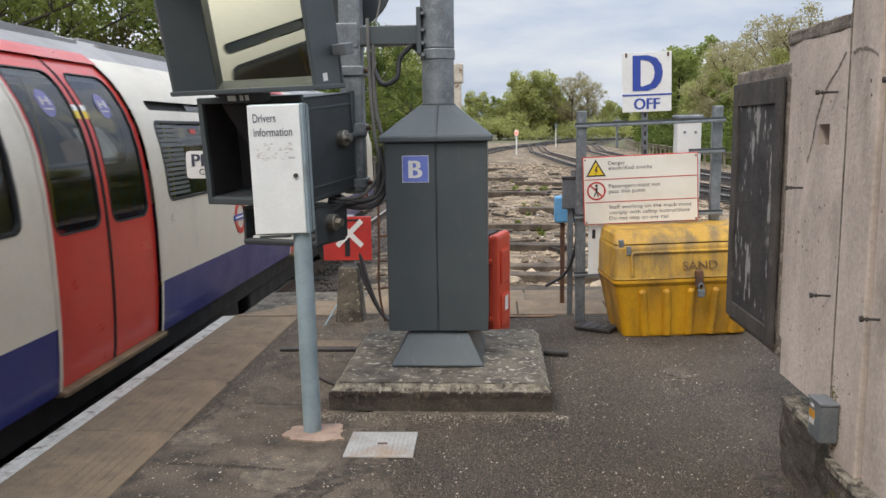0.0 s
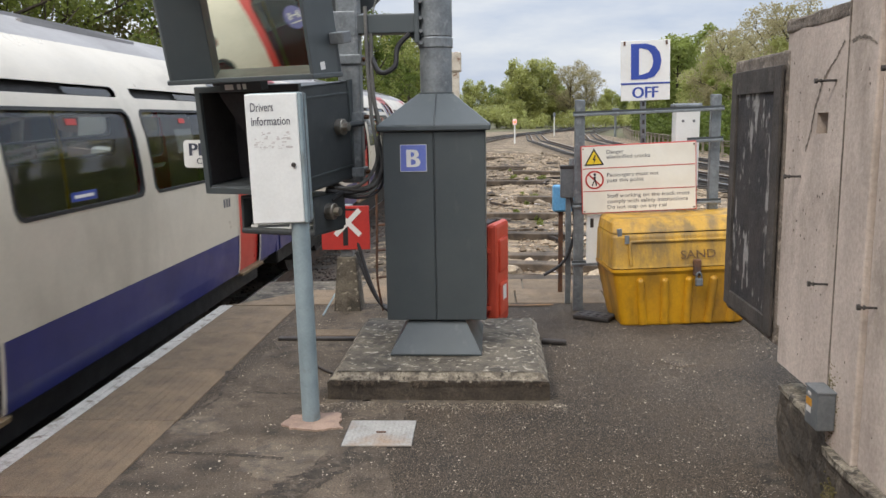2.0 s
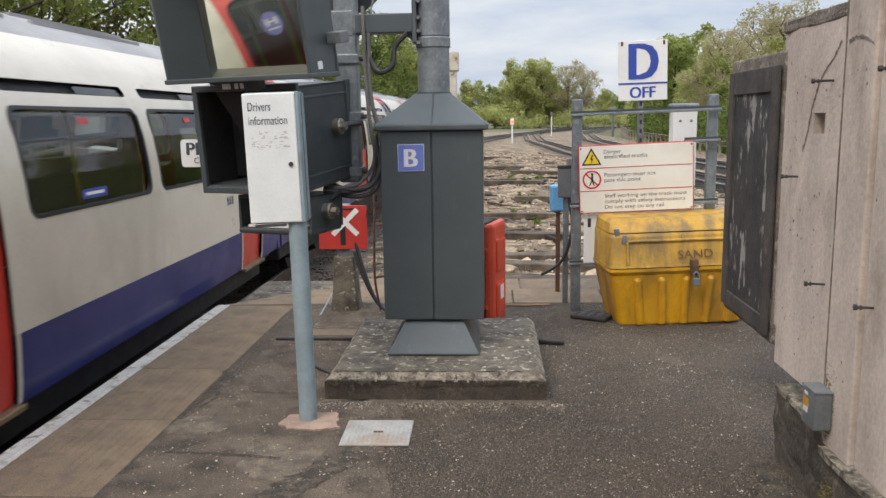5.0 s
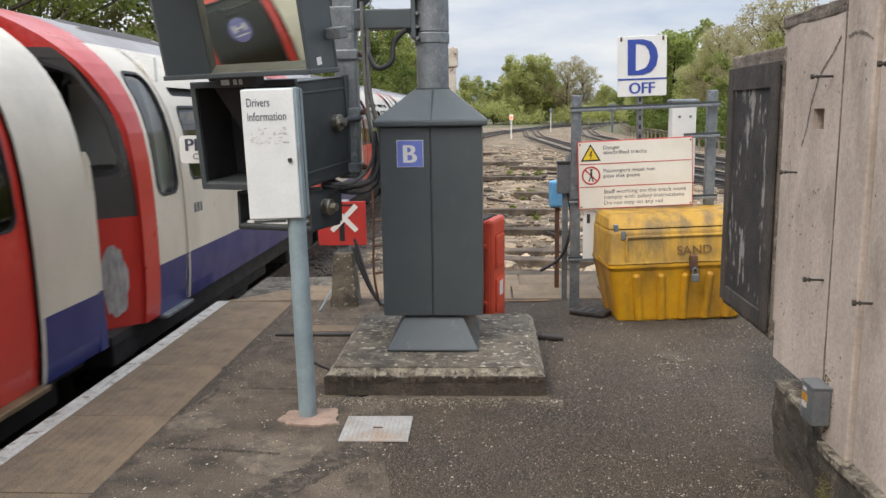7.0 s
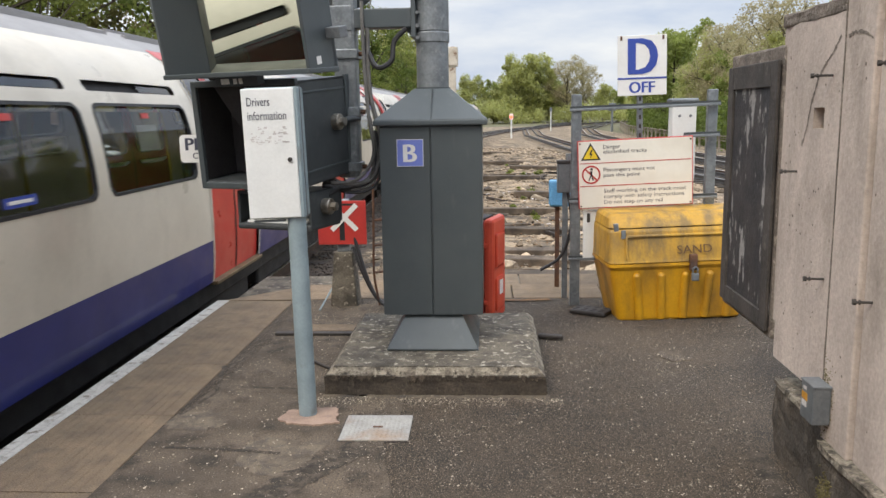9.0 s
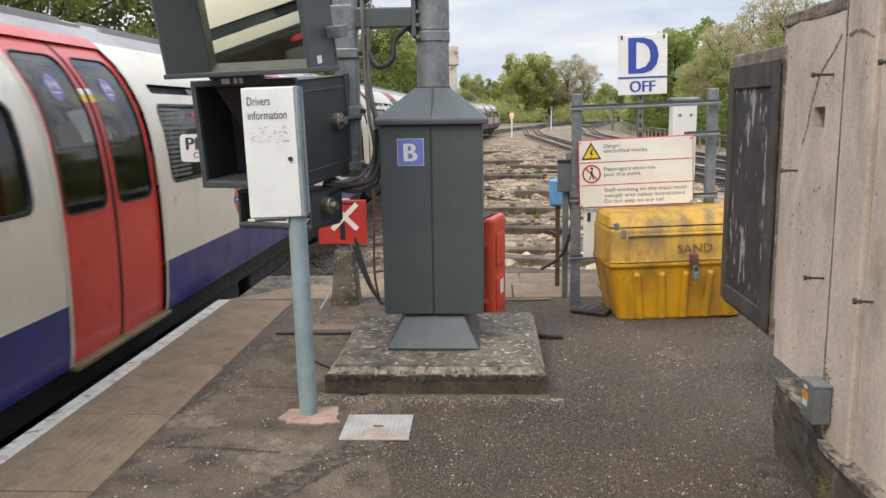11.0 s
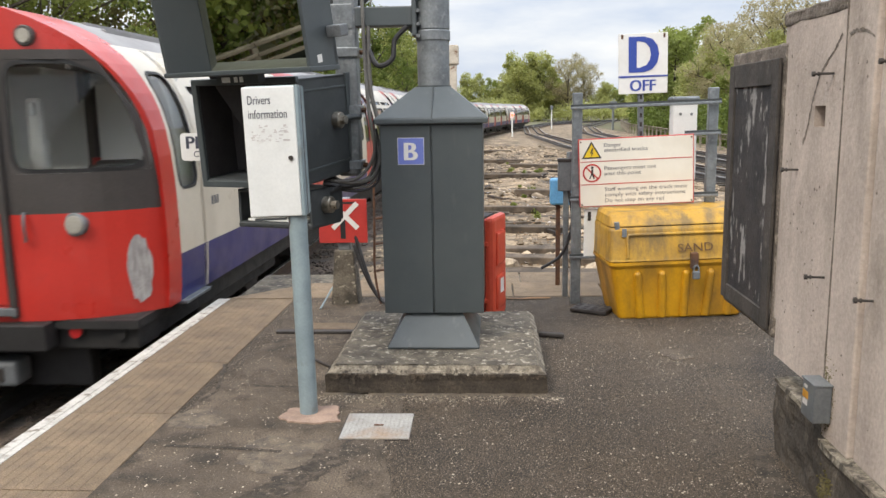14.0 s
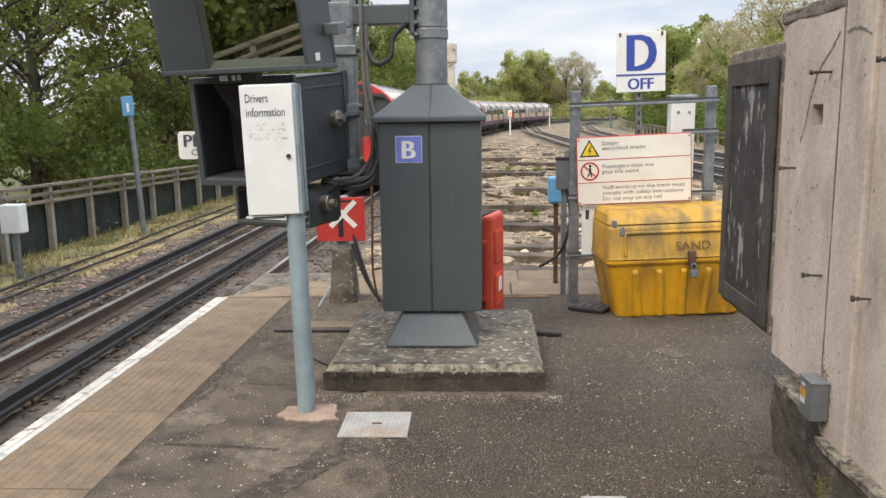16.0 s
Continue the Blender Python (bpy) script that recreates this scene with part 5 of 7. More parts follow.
# block sides take the darkened tone that holds the shading
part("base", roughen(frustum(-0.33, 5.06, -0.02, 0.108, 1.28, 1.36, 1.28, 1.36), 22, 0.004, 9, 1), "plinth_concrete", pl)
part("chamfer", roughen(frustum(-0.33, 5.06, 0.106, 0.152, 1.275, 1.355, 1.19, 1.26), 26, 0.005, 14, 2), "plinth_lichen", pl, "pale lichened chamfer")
b = bmesh.new()
bmesh.ops.create_grid(b, x_segments=60, y_segments=60, size=0.5)
for v in b.verts:
    v.co = Vector((-0.33 + v.co.x * 1.18, 5.06 + v.co.y * 1.25, 0.1555 + 0.006 * noise.noise(v.co * 14) + 0.004 * noise.noise(v.co * 40)))
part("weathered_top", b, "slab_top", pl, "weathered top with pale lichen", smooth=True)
rng_p = random.Random(77)
b = bmesh.new()
for k in range(110):
    x_, z_ = rng_p.uniform(-0.95, 0.29), 0.108
    h_ = rng_p.uniform(0.012, 0.05) * (0.6 + 0.6 * noise.noise((x_ * 4, 0, 1)))
    w_ = rng_p.uniform(0.006, 0.02)
    prism([(x_ - w_, z_ + 0.012), (x_ + w_, z_ + 0.008), (x_ + w_ * 0.5, z_ - h_ * 0.7), (x_, z_ - h_), (x_ - w_ * 0.7, z_ - h_ * 0.5)], 4.3745 - 0.00002 * k, 4.39, bm=b)
tagged(part("drip_stain", b, "seam_dark", pl), "dark ragged weather stains under the chamfer", kind="stuff")

CX, CY = -0.365, 5.18
cab_ = thing("equipment_cabinet", "dark grey steel cabinet with pyramid top and mast", "equipment cabinet")
part("foot_flare", merge(frustum(CX, CY - 0.08, 0.158, 0.172, 0.565, 0.73, 0.565, 0.73, 0.004), frustum(CX, CY - 0.08, 0.172, 0.37, 0.56, 0.725, 0.33, 0.36)), "grey_paint", cab_)
part("body", bx(CX - 0.312, CX + 0.312, CY - 0.30, CY + 0.30, 0.35, 1.535, 0.008), "grey_paint", cab_)
for x0, x1 in ((CX - 0.312, CX - 0.004), (CX + 0.004, CX + 0.312)):
    part("door", bx(x0, x1, CY - 0.312, CY - 0.298, 0.352, 1.525, 0.005), "grey_paint", cab_)
part("roof_rim", bx(CX - 0.345, CX + 0.345, CY - 0.345, CY + 0.345, 1.53, 1.565, 0.008), "grey_paint", cab_)
part("pyramid_top", frustum(CX, CY, 1.565, 1.755, 0.685, 0.685, 0.225, 0.225, 0.004), "grey_paint", cab_)
part("roof_seam", tube([(CX + 0.005, CY - 0.35, 1.55), (CX + 0.005, CY - 0.24, 1.665), (CX + 0.005, CY - 0.115, 1.757)], 0.004, 6), "dark_box", cab_)
mast = part("mast", cyl((CX, CY, 1.74), (CX, CY, 5.6), 0.102, n=32), "galv", cab_, "galvanised round steel mast", smooth=True)
part("collar", cyl((CX, CY, 1.745), (CX, CY, 1.765), 0.112, n=32), "grey_paint", mast)
part("clamp_band", cyl((CX, CY, 2.04), (CX, CY, 2.105), 0.109, n=32, bev=0.006), "galv", mast)
part("clamp_band", cyl((CX, CY, 2.11), (CX, CY, 2.42), 0.1065, n=32, bev=0.004), "galv", mast)
for z in (2.07, 2.14, 2.22, 2.32):
    part("bolt", cyl((CX - 0.085, CY - 0.10, z), (CX - 0.085, CY - 0.075, z), 0.012, n=6), "grey_metal", mast)
arm = part("arm", bx(-0.95, CX - 0.09, CY - 0.06, CY + 0.06, 2.135, 2.255, 0.008), "grey_paint", cab_, "square steel arm")
part("arm_flange", bx(CX - 0.125, CX - 0.095, CY - 0.09, CY + 0.09, 2.07, 2.36, 0.006), "grey_paint", arm)
gus = prism([(CX - 0.12, 2.14), (CX - 0.12, 2.08), (CX - 0.19, 2.14)], CY - 0.012, CY + 0.012)
part("gusset", gus, "grey_paint", arm)
part("arm_cap", bx(-1.00, -0.86, CY - 0.075, CY + 0.075, 2.12, 2.275, 0.006), "galv", arm)
hang = part("hanger_tube", bx(-0.985, -0.845, CY - 0.07, CY + 0.07, 1.20, 2.5, 0.02), "galv", cab_, "galvanised square hanger tube")
for z in (1.27, 1.62, 1.98):
    part("tube_clamp", bx(-1.0, -0.83, CY - 0.085, CY + 0.085, z - 0.03, z + 0.03, 0.006), "galv", hang)
    part("bolt", cyl((-0.83, CY - 0.03, z), (-0.80, CY - 0.03, z), 0.016, n=6), "rust", hang)
bd = part("letter_plate", bx(-0.568, -0.412, CY - 0.318, CY - 0.312, 1.288, 1.446, 0.001), "badge_blue", cab_, "square blue plate lettered B")
part("plate_rim", bx(-0.571, -0.409, CY - 0.3165, CY - 0.3125, 1.285, 1.449), "sign_white", bd)
for k in range(4):
    words("letter", "B", 0.155, pose(-0.533 + 0.004 * k, CY - 0.3188 - 0.0003 * k, 1.313), "sign_white", bd, 0.074)

# cables beside the hanger tube
for i, pts in enumerate(([(-0.80, 5.15, 2.08), (-0.72, 5.1, 1.90), (-0.62, 5.1, 1.93), (-0.60, 5.12, 2.05), (-0.52, 5.12, 2.13)],
                         [(-0.80, 5.12, 2.3), (-0.79, 5.1, 1.9), (-0.77, 5.08, 1.6), (-0.74, 5.05, 1.35), (-0.84, 5.0, 1.2), (-1.0, 4.95, 1.18)],
                         [(-0.77, 5.14, 2.2), (-0.76, 5.1, 1.75), (-0.70, 5.1, 1.45), (-0.74, 5.05, 1.22), (-0.86, 5.0, 1.17), (-1.05, 4.95, 1.19)],
                         [(-0.72, 5.2, 1.55), (-0.70, 5.18, 1.35), (-0.76, 5.12, 1.2), (-0.9, 5.0, 1.15), (-1.05, 4.93, 1.17)])):
    tagged(part("cable", tube(pts, (0.017, 0.012, 0.014, 0.02)[i], 8), "cable_grey" if i in (1, 2) else "cable", None, smooth=True), "weathered hanging cable beside the hanger tube", "cable", "cables at the monitor mast")
for i_ in range(4):
    dz_, dx_ = 0.022 * i_, 0.012 * i_
    tagged(part("cable", tube([(-1.02, 4.98, 1.16 + dz_), (-0.92, 5.0, 1.12 + dz_ * 0.8), (-0.80, 5.02, 1.12 + dz_), (-0.72 - dx_, 5.06, 1.18 + dz_), (-0.71 - dx_, 5.1, 1.32), (-0.74, 5.14, 1.5)], 0.0095, 8), "cable_grey" if i_ % 2 else "cable", None, smooth=True),
           "looped cable hanging below the monitor housing", "cable", "cables at the monitor mast")
tagged(part("wire", tube([(-0.70, 5.2, 2.6), (-0.73, 5.2, 2.4), (-0.76, 5.18, 2.27)], 0.006, 6), "cable_grey"), "thin wire hanging beside the mast arm", "cable")

# ---- hooded mirror, monitor housing and the small housing under it ----
YAW = -18.2


def hood(name, label, m, u0, u1, v0, v1, front, back, wall, material, lip=0.0):
    """An open-fronted sheet-steel housing; x to its side, -y out of its mouth."""
    h = thing(name, label, "housing", m)
    part("side_panel", bx(u0, u0 + wall, -front, back, v0, v1, 0.006), material, h)
    part("side_panel", bx(u1 - wall, u1, -front, back, v0, v1, 0.006), material, h)
    part("bottom_panel", bx(u0 - lip, u1 + lip * 0.2, -front - lip, back, v0 - 0.02, v0 + wall, 0.012), material, h)
    part("top_panel", bx(u0, u1, -front, back, v1 - wall, v1, 0.006), material, h)
    part("back_panel", bx(u0, u1, back, back + 0.02, v0, v1, 0.005), material, h)
    return h


def slab_of(plan, z0, z1, rise=0.0, bm=None):
    """A panel whose plan (x, y) stands from z0 to z1; rise lifts it towards the mouth (-y)."""
    b = bmesh.new()
    lo = [b.verts.new((x, y, z0 - rise * y)) for x, y in plan]
    hi = [b.verts.new((x, y, z1 - rise * y)) for x, y in plan]
    b.faces.new(lo[::-1]), b.faces.new(hi)
    n = len(plan)
    for k in range(n):
        b.faces.new((lo[k], lo[(k + 1) % n], hi[(k + 1) % n], hi[k]))
    bmesh.ops.recalc_face_normals(b, faces=b.faces)
    bmesh.ops.bevel(b, geom=b.edges, offset=0.005, segments=2, affect="EDGES", profile=0.5)
    return merge(bm, b)


mm = Matrix.Translation((-1.3548, 4.498, 2.0972)) @ pose(0, 0, 0, 0, 0, -23.9) @ pose(0, 0, 0, 11.03, 0, 0)
mir = thing("platform_mirror", "large dark grey hooded mirror tilted over the platform", "mirror", mm)
part("side_panel", slab_of([(-0.318, 0.0), (-0.318, 0.03), (-0.475, -0.2), (-0.452, -0.205)], -0.25, 0.45), "grey_paint", mir)
part("side_panel", slab_of([(0.518, 0.05), (0.54, 0.05), (0.54, -0.2), (0.518, -0.2)], -0.25, 0.45), "grey_paint", mir)
part("bottom_panel", slab_of([(-0.335, 0.04), (-0.48, -0.215), (0.548, -0.215), (0.548, 0.055)], -0.272, -0.245, 0.11), "grey_paint", mir)
part("top_panel", slab_of([(-0.335, 0.04), (-0.48, -0.215), (0.548, -0.215), (0.548, 0.055)], 0.45, 0.47), "grey_paint", mir)
part("back_panel", bx(-0.33, 0.54, 0.02, 0.06, -0.25, 0.45, 0.005), "grey_paint", mir)
part("glass", bx(-0.316, 0.517, 0.0, 0.012, -0.245, 0.448), "mirror", mir, "slightly yellowed mirror glass")
part("label_plate", bx(0.541, 0.5425, -0.13, -0.09, -0.215, -0.175), "sign_white", mir)
part("bracket_strip", bx(-0.2, 0.1, -0.1, -0.04, -0.31, -0.262), "dark_box", mir)
for q in (-0.16, -0.07, -0.03):
    part("marker", bx(q, q + (0.06 if q < -0.1 else 0.025), -0.103, -0.1, -0.302, -0.272), "white_paint", mir)
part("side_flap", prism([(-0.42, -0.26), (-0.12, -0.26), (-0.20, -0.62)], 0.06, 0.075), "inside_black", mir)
for v in (-0.1, 0.25):
    part("lug", bx(0.54, 0.63, -0.02, 0.06, v, v + 0.06, 0.006), "grey_metal", mir)

mo = Matrix.Translation((-1.4, 4.65, 1.495)) @ pose(0, 0, 0, 0, 0, YAW) @ pose(0, 0, 0, 5, 0, 0)
mon = hood("monitor_housing", "dark steel monitor housing with an open front", mo, -0.375, 0.325, -0.295, 0.30, 0.0, 0.60, 0.02, "dark_box", 0.004)
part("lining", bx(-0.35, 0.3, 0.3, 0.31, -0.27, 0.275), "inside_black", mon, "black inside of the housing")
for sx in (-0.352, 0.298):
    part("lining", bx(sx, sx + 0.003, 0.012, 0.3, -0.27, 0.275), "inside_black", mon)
part("mouth_frame", bx(-0.39, -0.352, -0.012, 0.02, -0.31, 0.31, 0.006), "grey_paint", mon)
part("mouth_frame", bx(-0.39, 0.335, -0.012, 0.02, -0.325, -0.285, 0.006), "grey_paint", mon)
part("mouth_frame", bx(-0.39, 0.335, -0.012, 0.02, 0.28, 0.318, 0.006), "grey_paint", mon)
for v in (0.225, -0.235):
    part("seam", bx(0.325, 0.331, 0.02, 0.6, v, v + 0.012, 0.002), "grey_paint", mon)
part("rim", bx(0.318, 0.336, 0.57, 0.63, -0.3, 0.31, 0.004), "grey_paint", mon)
pv = part("pivot_bolt", cyl((0.32, 0.42, 0.03), (0.37, 0.42, 0.03), 0.05, n=24, bev=0.006), "bolt_steel", mon)
part("bolt_head", cyl((0.36, 0.42, 0.03), (0.40, 0.42, 0.03), 0.028, n=6), "bolt_steel", pv)
part("link", tube([(0.35, 0.46, 0.03), (0.37, 0.55, 0.035), (0.38, 0.64, 0.03)], 0.02, 8), "dark_box", mon)

ml = Matrix.Translation((-1.31, 4.72, 1.045)) @ pose(0, 0, 0, 0, 0, YAW)
low = hood("small_housing", "small dark steel housing below the monitor", ml, -0.26, 0.26, -0.105, 0.11, 0.0, 0.36, 0.018, "dark_box", 0.004)
part("pale_tray", bx(-0.2, 0.2, 0.01, 0.2, -0.084, -0.07), "white_paint", low)
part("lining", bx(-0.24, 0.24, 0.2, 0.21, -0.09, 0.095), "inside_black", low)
pv = part("pivot_bolt", cyl((0.25, 0.16, 0.01), (0.31, 0.16, 0.01), 0.05, n=24, bev=0.006), "bolt_steel", low)
part("bolt_head", cyl((0.30, 0.16, 0.01), (0.345, 0.16, 0.01), 0.028, n=6), "bolt_steel", pv)
part("link", tube([(0.25, 0.22, 0.07), (0.26, 0.32, 0.10), (0.27, 0.42, 0.13)], 0.016, 8), "cable", low)

pk = thing("code_plate", "small white plate with dark letters beside the housing", "sign", pose(-1.885, 5.15, 1.4))
o_ = [(cx_ + 0.025 * math.cos(a_), cz_ + 0.025 * math.sin(a_)) for cx_, cz_, q_ in ((0.175, 0.065, 0), (-0.12, 0.065, 1), (-0.12, -0.065, 2), (0.175, -0.065, 3)) for a_ in [math.pi / 2 * (q_ + i_ / 4) for i_ in range(5)]]
part("plate", prism(o_, -0.004, 0.004), "sign_white", pk)
for k in range(3):
    words("letters", "PK", 0.115, pose(-0.108 + 0.004 * k, -0.006 - 0.0003 * k, -0.01), "letter_dark", pk, 0.135)
words("letters", "CO-", 0.055, pose(-0.06, -0.006, -0.065), "letter_dark", pk, 0.10)
part("bracket", bx(0.1, 0.5, 0.004, 0.02, -0.02, 0.02, 0.003), "grey_metal", pk)

# signal head above the arm, only its lower edge in view
sg = thing("railway_signal", "dark round railway signal behind the hooded mirror", "signal", pose(-0.95, 5.4, 2.55))
part("backboard", disc(0.27, -0.01, 0.01, 36), "dark_box", sg)
part("hood", cyl((0, -0.16, 0.02), (0, 0.0, 0.02), 0.11, n=24), "inside_black", sg)
part("lens", cyl((-0.06, -0.168, 0.0), (-0.06, -0.158, 0.0), 0.075, n=24), "dark_red", sg, "dark red signal lens")
part("post", cyl((0.02, -0.06, -0.36), (0.02, -0.06, 0), 0.05, n=14), "galv", sg)

# ---- information cabinet on a pole ----
info = thing("information_cabinet", "white notice cabinet on a grey-blue pole", "notice cabinet", pose(-1.13, 4.03, 0))
part("pole", cyl((0.135, 0.03, 0.0), (0.115, 0.06, 1.10), 0.048, n=24), "pole_blue", info, "grey-blue painted steel pole", smooth=True)
MI = pose(0.012, 0, 1.41, 0, -1.2, 4)
box_ = part("case", bx(-0.125, 0.155, 0.012, 0.17, -0.335, 0.335, 0.012, m=MI), "pole_blue", info, "grey-blue cabinet case")
dr = part("door", bx(-0.13, 0.135, -0.012, 0.012, -0.328, 0.33, 0.006, m=MI), "white_paint", info, "white enamelled door")
part("door_rim", bx(0.135, 0.152, -0.006, 0.012, -0.33, 0.332, 0.003, m=MI), "pole_blue", info)
part("band", bx(0.15, 0.16, 0.05, 0.062, -0.334, 0.334, 0.002, m=MI), "galv", info)
words("lettering", "Drivers", 0.062, MI @ pose(-0.102, -0.0135, 0.243), "letter_dark", dr, 0.115)
words("lettering", "information", 0.062, MI @ pose(-0.102, -0.0135, 0.173), "letter_dark", dr, 0.195)
part("lock", cyl(MI @ Vector((0.098, -0.02, -0.03)), MI @ Vector((0.098, -0.008, -0.03)), 0.012, n=14), "iron", dr)
b = bmesh.new()
rg = random.Random(4)
for k in range(46):
    x, z = rg.uniform(-0.10, 0.09), rg.uniform(0.05, 0.135)
    bx(x, x + rg.uniform(0.004, 0.02), -0.0132, -0.0118, z, z + rg.uniform(0.002, 0.008), bm=b, m=MI)
part("torn_residue", b, "residue", dr, "pale torn sticker residue")
part("latch_strip", bx(-0.11, 0.05, -0.004, 0.02, -0.348, -0.338, m=MI), "dark_box", info)

# steel access cover
cov = thing("access_cover", "square chequered steel cover with rust", "access cover", pose(-0.595, 3.885, 0.008, 0, 0, 1))
part("plate", bx(-0.175, 0.175, -0.165, 0.165, -0.02, 0.0, 0.003), "plate_steel", cov)
b = bmesh.new()
for i in range(14):
    for j in range(13):
        bx(-0.008, 0.008, -0.002, 0.002, 0, 0.002, bm=b, m=pose(-0.158 + i * 0.0243, -0.147 + j * 0.0245, 0, 0, 0, 45 if (i + j) % 2 else -45))
part("tread", b, "plate_steel", cov)
part("key_slot", bx(-0.02, 0.03, -0.008, 0.008, -0.001, 0.003), "rust", cov)
part("frame", merge(bx(-0.181, 0.181, -0.171, -0.167, -0.02, -0.006), bx(-0.181, -0.177, -0.171, 0.171, -0.02, -0.006)), "iron", cov)

cv2 = thing("drain_cover", "pale worn metal cover set in the asphalt", "drain cover", pose(0.468, 3.045, 0.004, 0, 0, 1))
part("plate", bx(-0.095, 0.095, -0.09, 0.09, -0.02, 0.0, 0.004), "plate_steel", cv2)
for q_ in (-0.05, 0.0, 0.05):
    part("slot", bx(-0.06, 0.06, q_ - 0.006, q_ + 0.006, -0.001, 0.0015), "iron", cv2)

# ---- stop post with red board ----
sp_ = thing("stop_post", "concrete stump carrying a red board with a white cross", "sign post", pose(-1.25, 6.65, 0, 0, 0, 0))
part("stump", frustum(0, 0, -0.02, 0.46, 0.235, 0.235, 0.16, 0.16, 0.012), "concrete_dark", sp_)
part("spike", bx(-0.05, 0.05, -0.05, 0.05, 0.46, 0.9, 0.006), "galv", sp_)
bdx = part("board", bx(-0.205, 0.205, -0.075, -0.06, 0.525, 0.895, 0.004), "sign_red", sp_, "red square board")
for a in (45, -45):
    part("cross_bar", bx(-0.15, 0.15, -0.0012 * (1 if a > 0 else 2), 0.002, -0.021, 0.021, m=pose(0.02, -0.077, 0.755, 0, a, 0)), "sign_white", bdx)
part("stem_mark", bx(-0.022, 0.022, -0.0765, -0.074, 0.56, 0.73), "sign_black", bdx)
part("cap_mark", bx(-0.09, 0.10, -0.0762, -0.074, 0.855, 0.872), "sign_black", bdx)
for i, pts in enumerate(([(-1.16, 6.6, 0.62), (-1.10, 6.55, 0.42), (-1.02, 6.5, 0.2), (-0.92, 6.45, 0.06), (-0.75, 6.45, 0.03)],
                         [(-1.16, 6.58, 0.5), (-1.08, 6.52, 0.3), (-0.97, 6.48, 0.1), (-0.85, 6.4, 0.03), (-0.7, 6.4, 0.02)],
                         [(-1.15, 6.62, 0.4), (-1.05, 6.58, 0.22), (-0.95, 6.55, 0.06), (-0.8, 6.5, 0.02)],
                         [(-0.95, 6.4, 1.2), (-0.96, 6.42, 0.7), (-0.97, 6.44, 0.3), (-0.93, 6.45, 0.03)])):
    tagged(part("cable", tube(pts, (0.017, 0.015, 0.011, 0.01)[i], 8), "cable" if i < 3 else "rust", None, smooth=True), "black cable running down to the platform", "cable", "cables at the stop post")
b = bmesh.new()
for z in (0.12, 0.38, 0.62):
    tube([(-1.1, 7.4, z), (-0.85, 7.4, z + 0.02), (-0.6, 7.4, z)], 0.012, 6, b)
for x in (-1.0, -0.8, -0.65):
    tube([(x, 7.4, -0.02), (x, 7.4, 0.4), (x, 7.4, 0.8)], 0.012, 6, b)
tagged(part("guard_rail", b, "rust"), "thin rusty rod railing behind the cabinet", "railing")
tagged(part("kerb_timber", bx(-1.6, -0.95, 5.62, 5.68, 0.0, 0.022, 0.006), "iron"), "dark flat bar lying on the asphalt", "bar")
tagged(part("kerb_timber", bx(-0.09, 0.09, -0.022, 0.022, 0.0, 0.035, 0.012, m=pose(0.42, 5.55, 0.0, 0, 0, -12)), "iron"), "short dark lump of debris on the asphalt", "debris")
tagged(part("rod", tube([(-1.18, 5.0, 0.012), (-1.1, 4.9, 0.012), (-0.98, 4.78, 0.012)], 0.009, 6), "iron"), "thin bent rod beside the plinth", "rod")
tagged(part("pipe_end", cyl((-1.42, 6.35, 0.012), (-1.36, 6.6, 0.14), 0.008, n=8), "pole_blue"), "short pale blue pipe beside the stump", "pipe")

# ---- orange-red storage box behind the cabinet ----
rb = thing("fire_box", "orange-red plastic cabinet standing behind the grey cabinet", "cabinet", pose(-0.005, 6.08, 0, 0, 0, 74))
part("body", bx(-0.17, 0.17, 0.0, 0.18, 0.0, 0.80, 0.03), "dark_red", rb, "dark red back half")
dr = part("door", bx(-0.185, 0.185, -0.07, 0.004, 0.02, 0.82, 0.03), "orange_plastic", rb, "orange-red moulded door")
part("raised_panel", bx(-0.12, 0.12, -0.085, -0.06, 0.10, 0.36, 0.02), "orange_plastic", dr)
part("raised_panel", bx(-0.12, 0.12, -0.085, -0.06, 0.44, 0.70, 0.02), "orange_plastic", dr)
part("label", bx(-0.045, 0.045, -0.0875, -0.084, 0.22, 0.33), "sign_white", dr)
for z in (0.16, 0.6):
    part("strap", bx(-0.19, 0.19, -0.03, 0.185, z, z + 0.035, 0.006), "orange_plastic", rb)
part("top_rib", bx(-0.15, 0.15, 0.02, 0.16, 0.80, 0.815, 0.004), "inside_black", rb)

# ---- warning fence ----
wf = thing("warning_fence", "galvanised steel frame carrying a danger notice", "fence")
FY = 6.6
part("post", bx(0.655, 0.735, FY - 0.03, FY + 0.03, -0.05, 1.735, 0.008), "galv", wf)
part("post", bx(1.745, 1.825, FY + 0.02, FY + 0.08, 0.0, 1.76, 0.008), "galv", wf)
for z0, z1, xa in ((1.60, 1.66, 0.64), (1.38, 1.41, 1.55), (0.86, 0.89, 0.64), (0.38, 0.42, 0.64)):
    M_ = pose(xa, FY - 0.05, z0, 0, -1.5, 0)
    part("rail", bx(0, 1.83 - xa, 0, 0.04, 0, 0.022, 0.004, m=M_), "galv", wf)
    part("rail", bx(0, 1.83 - xa, 0.008, 0.03, 0.022, 0.04, 0.0, m=M_), "dark_box", wf)
ds = part("notice", bx(0, 0.915, -0.01, 0.004, 0, 0.55, 0.004, m=pose(0.715, FY - 0.07, 0.815, 0, -2.1, 0)), "sign_red", wf, "cream danger notice with red rim")
DS = pose(0.715, FY - 0.082, 0.815, 0, -2.1, 0)
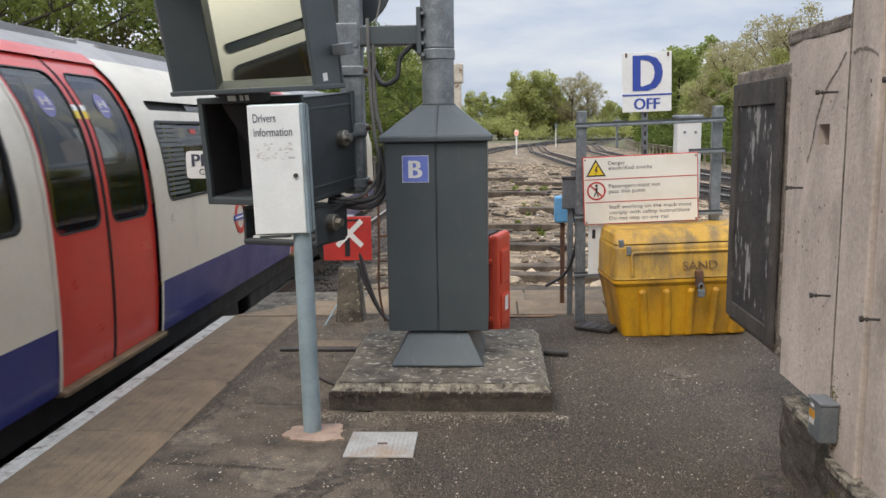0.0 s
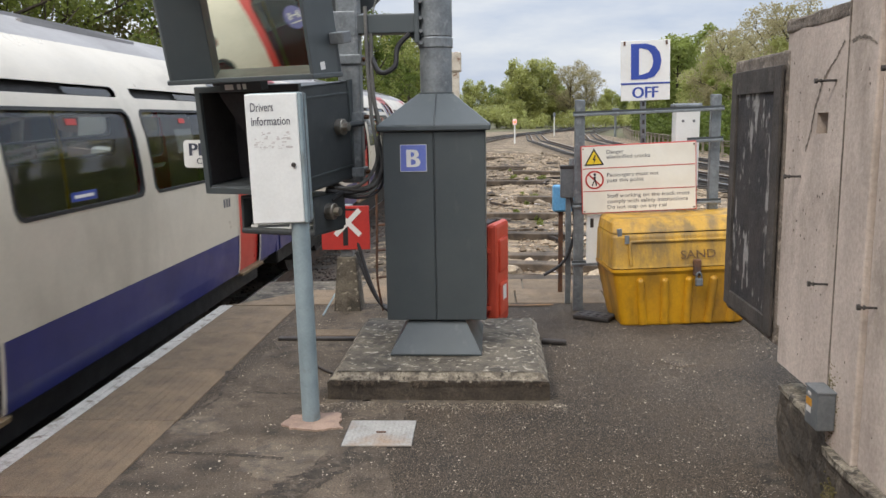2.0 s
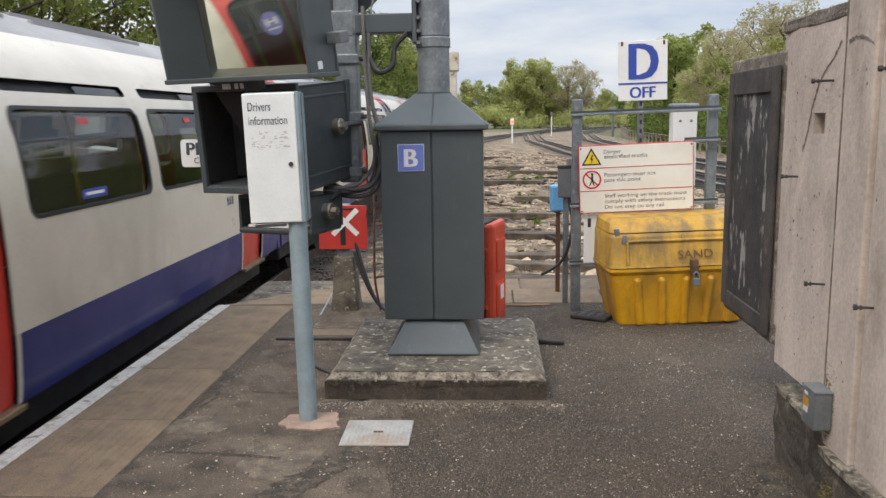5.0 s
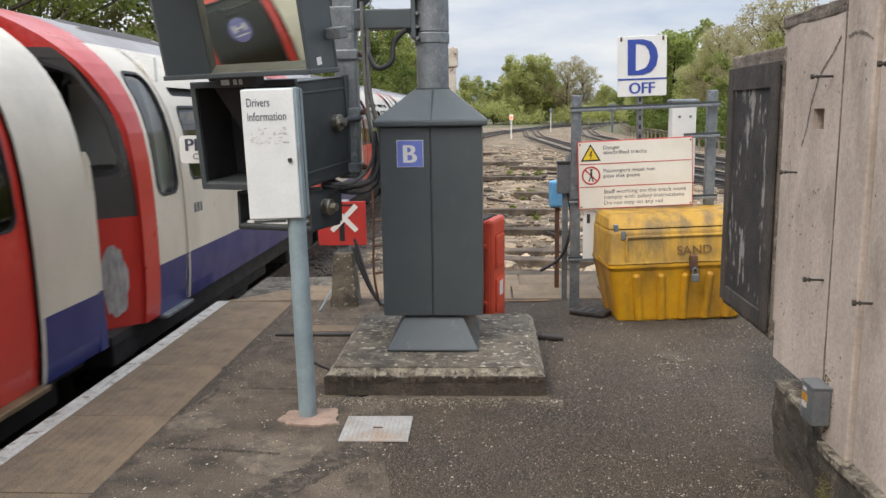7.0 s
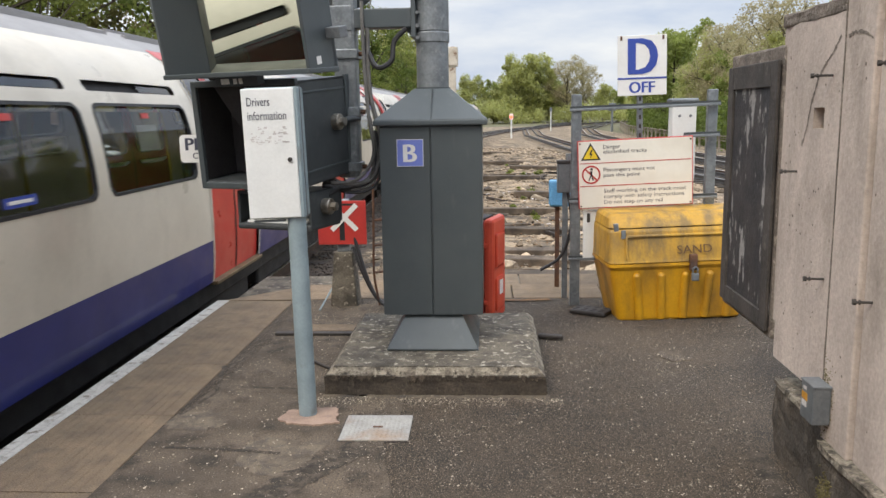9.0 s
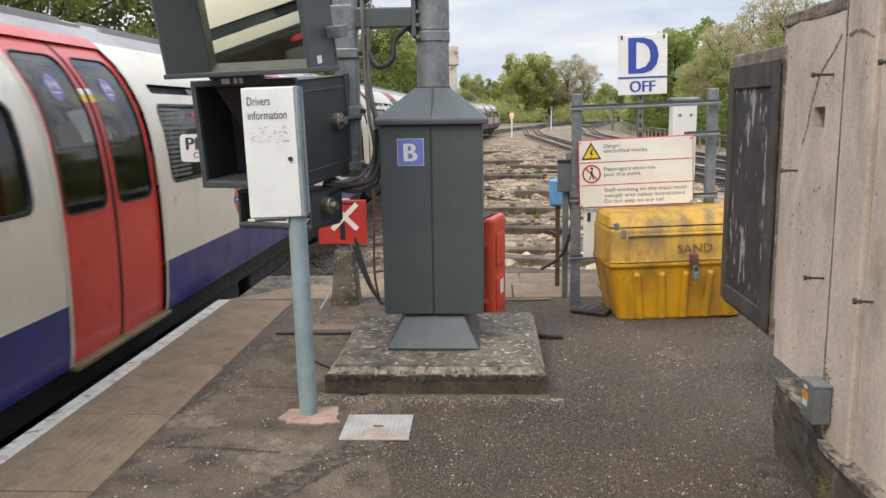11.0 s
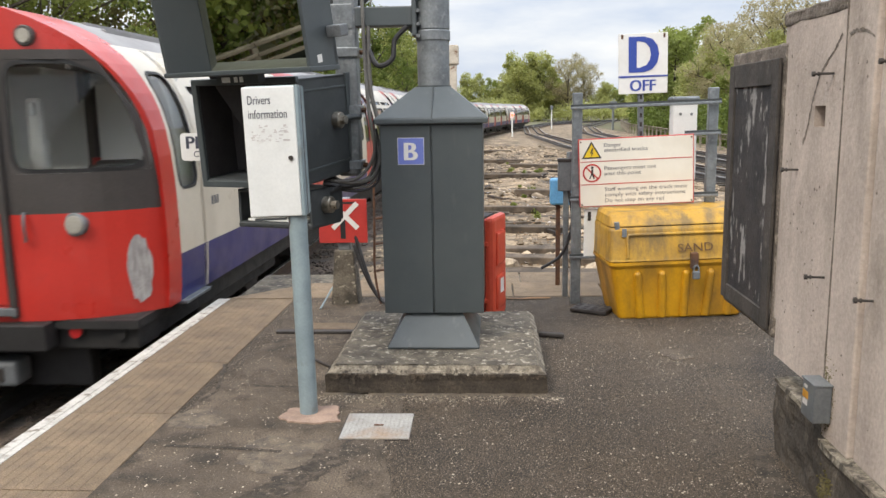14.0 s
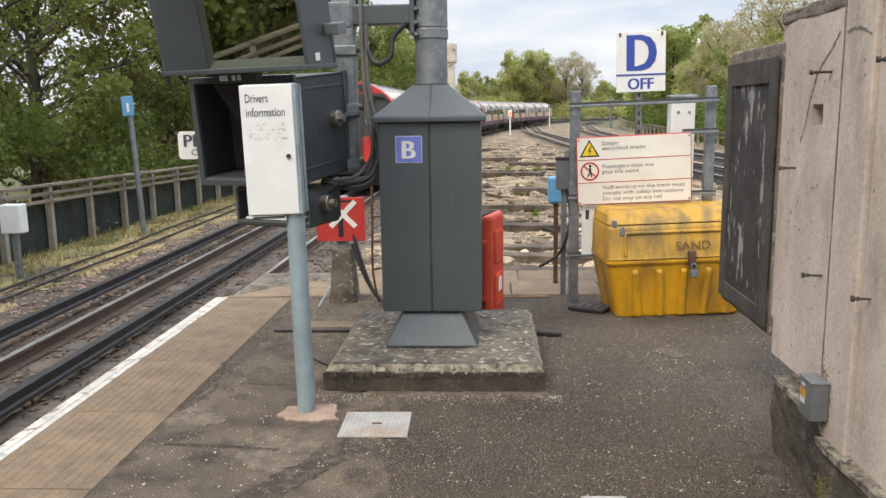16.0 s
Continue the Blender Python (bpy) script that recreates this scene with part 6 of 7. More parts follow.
part("panel", bx(0.008, 0.907, -0.001, 0.004, 0.008, 0.542, m=DS), "sign_cream", ds)
for z in (0.182, 0.366):
    part("divider", bx(0.014, 0.901, -0.003, 0.0, z - 0.003, z + 0.003, m=DS), "sign_red", ds)
tri = [(0.105 + 0.092 * math.sin(a), 0.437 + 0.092 * math.cos(a)) for a in (0, 2.094, 4.189)]
tri2 = [(0.105 + 0.070 * math.sin(a), 0.437 + 0.070 * math.cos(a)) for a in (0, 2.094, 4.189)]
part("warning_triangle", prism(tri, -0.003, 0, m=DS), "sign_black", ds)
part("triangle_face", prism(tri2, -0.0045, 0, m=DS), "sign_yellow", ds)
part("bolt_mark", prism([(0.110, 0.475), (0.092, 0.433), (0.106, 0.436), (0.098, 0.400), (0.121, 0.445), (0.107, 0.441), (0.121, 0.475)], -0.006, 0, m=DS), "sign_black", ds)
part("ban_ring", disc(0.075, -0.003, 0, m=DS @ pose(0.105, 0, 0.274), inner=0.062), "sign_red", ds)
part("ban_bar", bx(-0.07, 0.07, -0.0025, 0, -0.006, 0.006, m=DS @ pose(0.105, 0, 0.274, 0, 45, 0)), "sign_red", ds)
fig = disc(0.011, -0.004, 0, 12, m=DS @ pose(0.108, 0, 0.318))
prism([(0.098, 0.303), (0.116, 0.303), (0.114, 0.268), (0.126, 0.226), (0.117, 0.226), (0.105, 0.262), (0.09, 0.226), (0.081, 0.228), (0.1, 0.27)], -0.004, 0, bm=fig, m=DS)
part("pictogram", fig, "sign_black", ds)
for i, (tx, x, z, w) in enumerate((("Danger", 0.205, 0.480, 0.135), ("electrified tracks", 0.205, 0.440, 0.345), ("Passengers must not", 0.205, 0.295, 0.41), ("pass this point", 0.205, 0.252, 0.29),
                                  ("Staff working on the track must", 0.205, 0.125, 0.655), ("comply with safety instructions", 0.205, 0.080, 0.64), ("Do not step on any rail", 0.205, 0.034, 0.47))):
    words("lettering", tx, 0.044, DS @ pose(x, -0.002, z), "letter_soft", ds, w)
for x, z in ((0.02, 0.525), (0.895, 0.525), (0.02, 0.02), (0.895, 0.02)):
    part("fixing", disc(0.007, -0.006, 0, 10, m=DS @ pose(x, 0, z)), "rust", ds)
part("lower_plate", bx(0.755, 0.90, FY - 0.045, FY - 0.035, 0.40, 0.80, 0.004), "white_paint", wf, "scratched white plate")
part("plate_hole", bx(0.785, 0.812, FY - 0.048, FY - 0.044, 0.70, 0.775, 0.004), "iron", wf)
part("plate_hole", bx(0.862, 0.882, FY - 0.048, FY - 0.044, 0.745, 0.77, 0.003), "iron", wf)

DY = 6.85
dsn = thing("depot_sign", "white square sign lettered D OFF on a perforated post", "sign", pose(1.090, DY, 0, 0, -1.2, 0))
part("post", bx(0.165, 0.21, -0.02, 0.02, -0.03, 1.8, 0.004), "galv", dsn)
b = bmesh.new()
for z in np.arange(1.0, 1.75, 0.075):
    bx(0.178, 0.197, -0.022, -0.0195, z, z + 0.035, bm=b)
part("post_hole", b, "iron", dsn)
pn = part("panel", bx(0, 0.40, -0.04, -0.03, 1.72, 2.205, 0.003), "sign_white", dsn)
part("divider", bx(0.0, 0.40, -0.043, -0.039, 1.852, 1.866), "sign_blue", pn)
for k in range(5):
    words("letter", "D", 0.42, pose(0.082 + 0.008 * k, -0.0415 - 0.0003 * k, 1.892), "sign_blue", pn, 0.215)
for k in range(3):
    words("letters", "OFF", 0.13, pose(0.092 + 0.004 * k, -0.0415 - 0.0004 * k, 1.742), "sign_blue", pn, 0.205)
for x in (0.03, 0.37):
    part("rusty_fixing", bx(x - 0.008, x + 0.008, -0.044, -0.039, 2.165, 2.2), "rust", pn)
wb = thing("white_case", "white steel case with a pale lid behind the warning fence", "case", pose(1.615, 6.85, 0))
part("case", bx(-0.10, 0.10, 0.0, 0.15, 1.0, 1.66, 0.01), "white_paint", wb)
part("lid", bx(-0.115, 0.115, -0.02, 0.17, 1.655, 1.695, 0.014), "galv", wb)
part("post", bx(-0.03, 0.03, 0.04, 0.1, -0.03, 1.0, 0.004), "galv", wb)
for x in (-0.04, 0.05):
    part("rivet", disc(0.012, -0.004, 0.002, 12, m=pose(x, 0, 1.55)), "galv", wb)

jb = thing("junction_box", "grey steel junction box on a thin post", "junction box", pose(0.625, 6.85, 0))
part("box", bx(-0.06, 0.05, -0.05, 0.05, 0.92, 1.19, 0.008), "grey_metal", jb)
part("lid", bx(-0.065, 0.055, -0.055, 0.055, 1.165, 1.195, 0.006), "iron", jb)
part("gland", cyl((0.03, -0.02, 1.19), (0.03, -0.02, 1.25), 0.022, n=12), "galv", jb)
part("post", bx(-0.015, 0.03, -0.02, 0.02, -0.6, 0.92, 0.004), "galv", jb)
part("cable", tube([(0.03, -0.03, 0.92), (0.06, -0.05, 0.7), (0.03, -0.04, 0.5), (-0.05, -0.04, 0.35), (-0.2, -0.02, 0.25)], 0.014, 8), "cable", jb, smooth=True)
bb = thing("blue_box", "pale blue plastic box on a stake", "box", pose(0.63, 7.3, 0))
part("box", bx(-0.10, 0.09, -0.06, 0.06, 0.75, 0.99, 0.02), "sky_blue", bb)
part("stake", bx(-0.045, -0.005, -0.02, 0.02, -0.3, 0.76, 0.003), "rust", bb)
part("stake", bx(0.04, 0.07, -0.02, 0.02, -0.3, 0.76, 0.003), "rust", bb)
td = thing("rubber_block", "dark perforated rubber track block beside the bin", "block", pose(0.80, 6.3, 0.0, 0, 0, -28))
part("block", bx(-0.15, 0.15, -0.10, 0.10, 0.0, 0.035, 0.01), "iron", td)
b = bmesh.new()
for i in range(4):
    for j in range(3):
        bx(-0.018, 0.018, -0.012, 0.012, 0.034, 0.038, bm=b, m=pose(-0.11 + i * 0.07, -0.065 + j * 0.06, 0))
part("hole", b, "inside_black", td)

# ---- yellow sand bin ----
bn = thing("sand_bin", "weathered yellow plastic sand bin with a padlocked lid", "sand bin", pose(1.44, 6.32, 0.0, 0, -1.2, 5))
W1, W0 = 0.575, 0.475


def shell(z_prof, mat_name, name, label=""):
    """Rounded box sections stacked by height: (z, half width, front y, back y)."""
    V, Fc = [], []
    n = 28
    for z, hw, f, k in z_prof:
        cyy, hd = (f + k) / 2, (k - f) / 2
        for i in range(n):
            a = 2 * math.pi * i / n
            c, s = math.cos(a), math.sin(a)
            e = 0.13
            V.append((hw * math.copysign(abs(c) ** e, c), cyy + hd * math.copysign(abs(s) ** e, s), z))
    for r in range(len(z_prof) - 1):
        for i in range(n):
            Fc.append((r * n + i, r * n + (i + 1) % n, (r + 1) * n + (i + 1) % n, (r + 1) * n + i))
    Fc.append(tuple(range(n))[::-1])
    Fc.append(tuple((len(z_prof) - 1) * n + i for i in range(n)))
    return fast(name, V, Fc, mat_name, bn, label, smooth=False)


tub = shell([(0.0, W0, -0.20, 0.33), (0.015, W0 + 0.008, -0.21, 0.34), (0.41, 0.555, -0.275, 0.40), (0.44, 0.575, -0.295, 0.425), (0.462, 0.575, -0.295, 0.425)], "bin_clean", "tub", "cleaner orange-yellow tub")
for i in range(5):
    x = -0.355 + i * 0.187
    r = bmesh.new()
    p0, p1 = Vector((x * 0.9, -0.207, 0.02)), Vector((x, -0.268, 0.36))
    cyl(p0, p1, 0.034, 0.03, 16, r)
    bmesh.ops.create_uvsphere(r, u_segments=16, v_segments=8, radius=0.03, matrix=Matrix.Translation(p1))
    part("rib", r, "bin_clean", tub, smooth=True)
lid = shell([(0.47, 0.572, -0.29, 0.425), (0.485, 0.568, -0.285, 0.42), (0.70, 0.560, -0.242, 0.41), (0.722, 0.554, -0.23, 0.40)], "bin_yellow", "lid", "dirt-streaked yellow front lid")
shell([(0.732, 0.554, -0.228, 0.40), (0.745, 0.55, -0.22, 0.395), (0.80, 0.54, -0.165, 0.36), (0.828, 0.515, -0.12, 0.32)], "bin_yellow", "lid_top", "dirt-streaked yellow top")


def fyb(z):
    return -0.285 + (z - 0.485) * 0.2


fr = bmesh.new()
tube([(-0.43, fyb(0.50) - 0.006, 0.50), (-0.43, fyb(0.6) - 0.006, 0.6), (-0.425, fyb(0.655) - 0.006, 0.655), (-0.38, fyb(0.665) - 0.006, 0.668), (-0.1, fyb(0.665) - 0.006, 0.668), (0.3, fyb(0.665) - 0.006, 0.668), (0.5, fyb(0.665) - 0.006, 0.668)], 0.012, 8, fr)
part("raised_edge", fr, "bin_yellow", lid, smooth=True)
words("lettering", "SAND", 0.09, pose(-0.05, fyb(0.545) - 0.016, 0.530, -11, -1), "letter_brown", lid, 0.265)
part("hinge_plate", bx(-0.47, -0.435, -0.262, -0.25, 0.655, 0.72, 0.003), "galv", lid)
part("hinge_plate", bx(-0.465, -0.43, -0.232, -0.205, 0.738, 0.80, 0.003, m=pose(0, 0, 0, 0, -4, 0)), "galv", lid)
hs = part("hasp", bx(0.04, 0.095, -0.325, -0.28, 0.40, 0.525, 0.008), "rust", lid, "rust-brown hasp strap")
part("padlock", merge(bx(0.045, 0.10, -0.35, -0.318, 0.325, 0.385, 0.008), tube([(0.055, -0.335, 0.38), (0.055, -0.335, 0.415), (0.072, -0.335, 0.43), (0.09, -0.335, 0.415), (0.09, -0.335, 0.38)], 0.007, 6)), "grey_metal", hs, "grey padlock")

# ---- concrete wall with the notice panel ----
WX = 1.34
wall = thing("wall_east", "weathered precast concrete wall with pilasters", "wall", kind="structure")


def holed(y0, y1, z0, z1, hole, deep, thick):
    """A cast panel facing -x with a square recess."""
    h0, h1, g0, g1 = hole
    b = bx(WX, WX + thick, y0, h0, z0, z1)
    bx(WX, WX + thick, h1, y1, z0, z1, bm=b)
    bx(WX, WX + thick, h0, h1, z0, g0, bm=b)
    bx(WX, WX + thick, h0, h1, g1, z1, bm=b)
    bx(WX + deep, WX + thick, h0, h1, g0, g1, bm=b)
    bmesh.ops.remove_doubles(b, verts=b.verts, dist=0.0005)
    return b


SOCK = (3.335, 3.445, 1.515, 1.60)
part("panel", holed(3.10, 3.755, 0.435, 1.995, SOCK, 0.075, 0.16), "concrete", wall, "streaked pale cast concrete panel with a square socket")
part("panel_top", roughen(bx(WX - 0.004, WX + 0.16, 3.10, 3.845, 1.955, 2.015, 0.01), 7, 0.006, 22, 5), "concrete_top", wall, "dark weathered chipped top edge")
part("edge_strip", bx(WX + 0.006, WX + 0.15, 3.76, 3.842, 0.60, 1.99, 0.006), "concrete", wall)
part("pilaster", bx(WX - 0.03, WX + 0.2, 2.875, 3.112, 0.30, 3.2, 0.008), "concrete", wall)
# dark strip painting the shadow and stain line at the pilaster's step
part("groove_strip", roughen(bx(WX - 0.032, WX - 0.026, 3.108, 3.115, 0.38, 3.2), 30, 0.0015, 25, 6), "concrete_top", wall)
part("panel", bx(WX - 0.012, WX + 0.16, -12, 2.865, 0.30, 3.2, 0.008), "concrete", wall)
# wall plinth: shading of its faces is in the dark colour
part("plinth", roughen(bx(WX - 0.012, WX + 0.26, 3.05, 3.69, -0.05, 0.335, 0.03), 12, 0.012, 9, 8), "plinth_concrete", wall, "rough concrete plinth, shading put into its dark tone")
part("plinth_cap", roughen(bx(WX - 0.016, WX + 0.1, 3.06, 3.69, 0.322, 0.346), 12, 0.008, 18, 9), "plinth_lichen", wall, "pale lichened plinth edge")
part("plinth", roughen(bx(WX - 0.055, WX + 0.26, 0.4, 3.055, -0.05, 0.292, 0.03), 22, 0.012, 7, 10), "plinth_concrete", wall, "rough concrete plinth, shading put into its dark tone")
part("plinth_cap", roughen(bx(WX - 0.06, WX + 0.1, 0.4, 3.06, 0.278, 0.305), 24, 0.008, 16, 11), "plinth_lichen", wall, "pale lichened plinth edge")
part("plinth", bx(WX - 0.055, WX + 0.26, -12, 0.4, -0.05, 0.3, 0.03), "plinth_concrete", wall)
b = bmesh.new()
for k in range(420):
    y_ = 3.10 - abs(rng_p.gauss(0, 0.035))
    z_ = 0.47 + rng_p.gauss(0, 0.075)
    if y_ > 2.99 and 0.31 < z_ < 0.66:
        q_ = rng_p.uniform(0.0015, 0.004)
        bmesh.ops.create_icosphere(b, subdivisions=1, radius=q_, matrix=Matrix.Translation((WX - 0.030, y_, z_)))
for k in range(260):
    y_, z_ = 2.98 + rng_p.gauss(0, 0.03), 0.07 + abs(rng_p.gauss(0, 0.06))
    q_ = rng_p.uniform(0.002, 0.005)
    bmesh.ops.create_icosphere(b, subdivisions=1, radius=q_, matrix=Matrix.Translation((WX - 0.056, y_, z_)))
tagged(part("moss", b, "moss", wall, "yellow-green moss specks on the concrete"), "yellow-green moss specks on the concrete", kind="stuff")
for y, z, l in ((3.27, 1.724, 0.08), (3.582, 1.326, 0.07), (3.237, 0.916, 0.075), (2.79, 0.925, 0.075), (2.72, 1.74, 0.08)):
    part("hook", merge(cyl((WX - l, y + 0.02, z), (WX + 0.03, y, z), 0.005, n=8), merge(cyl((WX - l, y + 0.02, z), (WX - l + 0.012, y + 0.018, z), 0.011, n=6), cyl((WX - l + 0.02, y + 0.016, z), (WX - l + 0.026, y + 0.015, z), 0.009, n=6))), "iron", wall)


def crack(pts, w, seed):
    """A thin ragged crack line lying in the wall's face; points are x, y, z."""
    r = random.Random(seed)
    P = [Vector(p) for p in pts]
    fine = [P[i].lerp(P[i + 1], k / 10) for i in range(len(P) - 1) for k in range(10)] + [P[-1]]
    V = []
    for p in fine:
        j, ww = r.uniform(-0.004, 0.004), w * r.uniform(0.3, 1.3)
        V += [(p.x, p.y + j - ww / 2, p.z - ww / 2), (p.x, p.y + j + ww / 2, p.z + ww / 2)]
    return fast("crack_line", V, [(2 * i, 2 * i + 1, 2 * i + 3, 2 * i + 2) for i in range(len(fine) - 1)], "concrete_top", wall)


crack([(WX - 0.0015, 3.22, 1.87), (WX - 0.0015, 3.277, 1.819), (WX - 0.0015, 3.345, 1.775), (WX - 0.0015, 3.413, 1.721), (WX - 0.0015, 3.47, 1.62), (WX - 0.0015, 3.50, 1.53), (WX - 0.0015, 3.551, 1.437)], 0.011, 1)
crack([(WX - 0.0315, 3.08, 1.855), (WX - 0.0315, 3.04, 1.866), (WX - 0.0315, 2.97, 1.862), (WX - 0.0315, 2.918, 1.846), (WX - 0.0315, 2.885, 1.83)], 0.015, 2)
crack([(WX - 0.0135, 2.84, 1.82), (WX - 0.0135, 2.78, 1.79), (WX - 0.0135, 2.70, 1.70)], 0.012, 3)
b = bmesh.new()
for k in range(90):
    y_, z_, q_ = rng_p.uniform(2.5, 3.74), rng_p.uniform(0.46, 1.95), rng_p.uniform(0.0015, 0.0045)
    x_ = WX - 0.0012 if y_ > 3.13 else (WX - 0.0312 if 2.89 < y_ < 3.10 else WX - 0.0132)
    if abs(y_ - 3.12) < 0.012 or abs(y_ - 2.875) < 0.015 or (3.3 < y_ < 3.47 and 1.5 < z_ < 1.62):
        continue
    bx(x_, x_ + 0.004, y_ - q_, y_ + q_, z_ - q_ * 1.4, z_ + q_ * 1.2, bm=b)
part("pit_mark", b, "concrete_top", wall, "small dark pits in the concrete")
npn = thing("notice_panel", "old concrete notice panel with a peeling black frame", "notice board", pose(-0.02, 0, -0.02))
part("slab", roughen(bx(WX + 0.02, WX + 0.09, 3.80, 4.62, 0.52, 1.905, 0.012), 10, 0.004, 12, 14), "concrete_top", npn)
part("backing", bx(WX + 0.008, WX + 0.022, 3.84, 4.57, 0.57, 1.82, 0.003), "poster_black", npn, "black board with peeling pale paper")
for y0, y1, z0, z1 in ((3.825, 3.92, 0.555, 1.84), (4.50, 4.59, 0.555, 1.84), (3.92, 4.50, 1.72, 1.84), (3.92, 4.50, 0.555, 0.64)):
    part("frame", bx(WX - 0.004, WX + 0.012, y0, y1, z0, z1, 0.004), "poster_frame", npn)
wbx = thing("wall_box", "grey steel switch box with an orange label", "switch box", pose(1.2735, 3.08, 0.455))
part("box", bx(-0.035, 0.035, -0.06, 0.062, -0.075, 0.076, 0.006), "grey_metal", wbx)
part("lid", bx(-0.038, 0.036, -0.064, 0.066, 0.074, 0.083, 0.003), "grey_metal", wbx)
part("label", bx(-0.0365, -0.0348, -0.005, 0.048, 0.005, 0.035), "label_orange", wbx)
part("label", bx(-0.0365, -0.0348, 0.0, 0.045, -0.022, 0.001), "residue", wbx)
part("label", bx(-0.0365, -0.0348, 0.005, 0.035, 0.048, 0.06), "residue", wbx)

# ---- fences ----


def board_fence(name, label, path, ground, top, posts, group):
    f = thing(name, label, "fence", group=group)
    pb = bx(-0.06, 0.06, -0.05, 0.05, -0.25, top + 0.05, 0.01, seg=1)
    pm = bpy.data.meshes.new("post")
    pb.to_mesh(pm), pb.free()
    pm.materials.append(M["fence_concrete"])
    for y in posts:
        o = new("post", pm)
        o.parent = f
        o.matrix_local = pose(path(y), y, ground(y))
    rb_ = bx(-0.02, 0.02, 0, 1.0, -0.028, 0.028, 0.006, seg=1)
    rm = bpy.data.meshes.new("rail")
    rb_.to_mesh(rm), rb_.free()
    rm.materials.append(M["weathered_wood"])
    cb = bx(-0.07, 0.07, 0, 1.0, -0.024, 0.024, 0.006, seg=1)
    cm = bpy.data.meshes.new("rail")
    cb.to_mesh(cm), cb.free()
    cm.materials.append(M["weathered_wood"])
    for i in range(len(posts) - 1):
        y0, y1 = posts[i], posts[i + 1]
        for k, h in enumerate((0.0, -0.14, -0.27)):
            a, b_ = Vector((path(y0) + 0.07 * (k > 0), y0, ground(y0) + top + 0.08 + h)), Vector((path(y1) + 0.07 * (k > 0), y1, ground(y1) + top + 0.08 + h))
            d = b_ - a
            o = new("rail", cm if k == 0 else rm)
            o.parent = f
            o.matrix_local = Matrix.Translation(a) @ d.to_track_quat("Y", "Z").to_matrix().to_4x4() @ Matrix.Diagonal((1, d.length * 0.985, 1, 1))
    return f


left_path = lambda y: -7.85 + (0.03 * (y - 12) if y > 12 else 0) + max(0, line_x(y) - TRACK_X)
left_ground = lambda y: -0.72 - (0.02 * (y - 12) if 12 < y < 24 else (0.24 if y >= 24 else 0))
board_fence("boundary_fence", "weathered timber rails on concrete posts beside the track", left_path, left_ground, 1.08, [-12 + 1.35 * i for i in range(52)], "line-side fences")
right_path = lambda y: float(np.interp(y, (0, 10, 28, 40, 60, 86, 120, 160), (26, 20, 14.6, 13.2, 13.2, 14.5, 19, 29)))
board_fence("boundary_fence", "weathered timber rails on concrete posts beside the far track", right_path, lambda y: -0.95, 0.95, [10 + 2.2 * i for i in range(55)], "line-side fences")
net = fast("fence_mesh_screen", [(left_path(y) - 0.08, y, left_ground(y) + z) for y in np.arange(-12, 56, 1.35) for z in (-0.1, 0.82)], [(2 * i, 2 * i + 1, 2 * i + 3, 2 * i + 2) for i in range(50)], "netting")
tagged(net, "dark green netting behind the fence posts", "netting", kind="structure")

verge_y = [6 + 0.6 * i for i in range(56)]
V = [(left_path(y) - 0.3 + (2.0 + 0.25 * noise.noise((y * 0.7, 0, 4))) * k / 8, y, bed(left_path(y) + 2.0 * k / 8, y) + 0.02 + 0.035 * noise.noise((y * 1.7, k * 0.6, 3)) - 0.03 * (k == 8)) for y in verge_y for k in range(9)]
verge = fast("verge", V, [(9 * i + k, 9 * i + k + 1, 9 * i + k + 10, 9 * i + k + 9) for i in range(55) for k in range(8)], "verge_mat", smooth=True)
tagged(verge, "dry yellowish grass verge beside the boundary fence", "verge", kind="structure")

# blue number post and white case beside the track
bp = thing("marker_post", "grey post with a small blue marker plate", "marker post", pose(-7.06, 15.75, -0.70, 0, -2.2, 0))
part("post", cyl((0, 0, -0.1), (0, 0, 2.68), 0.055, n=14), "galv", bp, smooth=True)
pl_ = part("plate", bx(-0.12, 0.12, -0.075, -0.06, 2.29, 2.67, 0.01), "sky_blue", bp, "bright blue marker plate")
part("mark", bx(-0.02, 0.025, -0.079, -0.074, 2.36, 2.54), "sign_white", pl_)
wc = thing("line_side_case", "small white case on a stake beside the fence", "case", pose(-7.05, 11.35, 0.0))
part("case", bx(-0.16, 0.16, -0.1, 0.1, -0.10, 0.33, 0.02), "white_paint", wc)
part("stake", bx(-0.04, 0.04, -0.04, 0.04, -0.9, -0.1), "galv", wc)
part("stay", bx(-0.5, -0.16, -0.03, 0.03, -0.03, 0.28, 0.01), "mortar_pink", wc)

# lines of cable on the ballast
for off, z in ((-2.45, -0.76), (-2.8, -0.75)):
    pts = [(line_x(y) + off + 0.12 * noise.noise((y * 0.4, off, 0)), y, z + 0.03 * noise.noise((y, off, 2))) for y in np.arange(4, 34, 2.5)]
    tagged(part("cable", tube(pts, 0.022, 6), "cable", None, smooth=True), "black cable lying along the ballast", "cable", "track cables")

# far signals
for x, y, h, lamp in ((1.85, 72, 1.9, True), (8.3, 112, 2.6, False)):
    s = thing("ground_signal", "low line-side signal on a pale post", "signal", pose(x, y, -0.8))
    part("post", cyl((0, 0, -0.2), (0, 0, h), 0.07, n=10), "white_paint", s)
    part("head", bx(-0.17, 0.17, -0.1, 0.1, h - 0.15, h + 0.4, 0.03), "white_paint" if lamp else "galv", s)
    if lamp:
        part("lens", cyl((0, -0.14, h + 0.13), (0, -0.1, h + 0.13), 0.12, n=16), "signal_red", s, "lit red signal lens")
ms = thing("signal_mast", "grey signal mast beside the far tracks", "signal", pose(15.6, 105, -0.9))
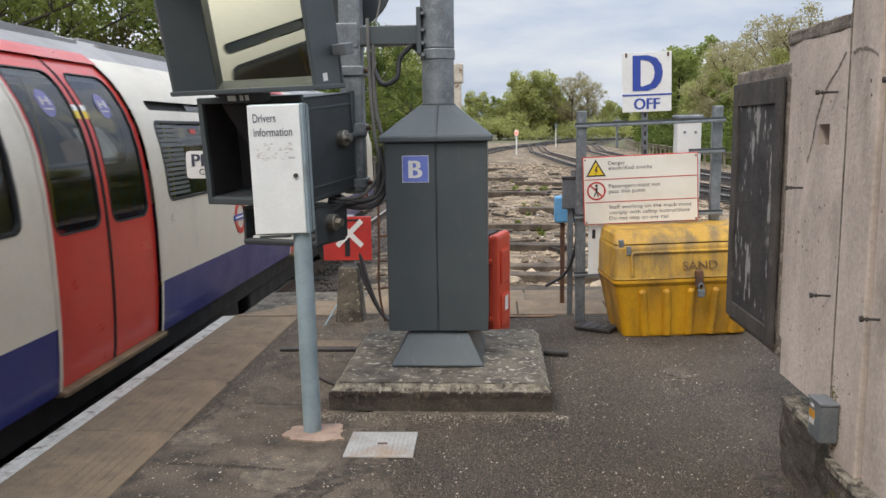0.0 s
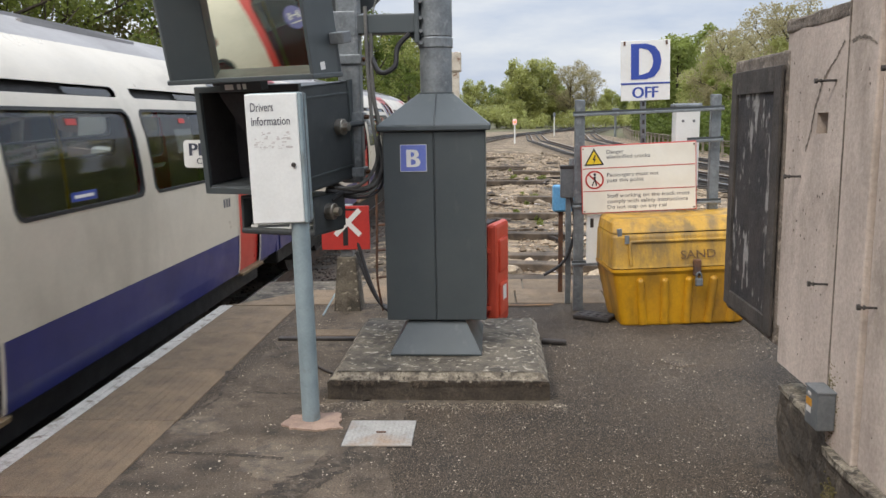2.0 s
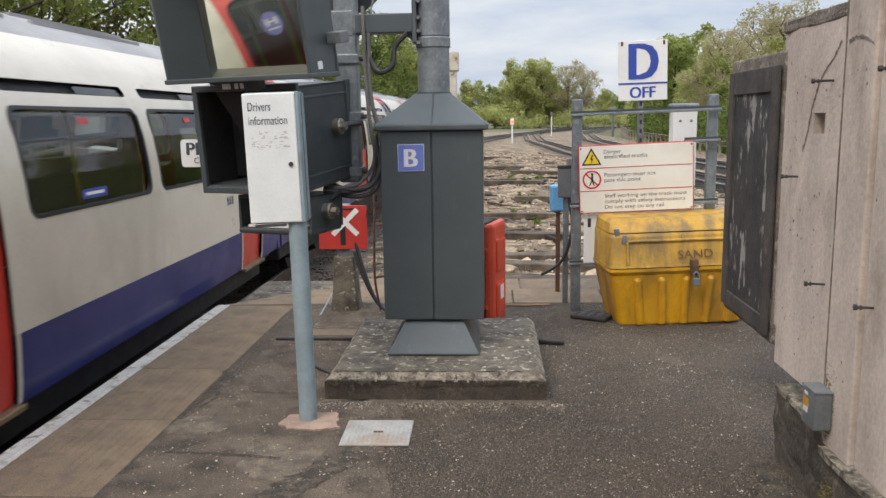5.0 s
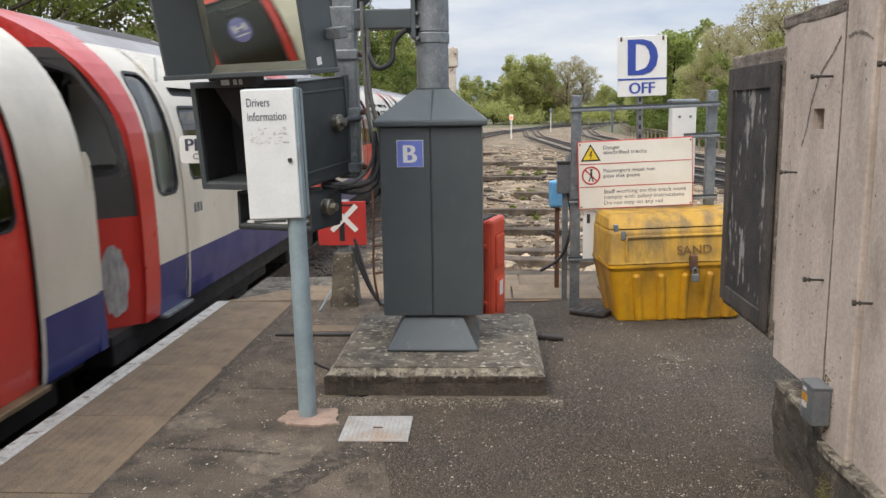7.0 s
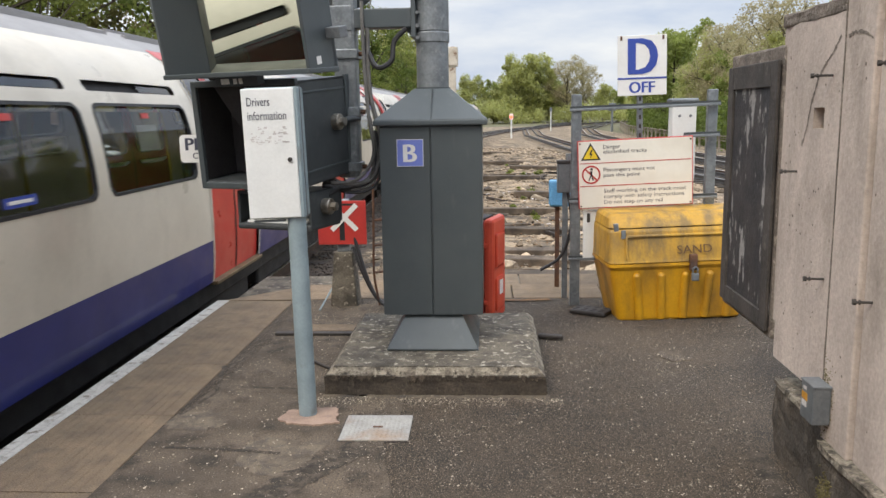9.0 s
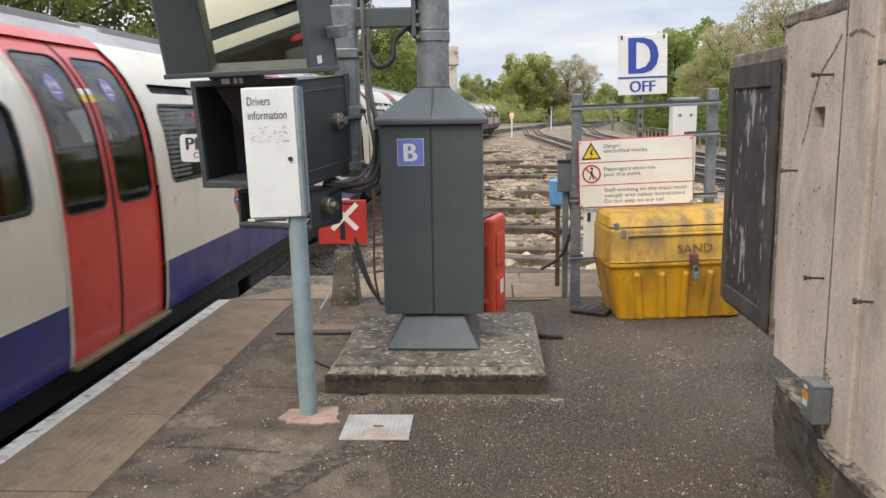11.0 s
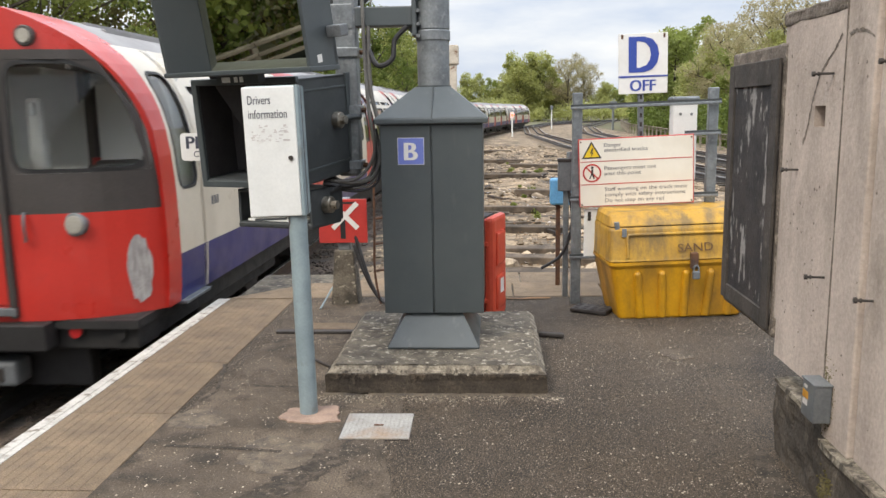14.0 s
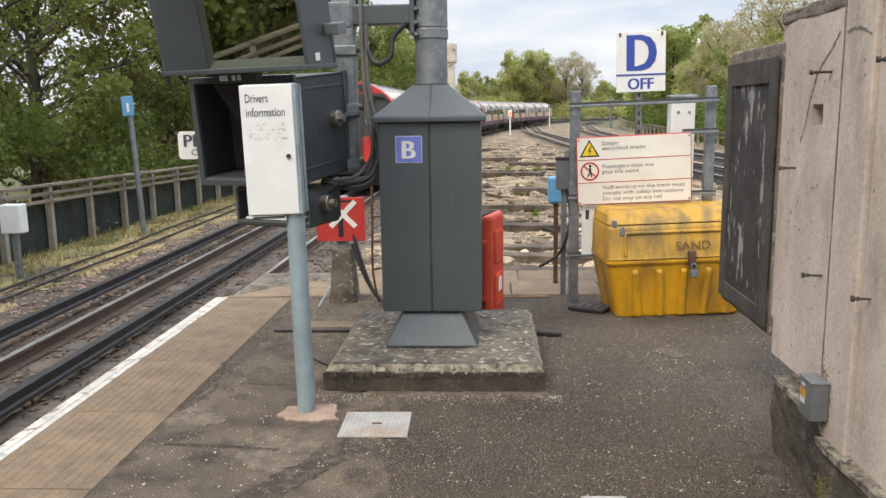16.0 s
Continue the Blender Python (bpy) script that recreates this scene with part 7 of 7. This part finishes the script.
part("post", cyl((0, 0, -0.2), (0, 0, 3.4), 0.16, n=12), "galv", ms)
part("head", bx(-0.45, 0.45, -0.2, 0.2, 2.5, 3.5, 0.05), "galv", ms)
col = thing("old_post", "tall pale post with flaking paint and rust", "post", pose(-1.42, 30, -0.3))
part("column", bx(-0.16, 0.16, -0.16, 0.16, -0.2, 4.15, 0.02), "rust_white", col)
part("cap", bx(-0.22, 0.24, -0.22, 0.22, 3.6, 4.3, 0.05), "rust_white", col)


# ---- trees ----
def leaf_cloud(centres, radii, count, size, seed, droop=0.2):
    """Bent leaf quads spread in uneven clumps."""
    r = np.random.default_rng(seed)
    c = np.asarray(centres)
    k = r.integers(0, len(c), count)
    d = r.normal(size=(count, 3))
    d /= np.linalg.norm(d, axis=1, keepdims=True)
    rad = np.asarray(radii)[k][:, None] * (r.random((count, 1)) ** 0.5)
    p = c[k] + d * rad * np.array([1, 1, 0.75])
    a = r.normal(size=(count, 3))
    a[:, 2] -= droop
    a /= np.linalg.norm(a, axis=1, keepdims=True)
    b_ = np.cross(a, r.normal(size=(count, 3)))
    b_ /= np.linalg.norm(b_, axis=1, keepdims=True)
    s = size * r.uniform(0.55, 1.35, (count, 1))
    V = np.stack([p - a * s * 0.5, p + b_ * s * 0.32, p + a * s * 0.5, p - b_ * s * 0.32], 1).reshape(-1, 3)
    return V, [(4 * i, 4 * i + 1, 4 * i + 2, 4 * i + 3) for i in range(count)]


def limb(pts, r0, r1, bm, n=7):
    prev = None
    for i in range(len(pts) - 1):
        f0, f1 = i / (len(pts) - 1), (i + 1) / (len(pts) - 1)
        cyl(pts[i], pts[i + 1], r0 + (r1 - r0) * f0, r0 + (r1 - r0) * f1, n, bm)


def tree(name, label, height, spread, low, leaves, size, leaf, seed, puff=1.0, group="trees"):
    r = random.Random(seed)
    t = thing(name, label, "tree", group=group)
    b = bmesh.new()
    lean = Vector((r.uniform(-0.06, 0.06), r.uniform(-0.06, 0.06), 1))
    trunk = [lean * (height * 0.8 * f) + Vector((r.uniform(-0.1, 0.1), r.uniform(-0.1, 0.1), 0)) * f * height * 0.15 for f in (0, 0.25, 0.5, 0.75, 1)]
    limb(trunk, height * 0.022, height * 0.006, b, 9)
    tips, rads = [], []
    for i in range(20):
        f = low + (1 - low) * (i + r.random()) / 20
        a = i * 2.4 + r.uniform(-0.5, 0.5)
        base = lean * (height * 0.8 * max(0.06, f * 0.85))
        L_ = spread * (0.45 + 0.55 * math.sin(math.pi * min(1, 0.18 + f * 0.8))) * r.uniform(0.6, 1.1)
        up = height * (0.08 + 0.14 * f) * r.uniform(0.6, 1.4)
        end = base + Vector((math.cos(a) * L_, math.sin(a) * L_, up))
        mid = base.lerp(end, 0.5) + Vector((0, 0, up * 0.15))
        limb([base, mid, end], height * 0.008, height * 0.002, b, 5)
        for q in (mid, end, base.lerp(end, 0.78) + Vector((r.uniform(-1, 1), r.uniform(-1, 1), r.uniform(-0.5, 1))) * spread * 0.22):
            tips.append(tuple(q))
            rads.append(spread * r.uniform(0.16, 0.36) * puff)
        for k in range(3):
            e2 = end + Vector((r.uniform(-1, 1), r.uniform(-1, 1), r.uniform(0.1, 1.2))) * spread * 0.3
            limb([mid.lerp(end, 0.6), e2], height * 0.003, height * 0.001, b, 4)
            tips.append(tuple(e2))
            rads.append(spread * r.uniform(0.10, 0.24) * puff)
    tips.append(tuple(lean * height * 0.9))
    rads.append(spread * 0.3)
    part("trunk", b, "bark", t)
    fast("crown", *leaf_cloud(tips, rads, leaves, size, seed), leaf, t)
    return t


near_label = "dense spring-green tree behind the boundary fence"
kinds = [tree("broadleaf_tree", near_label, 9.5, 3.0, 0.05, 15000, 0.17, "leaf_a", 1), tree("broadleaf_tree", near_label, 8.5, 3.2, 0.03, 15000, 0.16, "leaf_b", 2),
         tree("broadleaf_tree", "brownish sparse tree behind the boundary fence", 9.0, 2.8, 0.03, 13000, 0.15, "leaf_c", 3),
         tree("broadleaf_tree", "thin-leaved young tree with sky showing through", 9.0, 2.8, 0.12, 5200, 0.13, "leaf_b", 6)]
spots = [(-12.2, 13.5, 0), (-11.4, 17.5, 2), (-12.0, 20.5, 1), (-13.2, 23.0, 3), (-10.6, 26.5, 0), (-11.6, 30.5, 2), (-10.8, 35, 1), (-10.5, 41, 0), (-9.5, 48, 1), (-8.5, 56, 0), (-7.0, 65, 1),
         (-12.5, 9.0, 1), (-12.0, 4.5, 0), (-12.2, 0.0, 2), (-12.5, -4.5, 1), (-12.0, -9, 0), (-16.5, 14, 0), (-14.5, 44, 0), (-17, 7, 2), (-17, -2, 0), (-15, 44, 1), (-13, 55, 0), (-11.0, 6.5, 2), (-11.2, 2.2, 1), (-10.8, -2.2, 0), (-11.2, -6.5, 2), (-15, 3, 1), (-15, -6, 0), (-15, 11, 2), (-14.5, -12, 1), (-18, -9, 0), (-20, 3, 1)]
rt = random.Random(9)
for i, (x, y, k) in enumerate(spots):
    m = pose(x, y, -0.95, 0, 0, rt.uniform(0, 360))
    if i in (0, 1, 2, 3):
        k = (0, 3, 1, 2)[i]
        kinds[k].matrix_world = m
    else:
        copy_thing(kinds[k], m)
# far trees: their haze is painted through the pale leaf colours
far_label = "tall green tree far down the line, haze put into its pale colour"
fk = [tree("broadleaf_tree", far_label, 15, 5.6, 0.03, 18500, 0.46, "leaf_far", 11, 1.3, group="far trees"), tree("broadleaf_tree", "tall greenish tree beyond the far track, haze put into its colour", 14, 5.2, 0.02, 18500, 0.42, "leaf_far_green", 12, 1.25, group="far trees"),
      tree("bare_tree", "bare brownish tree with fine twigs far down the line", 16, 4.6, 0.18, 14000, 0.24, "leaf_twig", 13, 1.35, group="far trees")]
fspots = [
    (-5.1, 200, 0, 0.72), (0.8, 205, 1, 0.74), (6.4, 200, 0, 1.0), (12.2, 205, 0, 1.02), (9, 215, 1, 0.95), (19, 200, 2, 0.98), (23, 205, 2, 0.95), (16, 215, 1, 0.85), (27.5, 200, 0, 0.55), (31.7, 205, 1, 0.55), (36, 200, 0, 0.55),
    (42, 210, 1, 0.5), (-12, 190, 0, 0.75), (-20, 180, 1, 0.8), (-14, 130, 0, 0.7), (-11, 100, 1, 0.7), (-9.5, 82, 0, 0.72),
    (20, 90, 1, 0.82), (23, 108, 0, 0.75), (26, 125, 1, 0.75), (31, 150, 1, 0.7), (21.5, 80, 0, 0.6), (21.3, 70, 1, 0.52), (20.5, 60, 0, 0.48), (21, 54, 1, 0.48), (21.5, 48, 0, 0.48), (22, 42, 1, 0.5),
    (21.2, 74, 2, 0.66), (20.9, 64, 2, 0.64), (21.5, 60, 2, 0.68), (19, 34, 0, 0.42), (20, 28, 1, 0.45)]
used = set()
for x, y, k, s in fspots:
    m = pose(x, y, -1.0, 0, 0, rt.uniform(0, 360))
    if k not in used:
        used.add(k)
        fk[k].scale = (s, s, s)
        fk[k].matrix_world = m @ Matrix.Diagonal((s, s, s, 1))
    else:
        o = copy_thing(fk[k], m)
        o.scale = (s, s, s)
# undergrowth behind the fence, and grass
r_ = np.random.default_rng(21)
c_ = [(left_path(y) - r_.uniform(0.8, 2.6), y, r_.uniform(-0.7, 1.5)) for y in np.concatenate([r_.uniform(-10, 60, 170), r_.uniform(-12, 8, 60)])]
V, Fc = leaf_cloud(c_, r_.uniform(0.5, 1.1, len(c_)), 68000, 0.13, 22)
tagged(fast("undergrowth", V, Fc, "leaf_a"), "tangled ivy and brambles behind the fence", "undergrowth", kind="stuff")
c_ = [(left_path(y) - r_.uniform(0.5, 2.0), y, r_.uniform(-0.7, 1.0)) for y in r_.uniform(-10, 60, 80)]
V, Fc = leaf_cloud(c_, r_.uniform(0.4, 0.9, len(c_)), 14000, 0.13, 23)
tagged(fast("undergrowth", V, Fc, "leaf_c"), "brown dead bramble behind the fence", "undergrowth", kind="stuff")
c_ = [(right_path(y) + r_.uniform(1.5, 5), y, r_.uniform(-0.8, 1.6)) for y in r_.uniform(14, 130, 190)]
V, Fc = leaf_cloud(c_, r_.uniform(1.0, 2.0, len(c_)), 45000, 0.26, 24)
tagged(fast("undergrowth", V, Fc, "leaf_a"), "green scrub beyond the far fence", "undergrowth", kind="stuff")
# far scrub, paled in colour to stand for haze
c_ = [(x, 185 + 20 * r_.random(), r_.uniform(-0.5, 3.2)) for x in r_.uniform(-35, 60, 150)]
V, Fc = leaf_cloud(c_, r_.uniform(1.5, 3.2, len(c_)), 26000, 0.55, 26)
tagged(fast("undergrowth", V, Fc, "leaf_far"), "green scrub far down the line, haze put into its pale colour", "undergrowth", kind="stuff")
V, Fc = [], []
for i in range(16000):
    y = r_.uniform(8, 40)
    x = left_path(y) + abs(r_.normal(0, 0.7)) - 0.2
    h, w, a = r_.uniform(0.05, 0.16), 0.012, r_.uniform(0, 6.28)
    z = bed(x, y) - 0.02
    k = len(V)
    V += [(x - w * math.cos(a), y - w * math.sin(a), z), (x + w * math.cos(a), y + w * math.sin(a), z), (x + 0.05 * math.sin(a), y + 0.05 * math.cos(a), z + h)]
    Fc.append((k, k + 1, k + 2))
tagged(fast("dry_grass", V, Fc, "dry_grass"), "dry and green grass tufts along the fence", "grass", kind="stuff")
V, Fc = [], []
for i in range(7000):
    y = 8.15 + 2.2 * r_.random() ** 1.5 if i % 3 else 8.2 + 14 * r_.random()
    x = r_.uniform(-1.2, 3.2)
    a_, s_ = r_.uniform(0, 6.28), r_.uniform(0.012, 0.03)
    z = waste(x, y) + r_.uniform(0.015, 0.05)
    k = len(V)
    V += [(x + s_ * math.cos(a_ + q), y + s_ * 0.7 * math.sin(a_ + q), z + r_.uniform(-0.008, 0.008)) for q in (0, 1.57, 3.14, 4.71)]
    Fc.append((k, k + 1, k + 2, k + 3))
tagged(fast("leaf_litter", V, Fc, "litter"), "brown dead leaves strewn beyond the platform end", "leaf litter", kind="stuff")
c_ = [(x_, y_, z_) for x_, y_, z_ in zip(r_.uniform(-20, -13, 90), r_.uniform(-14, 60, 90), r_.uniform(-0.5, 1.4, 90))]
V, Fc = leaf_cloud(c_, r_.uniform(1.2, 2.0, len(c_)), 24000, 0.24, 27)
tagged(fast("undergrowth", V, Fc, "leaf_a"), "deep thicket behind the boundary trees", "undergrowth", kind="stuff")
# green weeds on the waste ground
c_ = [(r_.uniform(-0.6, 4), 8.6 + 25 * r_.random() ** 1.6, 0) for _ in range(46)]
c_ = [(x, y, waste(x, y) + 0.05) for x, y, z in c_]
V, Fc = leaf_cloud(c_, r_.uniform(0.06, 0.16, len(c_)), 3600, 0.06, 25)
tagged(fast("weeds", V, Fc, "leaf_b"), "small weeds among the rubble", "weeds", kind="stuff")


# ---- movement of the train ----
def train_at(t):
    """How far the gap behind the first car has come along the line."""
    return -1.0742 + 4.85153 * t + 0.171726 * t * t - 0.00236535 * t ** 3


LY = np.arange(-160, 260, 0.5)
LX = np.array([line_x(y) for y in LY])
LS = np.concatenate([[0], np.cumsum(np.hypot(np.diff(LX), np.diff(LY)))])
LS -= np.interp(0, LY, LS)


def along(s):
    y = float(np.interp(s, LS, LY))
    return Vector((line_x(y), y, 0))


def motions():
    for k, car in enumerate(cars):
        rows = []
        for i in range(33):
            t = 0.5 * i
            s = train_at(t) - (k - 0.5) * PITCH
            a, b_ = along(s - 5.3), along(s + 5.3)
            c, d = (a + b_) / 2, b_ - a
            rows.append((t, pose(c.x, c.y, 0, 0, 0, -math.degrees(math.atan2(d.x, d.y)))))
        walk(car, rows)


motions()
